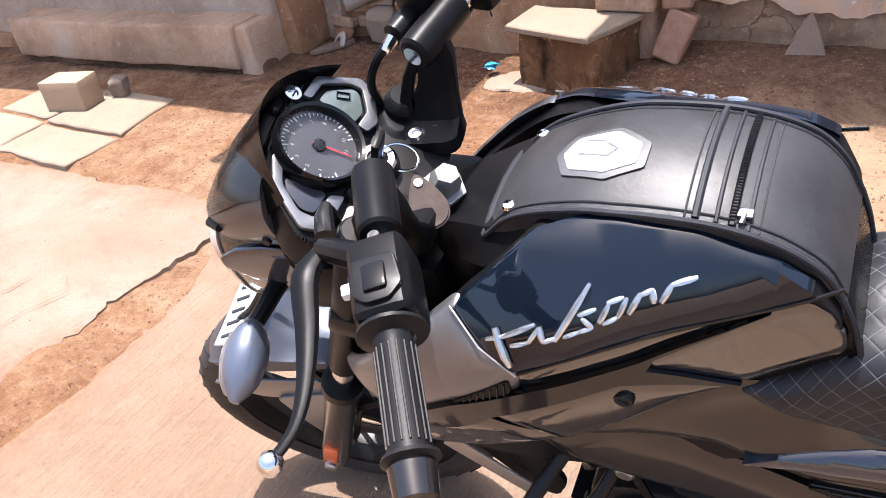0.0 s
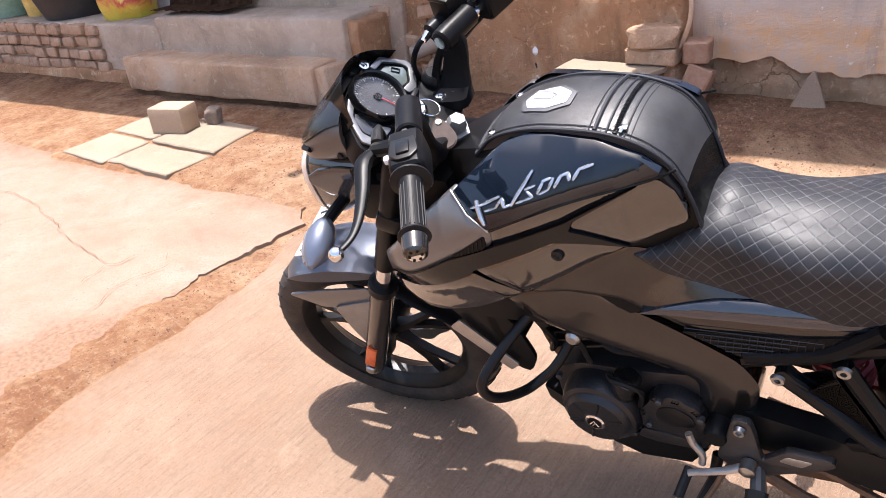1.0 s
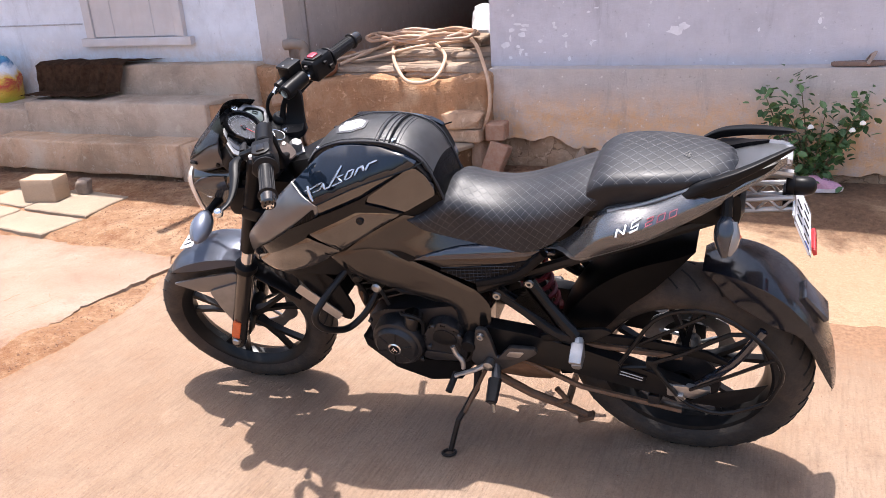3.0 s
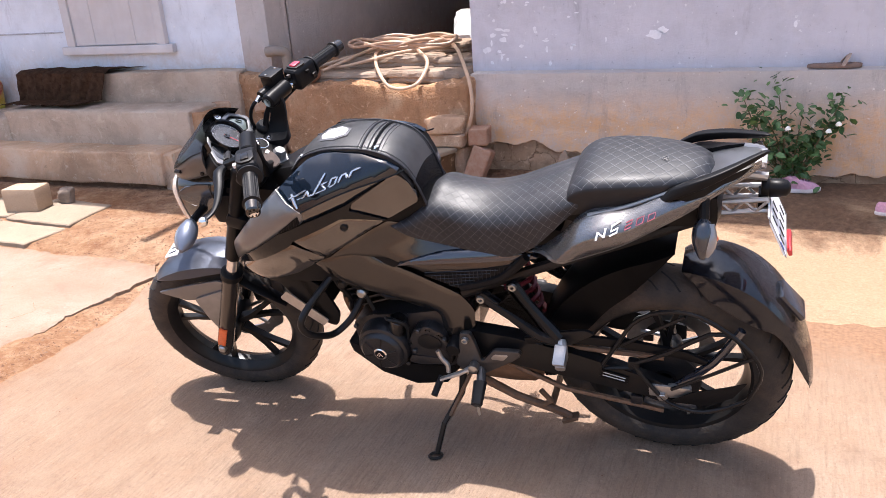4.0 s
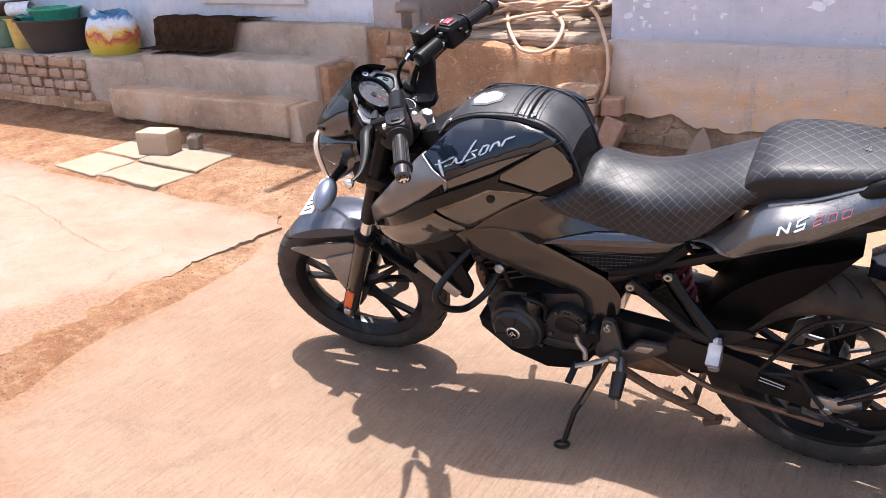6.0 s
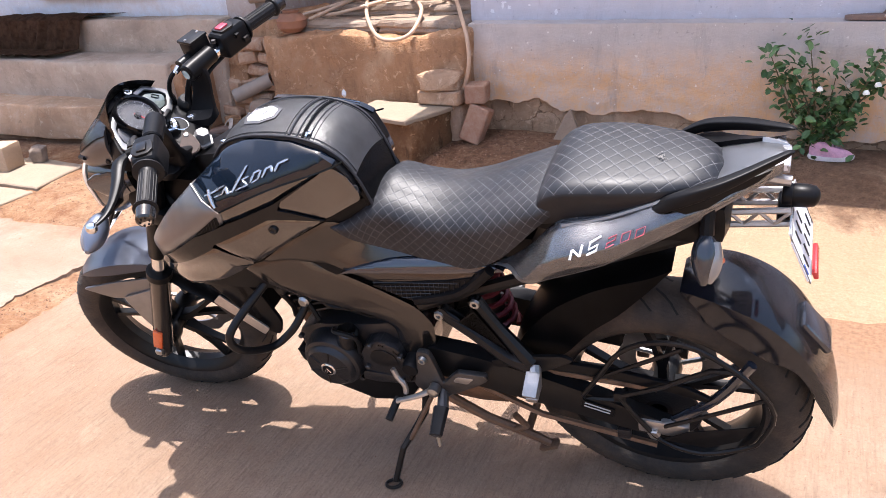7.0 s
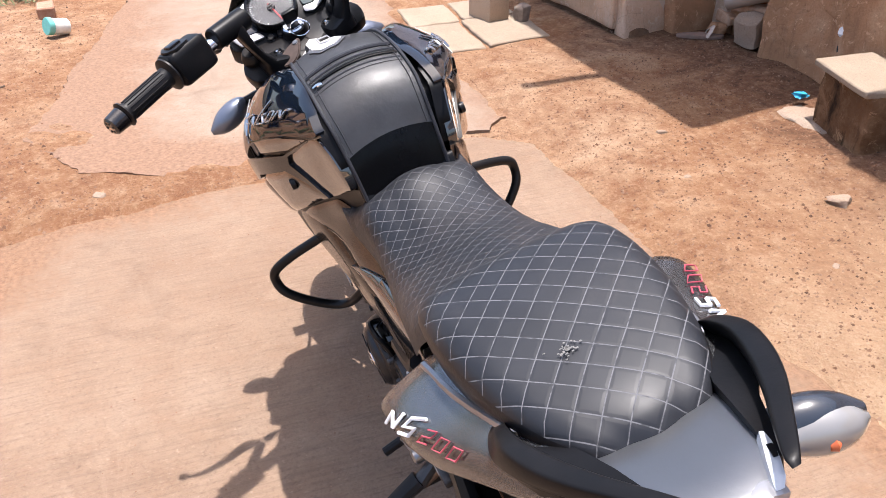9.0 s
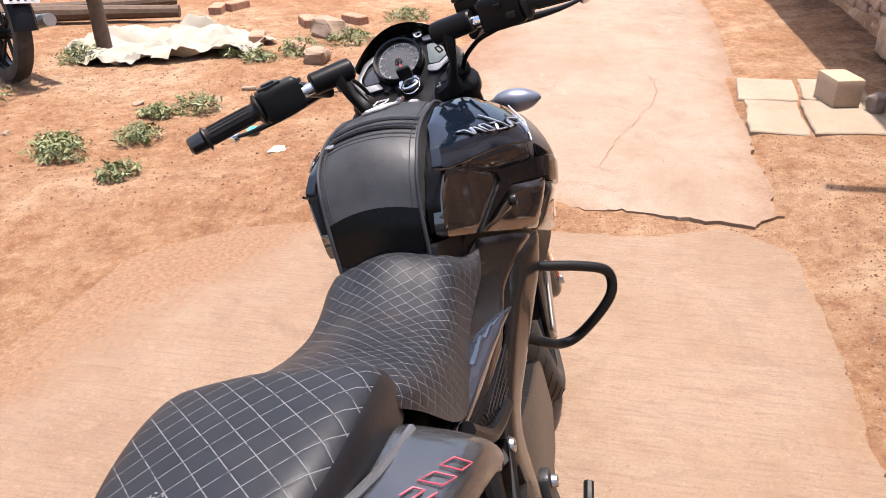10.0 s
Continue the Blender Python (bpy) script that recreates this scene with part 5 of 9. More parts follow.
BLACK = plain("black_plastic", (0.005, 0.0052, 0.006), 0.36, 0.0, 0.25, 18.0, 0.03, dust=0.006, spec=0.12)
BLACK_GLOSS = plain("gloss_black", (0.005, 0.005, 0.0056), 0.12, 0.0, 0.2, 8.0, 0.0, 0.4, spec=0.1)
BLACK_METAL = plain("black_painted_metal", (0.009, 0.0095, 0.0105), 0.34, 0.3, 0.2, 16.0, 0.03, dust=0.03, spec=0.25)
BROW = plain("gloss_charcoal", (0.045, 0.045, 0.047), 0.20, 0.5, 0.15, 8.0, 0.0, 0.5, dust=0.05)
CAST_DARK = plain("dull_cast_metal", (0.06, 0.06, 0.062), 0.42, 0.7, 0.2, 22.0, 0.15, dust=0.08)
HUG_GLOSS = plain("gloss_blue_black_plastic", (0.016, 0.020, 0.030), 0.10, 0.0, 0.15, 9.0, 0.0, 1.0)
TRIM = plain("satin_trim", (0.24, 0.24, 0.245), 0.42, 0.85, 0.12, 30.0, 0.05)
SPAR = plain("satin_bronze_black", (0.052, 0.049, 0.048), 0.20, 0.85, 0.12, 10.0, 0.02, 0.3, dust=0.03)
ENGINE = plain("engine_charcoal", (0.015, 0.016, 0.019), 0.32, 0.35, 0.25, 20.0, 0.25, dust=0.04)
ALLOY = plain("cast_alloy", (0.42, 0.41, 0.40), 0.4, 0.9, 0.15, 25.0, 0.2, dust=0.2)
CHROME = plain("chrome", (0.72, 0.72, 0.73), 0.10, 1.0, 0.05, 20.0)
BADGE_SILVER = plain("bright_badge", (0.50, 0.51, 0.53), 0.25, 0.9, 0.08, 40.0)
STEEL = plain("bolt_steel", (0.36, 0.36, 0.36), 0.34, 1.0, 0.15, 60.0)
RUST = plain("heat_stained_steel", (0.14, 0.085, 0.055), 0.6, 0.6, 0.3, 25.0, 0.3, dust=0.4)
RUBBER = plain("black_rubber_grip", (0.008, 0.008, 0.009), 0.45, 0, 0.2, 60.0, 0.05, dust=0.012, spec=0.2)
LEATHER = plain("black_leatherette", (0.058, 0.059, 0.064), 0.44, 0, 0.4, 14.0, 0.16, dust=0.04, fine=46.0, spec=0.8)
PIPING = plain("black_binding", (0.028, 0.029, 0.034), 0.55, 0, 0.2, 30.0, 0.1, spec=0.15)
LEATHER_GLOSS = plain("patent_leatherette", (0.006, 0.006, 0.007), 0.20, 0, 0.2, 12.0, 0.03, spec=0.25)
STITCH = plain("grey_thread", (0.045, 0.045, 0.048), 0.9, spec=0.05)
LENS = plain("smoked_lens", (0.035, 0.036, 0.04), 0.06, 0, 0.1, 8.0, 0, 1.0)
ORANGE = plain("orange_reflector", (0.62, 0.10, 0.015), 0.25, 0, 0.15, 60.0, 0.3, 0.6)
RED = plain("red_reflector", (0.5, 0.02, 0.025), 0.25, 0, 0.1, 60.0, 0.2, 0.6)
WHITE_LACQUER = plain("white_lacquer", (0.72, 0.73, 0.75), 0.35, 0, 0.05, 20.0)
RED_MARK = plain("dull_red_outline", (0.42, 0.06, 0.09), 0.45)
RED_LACQUER = plain("red_lacquer", (0.42, 0.03, 0.055), 0.35)
QUILT = quilt_material()
BARE_CLOTH = plain("plain_leathercloth", (0.007, 0.0075, 0.0095), 0.42, 0, 0.2, 20.0, 0.08, dust=0.02, spec=0.3)


def tyre_material():
    m, nt, p = blank("tyre_rubber")
    n = noise_tex(nt, 18.0, 8, 0.7)
    c = ramp(nt, n, [(0.35, (0.012, 0.011, 0.010)), (0.7, (0.040, 0.030, 0.023))])
    c = mixc(nt, ramp(nt, noise_tex(nt, 6.0, 8, 0.7), [(0.45, (0, 0, 0)), (0.75, (0.35,) * 3)]), c, (0.16, 0.10, 0.065))
    nt.links.new(c, p.inputs["Base Color"])
    p.inputs["Roughness"].default_value = 0.8
    nt.links.new(bump(nt, noise_tex(nt, 140.0, 3), 0.4, 0.004), p.inputs["Normal"])
    return m


TYRE = tyre_material()


def eased(rows, n=5):
    """More stations between the given ones, on a smooth run."""
    out = []
    for i in range(len(rows) - 1):
        p, q, r, s = rows[max(i - 1, 0)], rows[i], rows[i + 1], rows[min(i + 2, len(rows) - 1)]
        for k in range(n):
            t = k / n
            out.append(tuple(0.5 * (2 * b + (c - a) * t + (2 * a - 5 * b + 4 * c - d) * t * t + (3 * b - a - 3 * c + d) * t ** 3) for a, b, c, d in zip(p, q, r, s)))
    return out + [tuple(rows[-1])]


def along(x, pts):
    """The value at x on a broken line of (x, value), eased at its corners."""
    if x <= pts[0][0]:
        return pts[0][1]
    for i in range(len(pts) - 1):
        (a, va), (b, vb) = pts[i], pts[i + 1]
        if x <= b:
            t = (x - a) / (b - a)
            p, q = pts[max(i - 1, 0)], pts[min(i + 2, len(pts) - 1)]
            ma = (vb - p[1]) / max(b - p[0], 1e-6) * (b - a)
            mb = (q[1] - va) / max(q[0] - a, 1e-6) * (b - a)
            return (2 * t ** 3 - 3 * t * t + 1) * va + (t ** 3 - 2 * t * t + t) * ma + (3 * t * t - 2 * t ** 3) * vb + (t ** 3 - t * t) * mb
    return pts[-1][1]


# half width of the bodywork: widest along a crease, turned in above it and undercut below
CREASE = [(-.52, .66), (-.40, .722), (-.27, .805), (-.18, .863), (-.05, .903), (.045, .925), (.10, .935)]
WIDE = [(-.52, .105), (-.45, .162), (-.38, .200), (-.30, .214), (-.22, .206), (-.15, .187), (-.10, .167), (-.05, .145), (0, .127), (.05, .108), (.10, .094), (.16, .09), (.36, .11)]
LOW = [(-.52, .10), (-.45, .148), (-.35, .186), (-.25, .184), (-.15, .170), (-.1, .158), (0, .138), (.10, .126), (.25, .124), (.36, .118)]


def half_width(x, z):
    zc, w = along(x, CREASE), along(x, WIDE)
    if z > zc:
        t = (z - zc) / max(.985 - zc, .03)
        u = w - (w - .068) * min(1, t) ** 1.7 if w > .075 else w
    else:
        u = w - .06 * (zc - z)
    t = max(0, min(1, (z - .655) / .10))
    t = t * t * (3 - 2 * t)
    return along(x, LOW) * (1 - t) + max(u, .068) * t


def round_corners(poly, r, n=3):
    out = []
    m = len(poly)
    for i in range(m):
        p, a, b = Vector(poly[i]), Vector(poly[i - 1]), Vector(poly[(i + 1) % m])
        ra, rb = min(r, (a - p).length * 0.4), min(r, (b - p).length * 0.4)
        A, B = p + (a - p).normalized() * ra, p + (b - p).normalized() * rb
        for k in range(n + 1):
            t = k / n
            q = A * (1 - t) ** 2 + p * 2 * t * (1 - t) + B * t * t
            out.append((q.x, q.y))
    return out


def skin(name, poly, mat, side=-1, off=0.0, thick=0.014, step=0.018, width=half_width, parent=None, label="", roll=0.0, corner=0.008):
    """A body panel: an outline in side view laid over the bodywork's half width."""
    poly = round_corners(poly, corner)
    if roll:
        step = 0.010
    bm = sliced(poly, step)
    ends = [(Vector(a), Vector(b)) for a, b in zip(poly, poly[1:] + poly[:1])]

    def fall(x, z):
        """How far the rolled edge drops away at this place of the panel."""
        if not roll:
            return 0.0
        c, d = Vector((x, z)), 1.0
        for a, b in ends:
            t = max(0.0, min(1.0, (c - a).dot(b - a) / max((b - a).length_squared, 1e-9)))
            d = min(d, (c - a.lerp(b, t)).length)
        return roll * max(0.0, 1.0 - d / (3.0 * roll)) ** 2
    for v in bm.verts:
        x, z = v.co.x, v.co.z
        v.co.y = side * (width(x, z) + off - fall(x, z))
    faces = list(bm.faces)
    got = bmesh.ops.extrude_face_region(bm, geom=faces)
    for g in got["geom"]:
        if isinstance(g, bmesh.types.BMVert):
            g.co.y -= side * thick
    return part(name, bm, mat, parent or bike, label, sharp=50)


def both(name, poly, mat, **kw):
    return [skin(name, poly, mat, side, **kw) for side in (-1, 1)]


# dark core that fills the body behind the panels
core_poly = [(-.48, .69), (-.25, .90), (-.18, .955), (-.03, .955), (.05, .925), (.085, .86), (.03, .79), (.12, .72), (.36, .72), (.28, .635), (.18, .61), (.02, .66), (-.1, .62), (-.26, .62), (-.45, .64)]
both("inner_frame", core_poly, BLACK, off=-0.012, thick=0.03)
bm = box(0.32, 0.13, 0.20, (-0.10, 0, 0.83), 0.04, 3)
part("tank_core", bm, BLACK, bike)

neck = loft([[(x, y, z) for y, z in ((-w, zb), (-w, zt - .03), (-w * .7, zt), (w * .7, zt), (w, zt - .03), (w, zb))] for x, w, zb, zt in ((-.345, .050, .80, .880), (-.30, .075, .80, .900), (-.25, .098, .80, .918), (-.20, .10, .82, .945))])
part("tank_neck", neck, BLACK, bike)
part("headstock_filler", box(.17, .20, .16, (-.395, 0, .785), .03, 2), BLACK, bike, "black block at the steering head, added to stop light behind the forks")
part("loom_filler", tube([(-.44, -.075, .85), (-.40, -.10, .80), (-.34, -.10, .74), (-.28, -.09, .70)], .011, 8, tube([(-.45, .07, .84), (-.40, .105, .79), (-.33, .11, .73), (-.27, .10, .70)], .012, 8, smooth=4), smooth=4), BLACK, bike)
tank_poly = [(-.253, .904), (-.206, .942), (-.181, .960), (-.14, .970), (-.104, .974), (-.032, .971), (.034, .954), (.066, .934), (.045, .925), (-.047, .905), (-.105, .891), (-.179, .863)]
both("tank_filler", [(-.06, .930), (.03, .952), (.064, .930), (.086, .890), (.092, .845), (.04, .850), (-.02, .895)], BLACK, off=-.0012, thick=.02)
tank = both("tank_panel", tank_poly, TANK_PAINT, off=0.002, label="glossy blue-black tank side")
both("tank_shoulder", [(-.253, .908), (-.179, .863), (-.184, .830), (-.26, .801), (-.396, .715), (-.471, .656), (-.478, .641), (-.512, .652), (-.448, .729), (-.318, .855)], MATTE, off=0.003, label="satin charcoal tank shoulder", roll=0.004)
for s in (-1, 1):
    o = skin("mesh_grille", [(-.257, .806), (-.188, .855), (-.191, .827)], BLACK, s, off=0.0045, thick=0.006)
    bm = None
    for k in range(8):
        x0 = -0.250 + k * 0.0075
        lo_, hi_ = .806 + (x0 + .257) * .318, .806 + (x0 + .257) * .71
        if hi_ - lo_ > .003:
            bm = tube([(x0, s * (half_width(x0, lo_) + 0.0055), lo_), (x0 + .004, s * (half_width(x0 + .004, hi_) + 0.0055), hi_)], 0.0010, 5, bm)
    part("mesh", bm, BLACK_METAL, o)
both("tank_strip", [(-.179, .862), (-.105, .889), (-.047, .904), (.030, .920), (.036, .926), (.040, .920), (.030, .917), (-.073, .864), (-.184, .830)], GLOSS, off=0.0, corner=.003, label="glossy graphite strip along the tank", roll=0.002)
both("tank_flank", [(-.067, .847), (-.058, .866), (.036, .920), (.060, .926), (.080, .900), (.095, .856), (.092, .840), (.015, .802)], GLOSS, off=0.003, label="glossy graphite tank flank", roll=0.0015)
both("arrow_trim", [(-.471, .656), (-.400, .712), (-.26, .801), (-.184, .829), (-.073, .863), (.034, .919), (-.060, .864), (-.068, .846), (.013, .800), (-.093, .827), (-.222, .779), (-.231, .767), (-.478, .641)], BLACK_GLOSS, off=0.0068, corner=.002, label="glossy black trim")
both("shroud_wedge", [(-.224, .776), (-.094, .825), (.003, .797), (-.161, .710)], GLOSS, off=0.005, thick=0.024, roll=.005)
both("shroud_lobe", [(-.512, .648), (-.478, .640), (-.232, .765), (-.162, .708), (-.255, .656), (-.371, .622), (-.469, .612), (-.515, .628)], GLOSS, off=0.004, thick=0.03, label="glossy graphite tank shroud nose", roll=0.006)
both("shroud_fin", [(-.50, .605), (-.373, .620), (-.249, .650), (-.274, .603), (-.385, .585), (-.475, .588)], BLACK, off=-0.035, thick=0.02)
for s in (-1, 1):
    o = part("panel_bolt", turned([(0.0, -0.002), (0.0045, -0.002), (0.006, -0.0045), (0.0095, -0.0045), (0.0102, -0.003), (0.0105, 0.004)], "Y", 20, at=(-0.090, 0, 0.800)), BLACK_METAL, bike)
    for v in o.data.vertices:
        v.co.y = s * (half_width(-0.090, 0.800) + 0.006) + (v.co.y if s < 0 else -v.co.y)
    bm = tube([(-.253, s * (half_width(-.253, .908) + .006), .908), (-.216, s * (half_width(-.216, .886) + .006), .886), (-.179, s * (half_width(-.179, .863) + .006), .863)], 0.0011, 6)
    part("seam_line", bm, ALLOY, bike)
    bm = tube([(x, s * (half_width(x, z) + .003), z) for x, z in ((-.179, .863), (-.105, .889), (-.047, .904), (.045, .924), (.085, .94))], 0.002, 6, smooth=3)
    part("seam_line", bm, BLACK_GLOSS, bike)


# slanted chrome strokes on the tank side, like the marks of a badge
def badge(s):
    strokes = [((-.196, .906), (-.176, .868), .0062), ((-.206, .893), (-.186, .900), .0045), ((-.186, .900), (-.150, .917), .0055), ((-.176, .893), (-.156, .899), .0045), ((-.156, .899), (-.146, .914), .0045),
               ((-.146, .915), (-.140, .901), .0048), ((-.140, .901), (-.126, .907), .0042), ((-.126, .906), (-.118, .922), .0048), ((-.128, .904), (-.098, .953), .0056), ((-.119, .908), (-.104, .913), .0042),
               ((-.106, .928), (-.088, .934), .0045), ((-.102, .926), (-.090, .918), .0045), ((-.104, .913), (-.089, .918), .0042), ((-.084, .922), (-.076, .938), .0048), ((-.078, .939), (-.062, .944), .0045), ((-.080, .921), (-.066, .927), .0042), ((-.066, .927), (-.059, .944), .0045),
               ((-.056, .930), (-.046, .948), .005), ((-.046, .946), (-.034, .951), .0045), ((-.036, .951), (-.032, .939), .0048), ((-.026, .940), (-.017, .956), .005), ((-.017, .955), (.006, .962), .0055)]
    bm = None
    strokes = [((-.200 + (a + .196) * .86, .893 + (b - .890) * .80), (-.200 + (c + .196) * .86, .893 + (d - .890) * .80), r * 1.12) for (a, b), (c, d), r in strokes]
    for (x0, z0), (x1, z1), r in strokes:
        pts = [(x0 + (x1 - x0) * t, s * (half_width(x0 + (x1 - x0) * t, z0 + (z1 - z0) * t) + 0.006), z0 + (z1 - z0) * t) for t in (0, 0.35, 0.7, 1)]
        part("badge_stroke", tube(pts, [r * 0.45, r * .62, r * 0.6, r * 0.35], 6, flat=0.6), BADGE_SILVER, tank[0 if s < 0 else 1])


badge(-1)
badge(1)

both("tank_tail", [(.02, .815), (.075, .828), (.100, .838), (.130, .79), (.125, .735), (.06, .742), (.0, .775)], BLACK, off=-0.012, thick=0.03)

# side cover below the seat
both("side_cover", [(-.154, .704), (-.103, .738), (.003, .788), (.031, .778), (.063, .745), (.136, .722), (.255, .718), (.380, .720), (.36, .690), (.29, .645), (.175, .592), (.075, .640), (-.012, .684)], SPAR, off=-0.004, label="satin side cover under the seat", roll=0.006)
both("side_cover_fin", [(.014, .667), (.058, .682), (.13, .699), (.24, .714), (.353, .714), (.390, .702), (.268, .686), (.101, .670)], HUG_GLOSS, off=0.011, thick=0.018, roll=.009)
for s in (-1, 1):
    o = skin("cover_mesh", [(.080, .635), (.36, .688), (.290, .650), (.17, .600)], BLACK, s, off=0.0, thick=0.008)
    bm = None
    for k in range(22):
        x0 = 0.092 + k * 0.0115
        top = 0.633 + (x0 - 0.08) * 0.189
        bot = 0.637 - (x0 - 0.08) * 0.39 if x0 < 0.17 else 0.602 + (x0 - 0.17) * 0.44
        if top - bot > 0.006:
            bm = tube([(x0, s * (half_width(x0, bot) + .0015), bot), (x0 + 0.003, s * (half_width(x0, top) + .0015), top)], 0.0010, 4, bm)
    for k in range(5):
        z0 = 0.608 + k * 0.009
        bm = tube([(0.150 - k * 0.016, s * (half_width(.15, z0) + .0018), z0), (0.20 + k * .022, s * (half_width(.2, z0) + .0018), z0 + 0.012 + k * .0035)], 0.0010, 4, bm)
    part("mesh", bm, ENGINE, o)
    part("cover_rail", tube([(.18, s * .124, .604), (.24, s * .124, .622), (.30, s * .123, .650), (.362, s * .121, .712)], 0.012, 8, smooth=4), BLACK, bike)

# perimeter frame spar
both("frame_spar", [(-.215, .690), (-.087, .725), (-.014, .666), (.086, .607), (.168, .563), (.200, .515), (.190, .440), (.150, .350), (.112, .335), (.098, .400), (.100, .490), (.070, .512), (.000, .534), (-.105, .588), (-.185, .640)], SPAR, off=-0.004, thick=0.045, label="pressed steel perimeter frame spar", corner=0.02, roll=0.011)

# ---- seats ----
def seat_ring(x, top, low, hw, n=31, crown=0.006, edge=0.026, tuck=0.96):
    """Half-open section of a padded seat, from its left lower hem over the top to the right hem."""
    edge = min(edge, hw * .5)
    fall = min(edge * .85, .6 * (top - crown - low))
    ring = []
    for k in range(n):
        t = -1 + 2 * k / (n - 1)
        a = abs(t)
        if a < 0.58:
            y, z = a / 0.58 * (hw - edge), top - crown * (a / 0.58) ** 2
        elif a < .80:
            q = (a - .58) / .22 * math.pi / 2
            y, z = hw - edge + edge * math.sin(q), top - crown - fall * (1 - math.cos(q))
        else:
            q = (a - .80) / .20
            y, z = hw * (1 + (tuck - 1) * q * q), top - crown - fall - (top - crown - fall - low) * q
        ring.append((x, math.copysign(y, t), z))
    return ring


def seat(name, sections, parent, label, scale=40.0, tuck=.82, edge=.026, crown=.006, bare=0):
    P = sections
    rings = []
    m = 5
    for i in range(len(P) - 1):
        for k in range(m):
            t = k / m
            rings.append([a + (b - a) * t for a, b in zip(P[i], P[i + 1])])
    rings.append(P[-1])
    # smooth the run of every measure
    A = np.array(rings)
    for _ in range(4):
        A[1:-1] = (A[:-2] + 2 * A[1:-1] + A[2:]) / 4
    rows = [seat_ring(*r, tuck=tuck, edge=edge, crown=crown) for r in A]
    bm = bmesh.new()
    lay = bm.loops.layers.uv.new("UVMap")
    vs = [[bm.verts.new(p) for p in row] for row in rows]
    n = len(rows[0])
    along_top = [0.0]
    for i in range(1, len(rows)):
        along_top.append(along_top[-1] + (Vector(rows[i][n // 2]) - Vector(rows[i - 1][n // 2])).length)
    across_len = []
    for row in rows:
        q = [0.0]
        for k in range(1, n):
            q.append(q[-1] + (Vector(row[k]) - Vector(row[k - 1])).length)
        across_len.append([v - q[n // 2] for v in q])
    for i in range(len(vs) - 1):
        for k in range(n - 1):
            f = bm.faces.new((vs[i][k], vs[i][k + 1], vs[i + 1][k + 1], vs[i + 1][k]))
            f.material_index = 1 if k < bare or k >= n - 1 - bare else 0
            for loop, (ii, kk) in zip(f.loops, ((i, k), (i, k + 1), (i + 1, k + 1), (i + 1, k))):
                loop[lay].uv = (along_top[ii] * scale, across_len[ii][kk] * scale)
    for end in (vs[0], vs[-1]):
        c = [bm.verts.new((v.co.x, v.co.y * 0.7, v.co.z * 0.5 + min(q.co.z for q in end) * 0.5)) for v in end]
        for k in range(n - 1):
            bm.faces.new((end[k], end[k + 1], c[k + 1], c[k]))
    return part(name, bm, [QUILT, BARE_CLOTH], parent, label, sharp=60)


seat("rider_seat", [(.012, .790, .772, .110), (.05, .800, .748, .112), (.09, .832, .732, .104), (.13, .848, .720, .098), (.18, .832, .712, .100), (.25, .824, .703, .108), (.32, .838, .702, .116), (.39, .866, .745, .122), (.46, .893, .822, .120), (.50, .90, .86, .112)], bike, "black diamond-quilted rider seat", tuck=1.0, edge=.085, crown=.012)
pillion = seat("pillion_seat", [(.458, .862, .824, .092), (.470, .902, .828, .108), (.51, .928, .844, .117), (.57, .935, .862, .118), (.63, .936, .878, .113), (.69, .935, .888, .100), (.735, .933, .895, .083), (.766, .927, .898, .062), (.782, .912, .897, .044)], bike, "black diamond-quilted pillion seat", scale=30.5, tuck=.97, edge=.030, bare=4)
rnd = random.Random(5)
bm = None
for k in range(34):
    a, q = rnd.random() * 6.28, abs(rnd.gauss(0, .008))
    bm = box(.0022 * rnd.uniform(.4, 1.4), .0022 * rnd.uniform(.4, 1.4), .0008, (.677 + q * math.cos(a), -.022 + q * math.sin(a), .9372), bm=bm)
part("scuff_mark", bm, plain("dry_splash", (.13, .125, .12), .8), pillion)
bm = box(0.30, 0.16, 0.10, (.30, 0, .72), 0.03)
part("seat_base", bm, BLACK, bike)
bm = box(0.36, 0.17, 0.09, (.62, 0, .835), 0.03)
part("pillion_base", bm, BLACK, bike)


# ---- tail ----
TAIL_TOP = [(.34, .722), (.40, .744), (.455, .790), (.497, .838), (.536, .860), (.615, .874), (.692, .900), (.757, .914), (.828, .932), (.878, .952)]
TAIL_IN = [(.33, .108), (.44, .114), (.52, .113), (.62, .108), (.69, .096), (.76, .072), (.82, .056), (.88, .040)]
TAIL_OUT = [(.33, .112), (.40, .148), (.455, .184), (.50, .190), (.56, .184), (.62, .166), (.70, .132), (.80, .082), (.88, .046)]


def tail_width(x, z):
    zt, a, b = along(x, TAIL_TOP), along(x, TAIL_IN), along(x, TAIL_OUT)
    t = max(0, min(1, (zt - z) / .038))
    return a + (b - a) * math.sin(t * math.pi / 2) - .45 * max(0.0, zt - .060 - z)


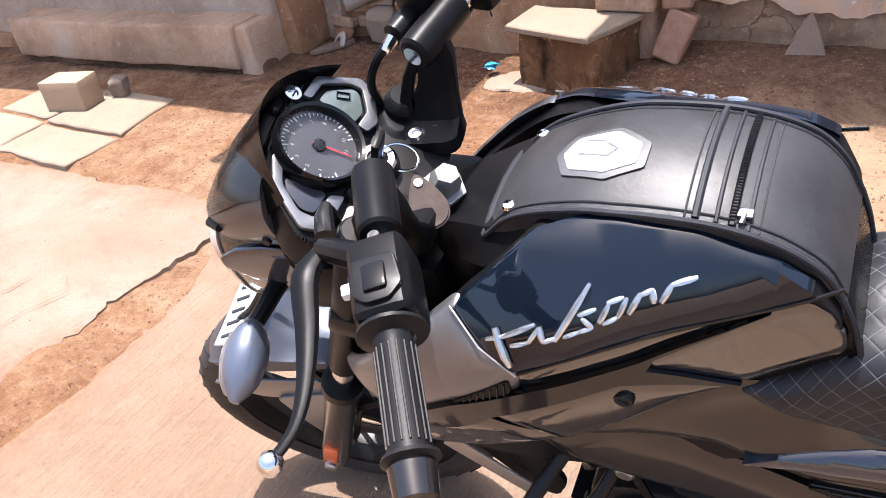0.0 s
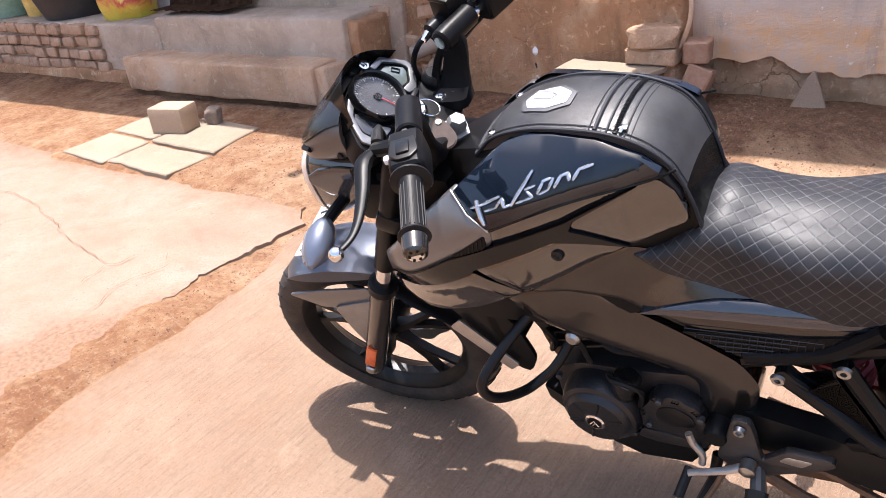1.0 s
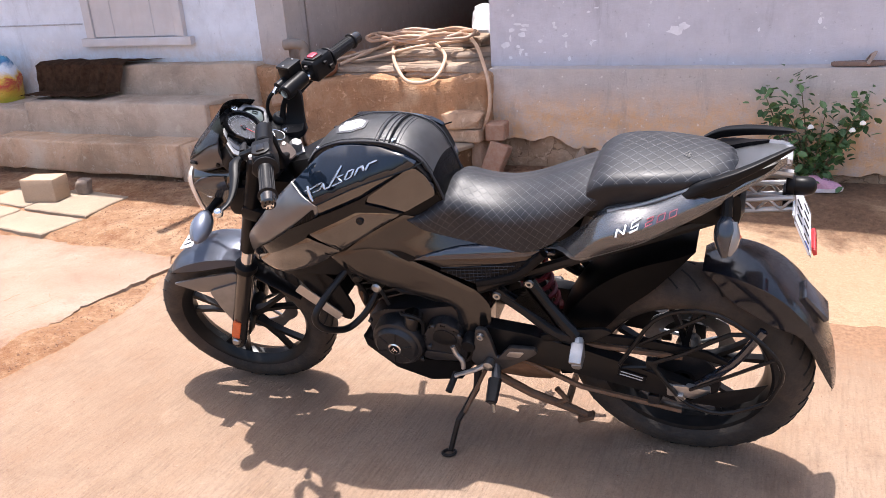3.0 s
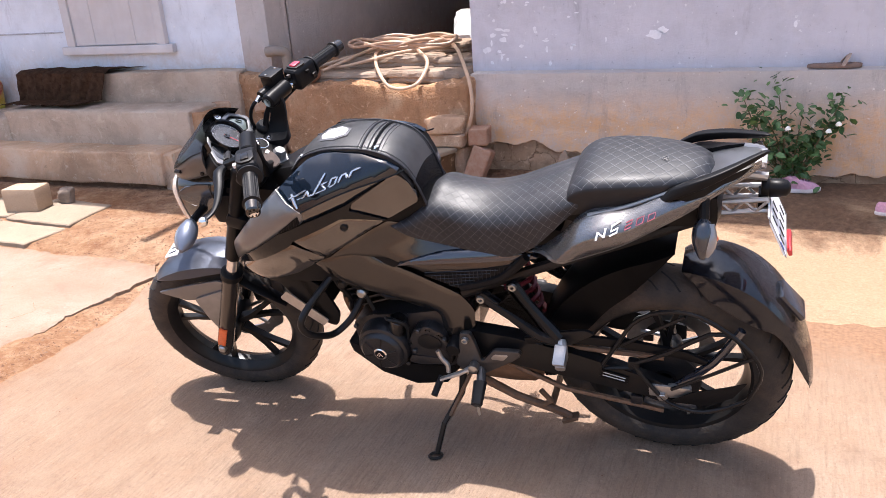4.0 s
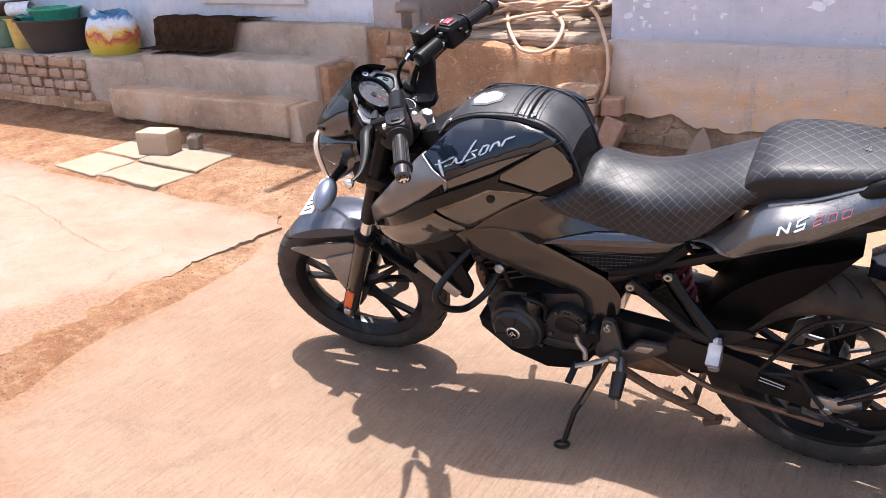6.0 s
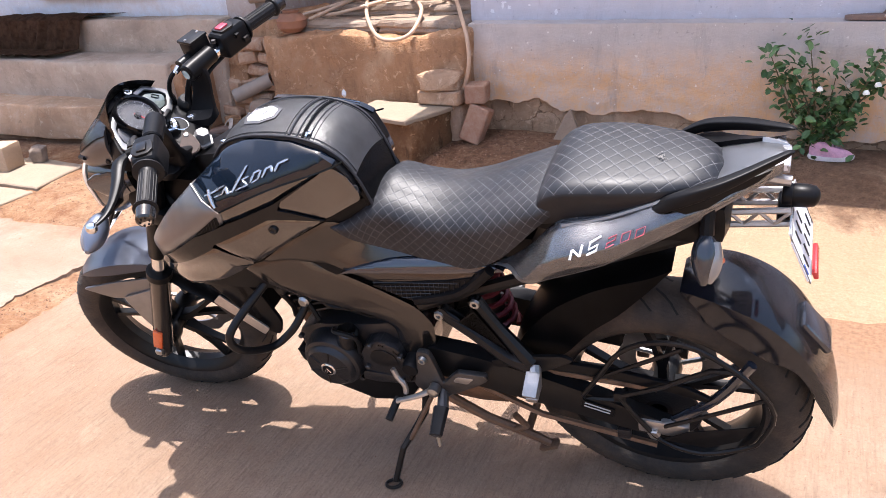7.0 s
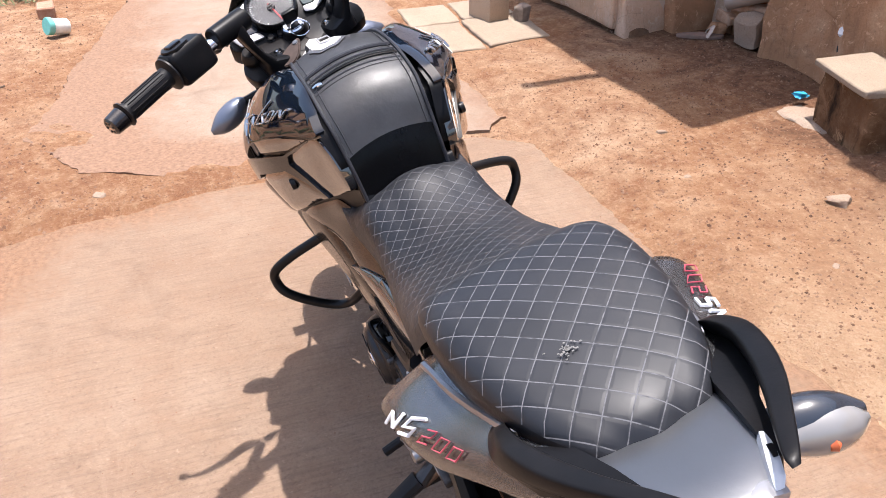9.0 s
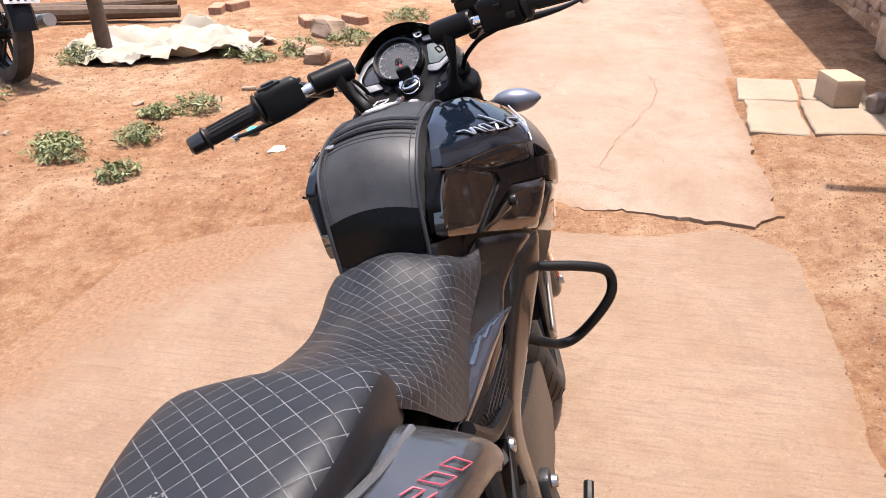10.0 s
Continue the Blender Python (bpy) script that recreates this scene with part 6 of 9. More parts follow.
TAIL_LOW = [(.34, .718), (.40, .738), (.45, .754), (.52, .772), (.592, .800), (.662, .834), (.737, .866), (.81, .902), (.85, .920), (.88, .938)]
tails = []
for s in (-1, 1):
    rings = []
    for i in range(57):
        x = .345 + .530 * i / 56
        zt, zb = along(x, TAIL_TOP), min(along(x, TAIL_LOW), along(x, TAIL_TOP) - .006)
        rings.append([(x, s * tail_width(x, zt + (zb - zt) * k / 10), zt + (zb - zt) * k / 10) for k in range(11)])
    bm = loft(rings, closed_ring=False, caps=False)
    bmesh.ops.solidify(bm, geom=list(bm.faces), thickness=.004)
    t = part("tail_panel", bm, TAIL_PAINT, bike, "satin graphite tail side panel", sharp=50)
    tails.append(t)
    skin("tail_trim", [(.510, .846), (.545, .868), (.690, .908), (.690, .900), (.615, .878), (.540, .860)], BLACK, s, off=-0.006, thick=0.02, width=tail_width)
    part("panel_edge", tube([(x, s * (tail_width(x, z) + .004), z) for x, z in ((.520, .850), (.60, .869), (.692, .900))], 0.0045, 6, smooth=3), SILVER, t)
    skin("tail_underside", [(.345, .716), (.40, .735), (.45, .750), (.52, .768), (.592, .796), (.662, .830), (.737, .862), (.81, .898), (.866, .926), (.85, .914), (.737, .855), (.60, .792), (.515, .760), (.43, .738)], MATTE, s, off=-0.006, thick=0.02, width=tail_width)

    # model mark: white slanted strokes, then red-edged figures
    def mark(x0, z0, w, h, mat, strokes, r, closed=False):
        c, sn = math.cos(0.366), math.sin(0.366)

        def P(u, v):
            u, v = u * w + 0.35 * v * h, v * h
            x, z = x0 + u * c - v * sn * 0.35, z0 + u * sn + v * c
            return (x, s * (tail_width(x, z) + 0.0048), z)
        bm2 = None
        for run in strokes:
            bm2 = tube([P(*q) for q in run], r, 5, bm2, closed=closed)
        return part("model_mark", bm2, mat, t)
    EN = [((0, 0), (0, 1)), ((0, 1), (.85, 0)), ((.85, 0), (.85, 1))]
    ES = [((0, 0), (.8, 0), (.85, .48), (.05, .52), (.1, 1), (.95, 1))]
    TWO = [((.9, 0), (0, 0), (.05, .5), (.85, .52), (.9, 1), (.05, 1))]
    NIL = [((0, 0), (.9, 0), (.9, 1), (0, 1))]
    order = ((EN, 0), (ES, 1.08), (TWO, 2.25), (NIL, 3.15), (NIL, 4.05))
    for strokes, q in order:
        red = strokes in (TWO, NIL)
        at = q if s < 0 else 4.9 - q
        mark(.548 + at * .0262, (.826 if s < 0 else .832) + at * .0078, s * -.021 if not red else s * -.0165, .0125 if not red else .0095, RED_MARK if red else WHITE_LACQUER, strokes, .0010 if red else .0021, strokes is NIL)

# rear cowl between the seat and the tail lamp
rows = []
for x, hw, z, sag in ((.735, .080, .888, .004), (.758, .070, .908, .004), (.79, .064, .922, .005), (.835, .053, .938, .006), (.862, .044, .944, .007), (.874, .037, .943, .008)):
    rows.append([(x + .010 * (1 - abs(t)), hw * t, z - sag * t * t - (.012 if abs(t) == 1 else 0)) for t in [-1, -.85, -.6, -.3, 0, .3, .6, .85, 1]])
bm = loft(rows, closed_ring=False, caps=False)
bmesh.ops.solidify(bm, geom=list(bm.faces), thickness=0.03)
part("tail_cowl", bm, SILVER, bike, "smooth graphite tail cowl")
bm = prism([(-.034, .008), (-.026, -.012), (.026, -.012), (.034, .008), (.020, .013), (-.020, .013)], .016, "YZ", 0, .004)
bmesh.ops.translate(bm, vec=(.870, 0, .930), verts=bm.verts)
tl = part("tail_lamp", bm, plain("pale_tail_lens", (.24, .24, .25), .12, .2, .1, 20., 0, .7), bike, "clear tail lamp")
for q in (-1, 1):
    rings = []
    for x, y, z, w in ((.838, .0475, .938, .002), (.848, .046, .9395, .006), (.864, .040, .942, .009), (.876, .034, .941, .009), (.882, .028, .938, .005)):
        rings.append([(x, q * (y + .003), z - .010), (x, q * (y + .002), z + .001), (x, q * (y - w), z + .0045), (x, q * (y - w - .004), z - .008)])
    part("corner_lens", loft(rings), plain("clear_corner_lens", (.55, .56, .58), .10, .1, .1, 20., 0, .6), tl, "clear lamp corner")


# grab rails: a black arm out of the tail, running back on either side
def grab(s):
    stations = ((.676, .106, .886, .896, .008), (.695, .116, .884, .914, .014), (.730, .121, .893, .932, .020), (.770, .112, .906, .944, .023), (.810, .093, .922, .955, .022), (.850, .066, .938, .965, .018), (.874, .049, .949, .970, .014), (.883, .042, .956, .968, .008))
    rings = []
    for x, y, z0, z1, w in eased([(x, y, z1 - (z1 - z0) * (1 - .34 * min(1, max(0, (x - .69) / .05))), z1, w) for x, y, z0, z1, w in stations], 4):
        ring = []
        for k in range(20):
            a = 2 * math.pi * k / 20
            u, v = math.copysign(abs(math.cos(a)) ** .38, math.cos(a)), math.copysign(abs(math.sin(a)) ** .38, math.sin(a))
            ring.append((x + .006 * v, s * (y - w / 2 + u * w / 2 - .004 * v), (z0 + z1) / 2 + v * (z1 - z0) / 2))
        rings.append(ring)
    g = part("grab_rail", loft(rings), BLACK, bike, "black grab rail", sharp=70)
    rings = []
    for x, y0, y1, z in ((.655, .084, .104, .872), (.70, .080, .112, .890), (.740, .070, .112, .906), (.765, .060, .104, .912), (.80, .052, .076, .925), (.84, .044, .058, .935), (.862, .038, .046, .940)):
        rings.append([(x, s * y0, z - .02), (x, s * y1, z - .018), (x, s * y1, z), (x, s * y0, z + .006)])
    part("grab_mount", loft(rings), BLACK, g)
    part("rail_bolt", turned([(0, .006), (.007, .006), (.008, 0)], "Z", 12, at=(.70, s * .09, .899)), STEEL, g)
    return g


grab(-1)
grab(1)

# number plate on its truss bracket, lamp and reflector


def plate_frame(u, v, w=0.0):
    """Across the bike, down the plate, and out of its face."""
    return (.888 + .38 * v + .92 * w, u, .846 - .92 * v + .38 * w)


bm = bmesh.new()
vs = []
for w in (0.0, .003):
    vs.append([bm.verts.new(plate_frame(u, v, w)) for u, v in ((-.088, .016), (.088, .016), (.088, .128), (-.088, .128))])
bm.faces.new(vs[0]); bm.faces.new(vs[1][::-1])
for k in range(4):
    bm.faces.new((vs[0][k], vs[0][(k + 1) % 4], vs[1][(k + 1) % 4], vs[1][k]))
bmesh.ops.bevel(bm, geom=[e for e in bm.edges if abs((e.verts[0].co - e.verts[1].co).length - .003) < 1e-3], offset=.012, segments=3, affect="EDGES")
PLATE_INK = plain("plate_black", (.02, .02, .025), .5)
np_ = part("number_plate", bm, WHITE_LACQUER, bike, "white number plate with dark bars")
def bar(u0, v0, u1, v1, r=.0038, face=1):
    a, b = Vector(plate_frame(u0, v0, .004 if face > 0 else -.001)), Vector(plate_frame(u1, v1, .004 if face > 0 else -.001))
    return tube([a, b], r, 5, flat=.4)
bm = None
for row, n in ((.050, 3), (.094, 5)):
    for k in range(n):
        u = -.058 + k * .029 + (.012 if n == 3 else 0)
        part("plate_bar", bar(u, row - .014, u, row + .014, .0030), PLATE_INK, np_)
        part("plate_bar", bar(u, row - .014, u, row + .014, .0030, face=-1), PLATE_INK, np_)
part("plate_bar", bar(-.078, .086, -.078, .108, .003), plain("plate_blue", (.03, .08, .35), .5), np_)
bm = tube([plate_frame(u, v, .003) for u, v in ((-.0845, .020), (.0845, .020), (.0845, .124), (-.0845, .124))], .0016, 5, closed=True)
part("plate_rim", bm, TRIM, np_)
part("rear_reflector", box(.009, .085, .016, plate_frame(0, .146, .004), .003, rot=Euler((0, radians(-21), 0)).to_matrix().to_4x4()), RED, np_, "red rear reflector")
bm = None
for s in (-1, 1):
    bm = tube([(.74, s * .035, .830), (.895, s * .030, .846)], .006, 6, bm)
    bm = tube([(.74, s * .035, .802), (.895, s * .030, .818)], .006, 6, bm)
    for k in range(6):
        x = .745 + k * .025
        u = .0025 * k
        bm = tube([(x, s * .034, u + (.803 if k % 2 else .831)), (x + .025, s * .033, u + (.833 if k % 2 else .806))], .0035, 5, bm)
part("plate_bracket", bm, ALLOY, bike, "pale truss plate bracket")
part("plate_bracket", tube([(.80, 0, .90), (.85, 0, .890), (.89, 0, .885)], .010, 8, smooth=3), ALLOY, bike)
bm = turned([(0, -.002), (.019, -.002), (.0208, .000), (.0208, .013), (.0198, .0145), (.0208, .016), (.0205, .038), (.018, .050), (.012, .056), (.006, .0582), (0, .0585)], "X", 32, at=(.880, 0, .857))
part("plate_lamp", bm, BLACK, bike, "black plate lamp", sharp=60)
part("lamp_bracket", box(.022, .04, .05, (.884, 0, .826), .005), BLACK, bike)


def blinker(name, base, tip):
    """A turn signal: a short stalk and a pointed body with a smoked lens."""
    b, t = Vector(base), Vector(tip)
    st = part("turn_signal", tube([b, b.lerp(t, .5) + Vector((0, 0, .004)), t], [.014, .012, .013], 10), BLACK, bike, name)
    d = (t - b).normalized()
    side = d.cross(Vector((1, 0, 0))).normalized()
    fwd = Vector((1, 0, 0))
    rings = []
    for q, w, h in eased(((0, .010, .013), (.016, .020, .024), (.040, .024, .029), (.066, .018, .023), (.088, .006, .008))):
        rings.append([t + d * q + fwd * (math.cos(a) * w) + side * (math.sin(a) * h) for a in (2 * math.pi * k / 16 for k in range(16))])
    part("signal_body", loft(rings), plain("signal_grey", (.020, .024, .032), .22, 0, .1, 10., 0, .6), st)
    rings = []
    for q, w, h in eased(((.010, .014, .016), (.040, .021, .026), (.066, .017, .021), (.084, .005, .007))):
        rings.append([t + d * q + fwd * (.010 + math.cos(a) * w * .95) + side * (math.sin(a) * h * .9) for a in (2 * math.pi * k / 16 for k in range(16))])
    part("lens", loft(rings), plain("clear_lens", (.20, .195, .19), .08, 0, .1, 10., 0, 1.0), st, "clear lens with an orange bulb")
    bulb = turned([(0, -.006), (.005, -.005), (.008, 0), (.005, .005), (0, .006)], "Y", 14, at=tuple(t + d * .042 + fwd * .025))
    part("bulb", bulb, plain("orange_bulb", (.55, .13, .05), .3), st, "orange bulb")
    return st


blinker("rear turn signal hanging loose", (.765, -.075, .885), (.766, -.104, .838))
blinker("rear turn signal", (.79, .050, .87), (.795, .080, .866))

# ---- rear wheel ----
def ring_profile(R, w, rim):
    pts = [(rim, -w * .40), (rim + .012, -w * .47)]
    for k in range(13):
        a = math.pi * k / 12
        r0 = R - w * .50
        pts.append((max(rim + .012, r0 + w * .50 * math.sin(a) ** .9), -w * .5 * math.cos(a)))
    pts += [(rim + .012, w * .47), (rim, w * .40)]
    return pts


def wheel(centre, R, w, spokes, name, place, disc_side, label):
    hub = part(name, place(turned([(.020, -.075), (.030, -.075), (.034, -.05), (.028, -.03), (.028, .03), (.034, .05), (.030, .075), (.020, .075), (.020, -.075)], "Y", 28), centre), BLACK_METAL, bike, label)
    part("tyre", place(turned(ring_profile(R, w, .216), "Y", 96), centre), TYRE, hub, "dusty black tyre")
    g = None
    n = 34
    for k in range(n):
        a = 2 * math.pi * k / n
        for s in (-1, 1):
            pts = []
            for q in range(4):
                yy = s * (w * .10 + q * w * .105)
                aa = a + s * .5 * math.pi / n + q * .055 * s
                prof = R - w * .5 + w * .5 * math.sqrt(max(0, 1 - (yy / (w * .5)) ** 2)) ** .9
                rr = prof + .0006
                pts.append((rr * math.cos(aa), yy, rr * math.sin(aa)))
            g = tube(pts, .0028, 4, g, flat=.5)
    part("tread_groove", place(g, centre), plain("groove_black", (.008, .008, .008), .95), hub)
    rw = w * .40
    part("rim", place(turned([(.222, -rw), (.226, -rw + .004), (.216, -rw + .012), (.208, -rw * .55), (.201, -.012), (.200, 0), (.201, .012), (.208, rw * .55), (.216, rw - .012), (.226, rw - .004), (.222, rw), (.209, rw - .006), (.199, rw * .45), (.192, .012), (.191, 0), (.192, -.012), (.199, -rw * .45), (.209, -rw + .006), (.222, -rw)], "Y", 80), centre), BLACK_METAL, hub, "black alloy rim")
    for k in range(spokes):
        a = 2 * math.pi * k / spokes + .35
        bm = None
        for dlt in (-.17, .17):
            p = []
            for r, d2, hw, hy in ((.028, .05, .010, .018), (.07, .25, .0068, .012), (.13, .75, .0058, .010), (.196, 1.1, .0075, .010)):
                aa = a + dlt * d2
                c, t = Vector((r * math.cos(aa), 0, r * math.sin(aa))), Vector((-math.sin(aa), 0, math.cos(aa)))
                p.append([c + t * hw + Vector((0, hy, 0)), c - t * hw + Vector((0, hy, 0)), c - t * hw - Vector((0, hy, 0)), c + t * hw - Vector((0, hy, 0))])
            bm = loft(p, bm=bm)
        part("spoke", place(bm, centre), BLACK_METAL, hub)
    R1 = .140 if name == "front_wheel" else .115
    prof = [(R1 - .040, disc_side - .002), (R1, disc_side - .002), (R1, disc_side + .002), (R1 - .040, disc_side + .002), (R1 - .040, disc_side - .002)]
    bm = turned(prof, "Y", 60)
    for v in bm.verts:
        rr = math.hypot(v.co.x, v.co.z)
        if rr > R1 - .02:
            k = 1 + .035 * math.cos(10 * math.atan2(v.co.z, v.co.x))
            v.co.x, v.co.z = v.co.x * k, v.co.z * k
    for k in range(5):
        a = 2 * math.pi * k / 5
        bm = tube([(.032 * math.cos(a), disc_side, .032 * math.sin(a)), ((R1 - .03) * math.cos(a + .3), disc_side, (R1 - .03) * math.sin(a + .3))], .006, 6, bm)
    part("brake_disc", place(bm, centre), STEEL, hub, "petal brake disc")
    return hub


def put(bm, at):
    bmesh.ops.translate(bm, vec=at, verts=bm.verts)
    return bm


REAR = (.6815, 0, .307)
wheel(REAR, .307, .130, 5, "rear_wheel", put, .072, "black alloy rear wheel")
part("sprocket", put(turned([(.03, -.075), (.088, -.075), (.092, -.072), (.088, -.069), (.03, -.069)], "Y", 44), REAR), ENGINE, bike)
bm = tube([(.6815, -.098, .405), (.42, -.098, .410), (.20, -.098, .435)], .008, 6)
bm = tube([(.6815, -.098, .213), (.42, -.098, .250), (.20, -.098, .355)], .008, 6, bm)
part("chain", bm, RUST, bike, "dusty drive chain")

# swing arm, chain guard, axle block
for s in (-1, 1):
    rings = []
    for x, z, h, w in ((.16, .405, .045, .020), (.30, .392, .050, .020), (.45, .368, .045, .018), (.58, .340, .038, .016), (.72, .308, .026, .013)):
        y = s * (.098 + .02 * (x - .16) / .55)
        rings.append([(x, y - w, z - h), (x, y + w, z - h), (x, y + w * 1.1, z - h * .4), (x, y + w * 1.1, z + h * .4), (x, y + w, z + h), (x, y - w, z + h), (x, y - w * 1.1, z + h * .4), (x, y - w * 1.1, z - h * .4)])
    part("swing_arm", loft(rings), BLACK_METAL, bike, "black box-section swing arm")
    o = part("axle_block", box(.105, .018, .040, (.700, s * .128, .322), .006), ALLOY, bike, "dirty cast axle block")
    part("axle_nut", turned([(0, -.010), (.011, -.010), (.014, -.006), (.014, .008)], "Y", 6, at=(.6815, s * .128 - .008, .307)), STEEL, o)
    part("adjuster", box(.03, .016, .03, (.615, s * .122, .270), .005), ENGINE, bike)
bm = prism([(.33, .452), (.42, .480), (.60, .480), (.74, .462), (.79, .437), (.78, .425), (.72, .438), (.60, .452), (.42, .452), (.34, .432)], .012, "XZ", -.132, .004)
part("chain_guard", bm, BLACK, bike, "black chain guard")
o = part("info_label", box(.072, .002, .026, (.562, -.1335, .352), .0006, rot=Euler((0, .22, 0)).to_matrix().to_4x4()), BLACK, bike)
o.data.transform(Matrix.Identity(4))
part("label_bar", tube([plate for plate in ((.535, -.1352, .366), (.590, -.1352, .352))], .0018, 4, tube([(.532, -.1352, .356), (.588, -.1352, .343)], .0018, 4)), plain("label_grey", (.36, .35, .33), .6), o)


# inner mudguard hugging the front of the rear tyre, and the outer hugger behind
def hugger_shell(angles, thick=.004, centre=REAR):
    rows = []
    for a, r, w, d in eased(angles, 3):
        ca, sa = math.cos(radians(a)), math.sin(radians(a))
        row = []
        for t in (-1, -1, -.92, -.7, -.35, 0, .35, .7, .92, 1, 1):
            row.append((t, r, w))
        pts = []
        for i, (t, rr, ww) in enumerate(row):
            q = rr - (d if i in (0, 10) else (.010 if abs(t) == 1 else .028 * abs(t) ** 3 * .35))
            pts.append((centre[0] + q * ca, ww * t, centre[2] + q * sa))
        rows.append(pts)
    bm = loft(rows, closed_ring=False, caps=False)
    bmesh.ops.solidify(bm, geom=list(bm.faces), thickness=thick)
    return bm


part("inner_mudguard", hugger_shell([(188, .335, .070, .04), (170, .342, .080, .085), (150, .350, .088, .096), (136, .357, .090, .108), (119, .371, .090, .100), (105, .384, .086, .086), (94, .392, .074, .046), (87, .400, .050, .010)]), BLACK, bike, "black inner rear mudguard")
HUG = plain("blue_black_plastic", (.016, .019, .027), .18, 0, .15, 9., .04, .8, dust=.015)
part("rear_hugger", hugger_shell([(84, .350, .050, .010), (78, .366, .070, .04), (70, .374, .082, .075), (58, .376, .086, .084), (47, .370, .086, .074), (38, .363, .084, .044), (28, .357, .080, .036), (18, .353, .074, .032), (8, .352, .066, .02), (1, .353, .054, .008)], thick=.006), HUG, bike, "blue-black tyre-hugging rear mudguard")
part("hugger_boss", box(.085, .07, .016, (.966, 0, .545), .006, rot=Euler((0, radians(50), 0)).to_matrix().to_4x4()), HUG, bike)
for s in (-1, 1):
    part("hugger_stay", tube([(.70, s * .118, .315), (.80, s * .112, .42), (.86, s * .098, .52)], .011, 8, smooth=3), HUG, bike)

# tubular guard on the left of the rear wheel
bm = tube([(.535, -.140, .400), (.572, -.143, .470), (.617, -.146, .555), (.681, -.148, .598), (.764, -.150, .597), (.860, -.152, .528), (.908, -.152, .448), (.891, -.150, .362), (.868, -.148, .327), (.783, -.146, .277), (.704, -.142, .288), (.655, -.14, .34), (.610, -.138, .410)], .0055, 8, smooth=3)
bm = tube([(.560, -.140, .455), (.735, -.148, .590)], .0045, 6, bm)
bm = tube([(.610, -.138, .410), (.700, -.145, .470), (.790, -.150, .545), (.845, -.150, .545)], .0055, 6, bm, smooth=2)
bm = tube([(.704, -.142, .340), (.80, -.148, .415), (.895, -.152, .49)], .0045, 6, bm, smooth=2)
bm = tube([(.535, -.140, .400), (.535, -.128, .375), (.610, -.135, .395)], .0055, 6, bm)
part("wheel_guard", bm, BLACK_METAL, bike, "black tubular wheel guard")
part("guard_plate", prism([(.70, .300), (.79, .300), (.85, .340), (.88, .395), (.83, .372), (.75, .340)], .003, "XZ", -.147, .001), BLACK, bike)
part("guard_clamp", box(.028, .02, .026, (.612, -.132, .408), .005), BLACK_METAL, bike)

# shock absorber under the seat
bm = tube([(.315, 0, .43), (.27, 0, .68)], .022, 12)
part("damper", bm, BLACK_METAL, bike)
pts = []
for k in range(90):
    t = k / 89
    a = t * 7 * 2 * math.pi
    pts.append((.315 - .045 * t + .042 * math.cos(a), .042 * math.sin(a), .44 + .21 * t))
part("spring", tube(pts, .007, 6), plain("red_spring", (.14, .015, .022), .45, .1), bike, "red suspension spring")
for s in (-1, 1):
    part("subframe_tube", tube([(.17, s * .095, .56), (.36, s * .10, .655), (.52, s * .09, .72), (.74, s * .06, .80)], .014, 8, smooth=3), BLACK_METAL, bike)

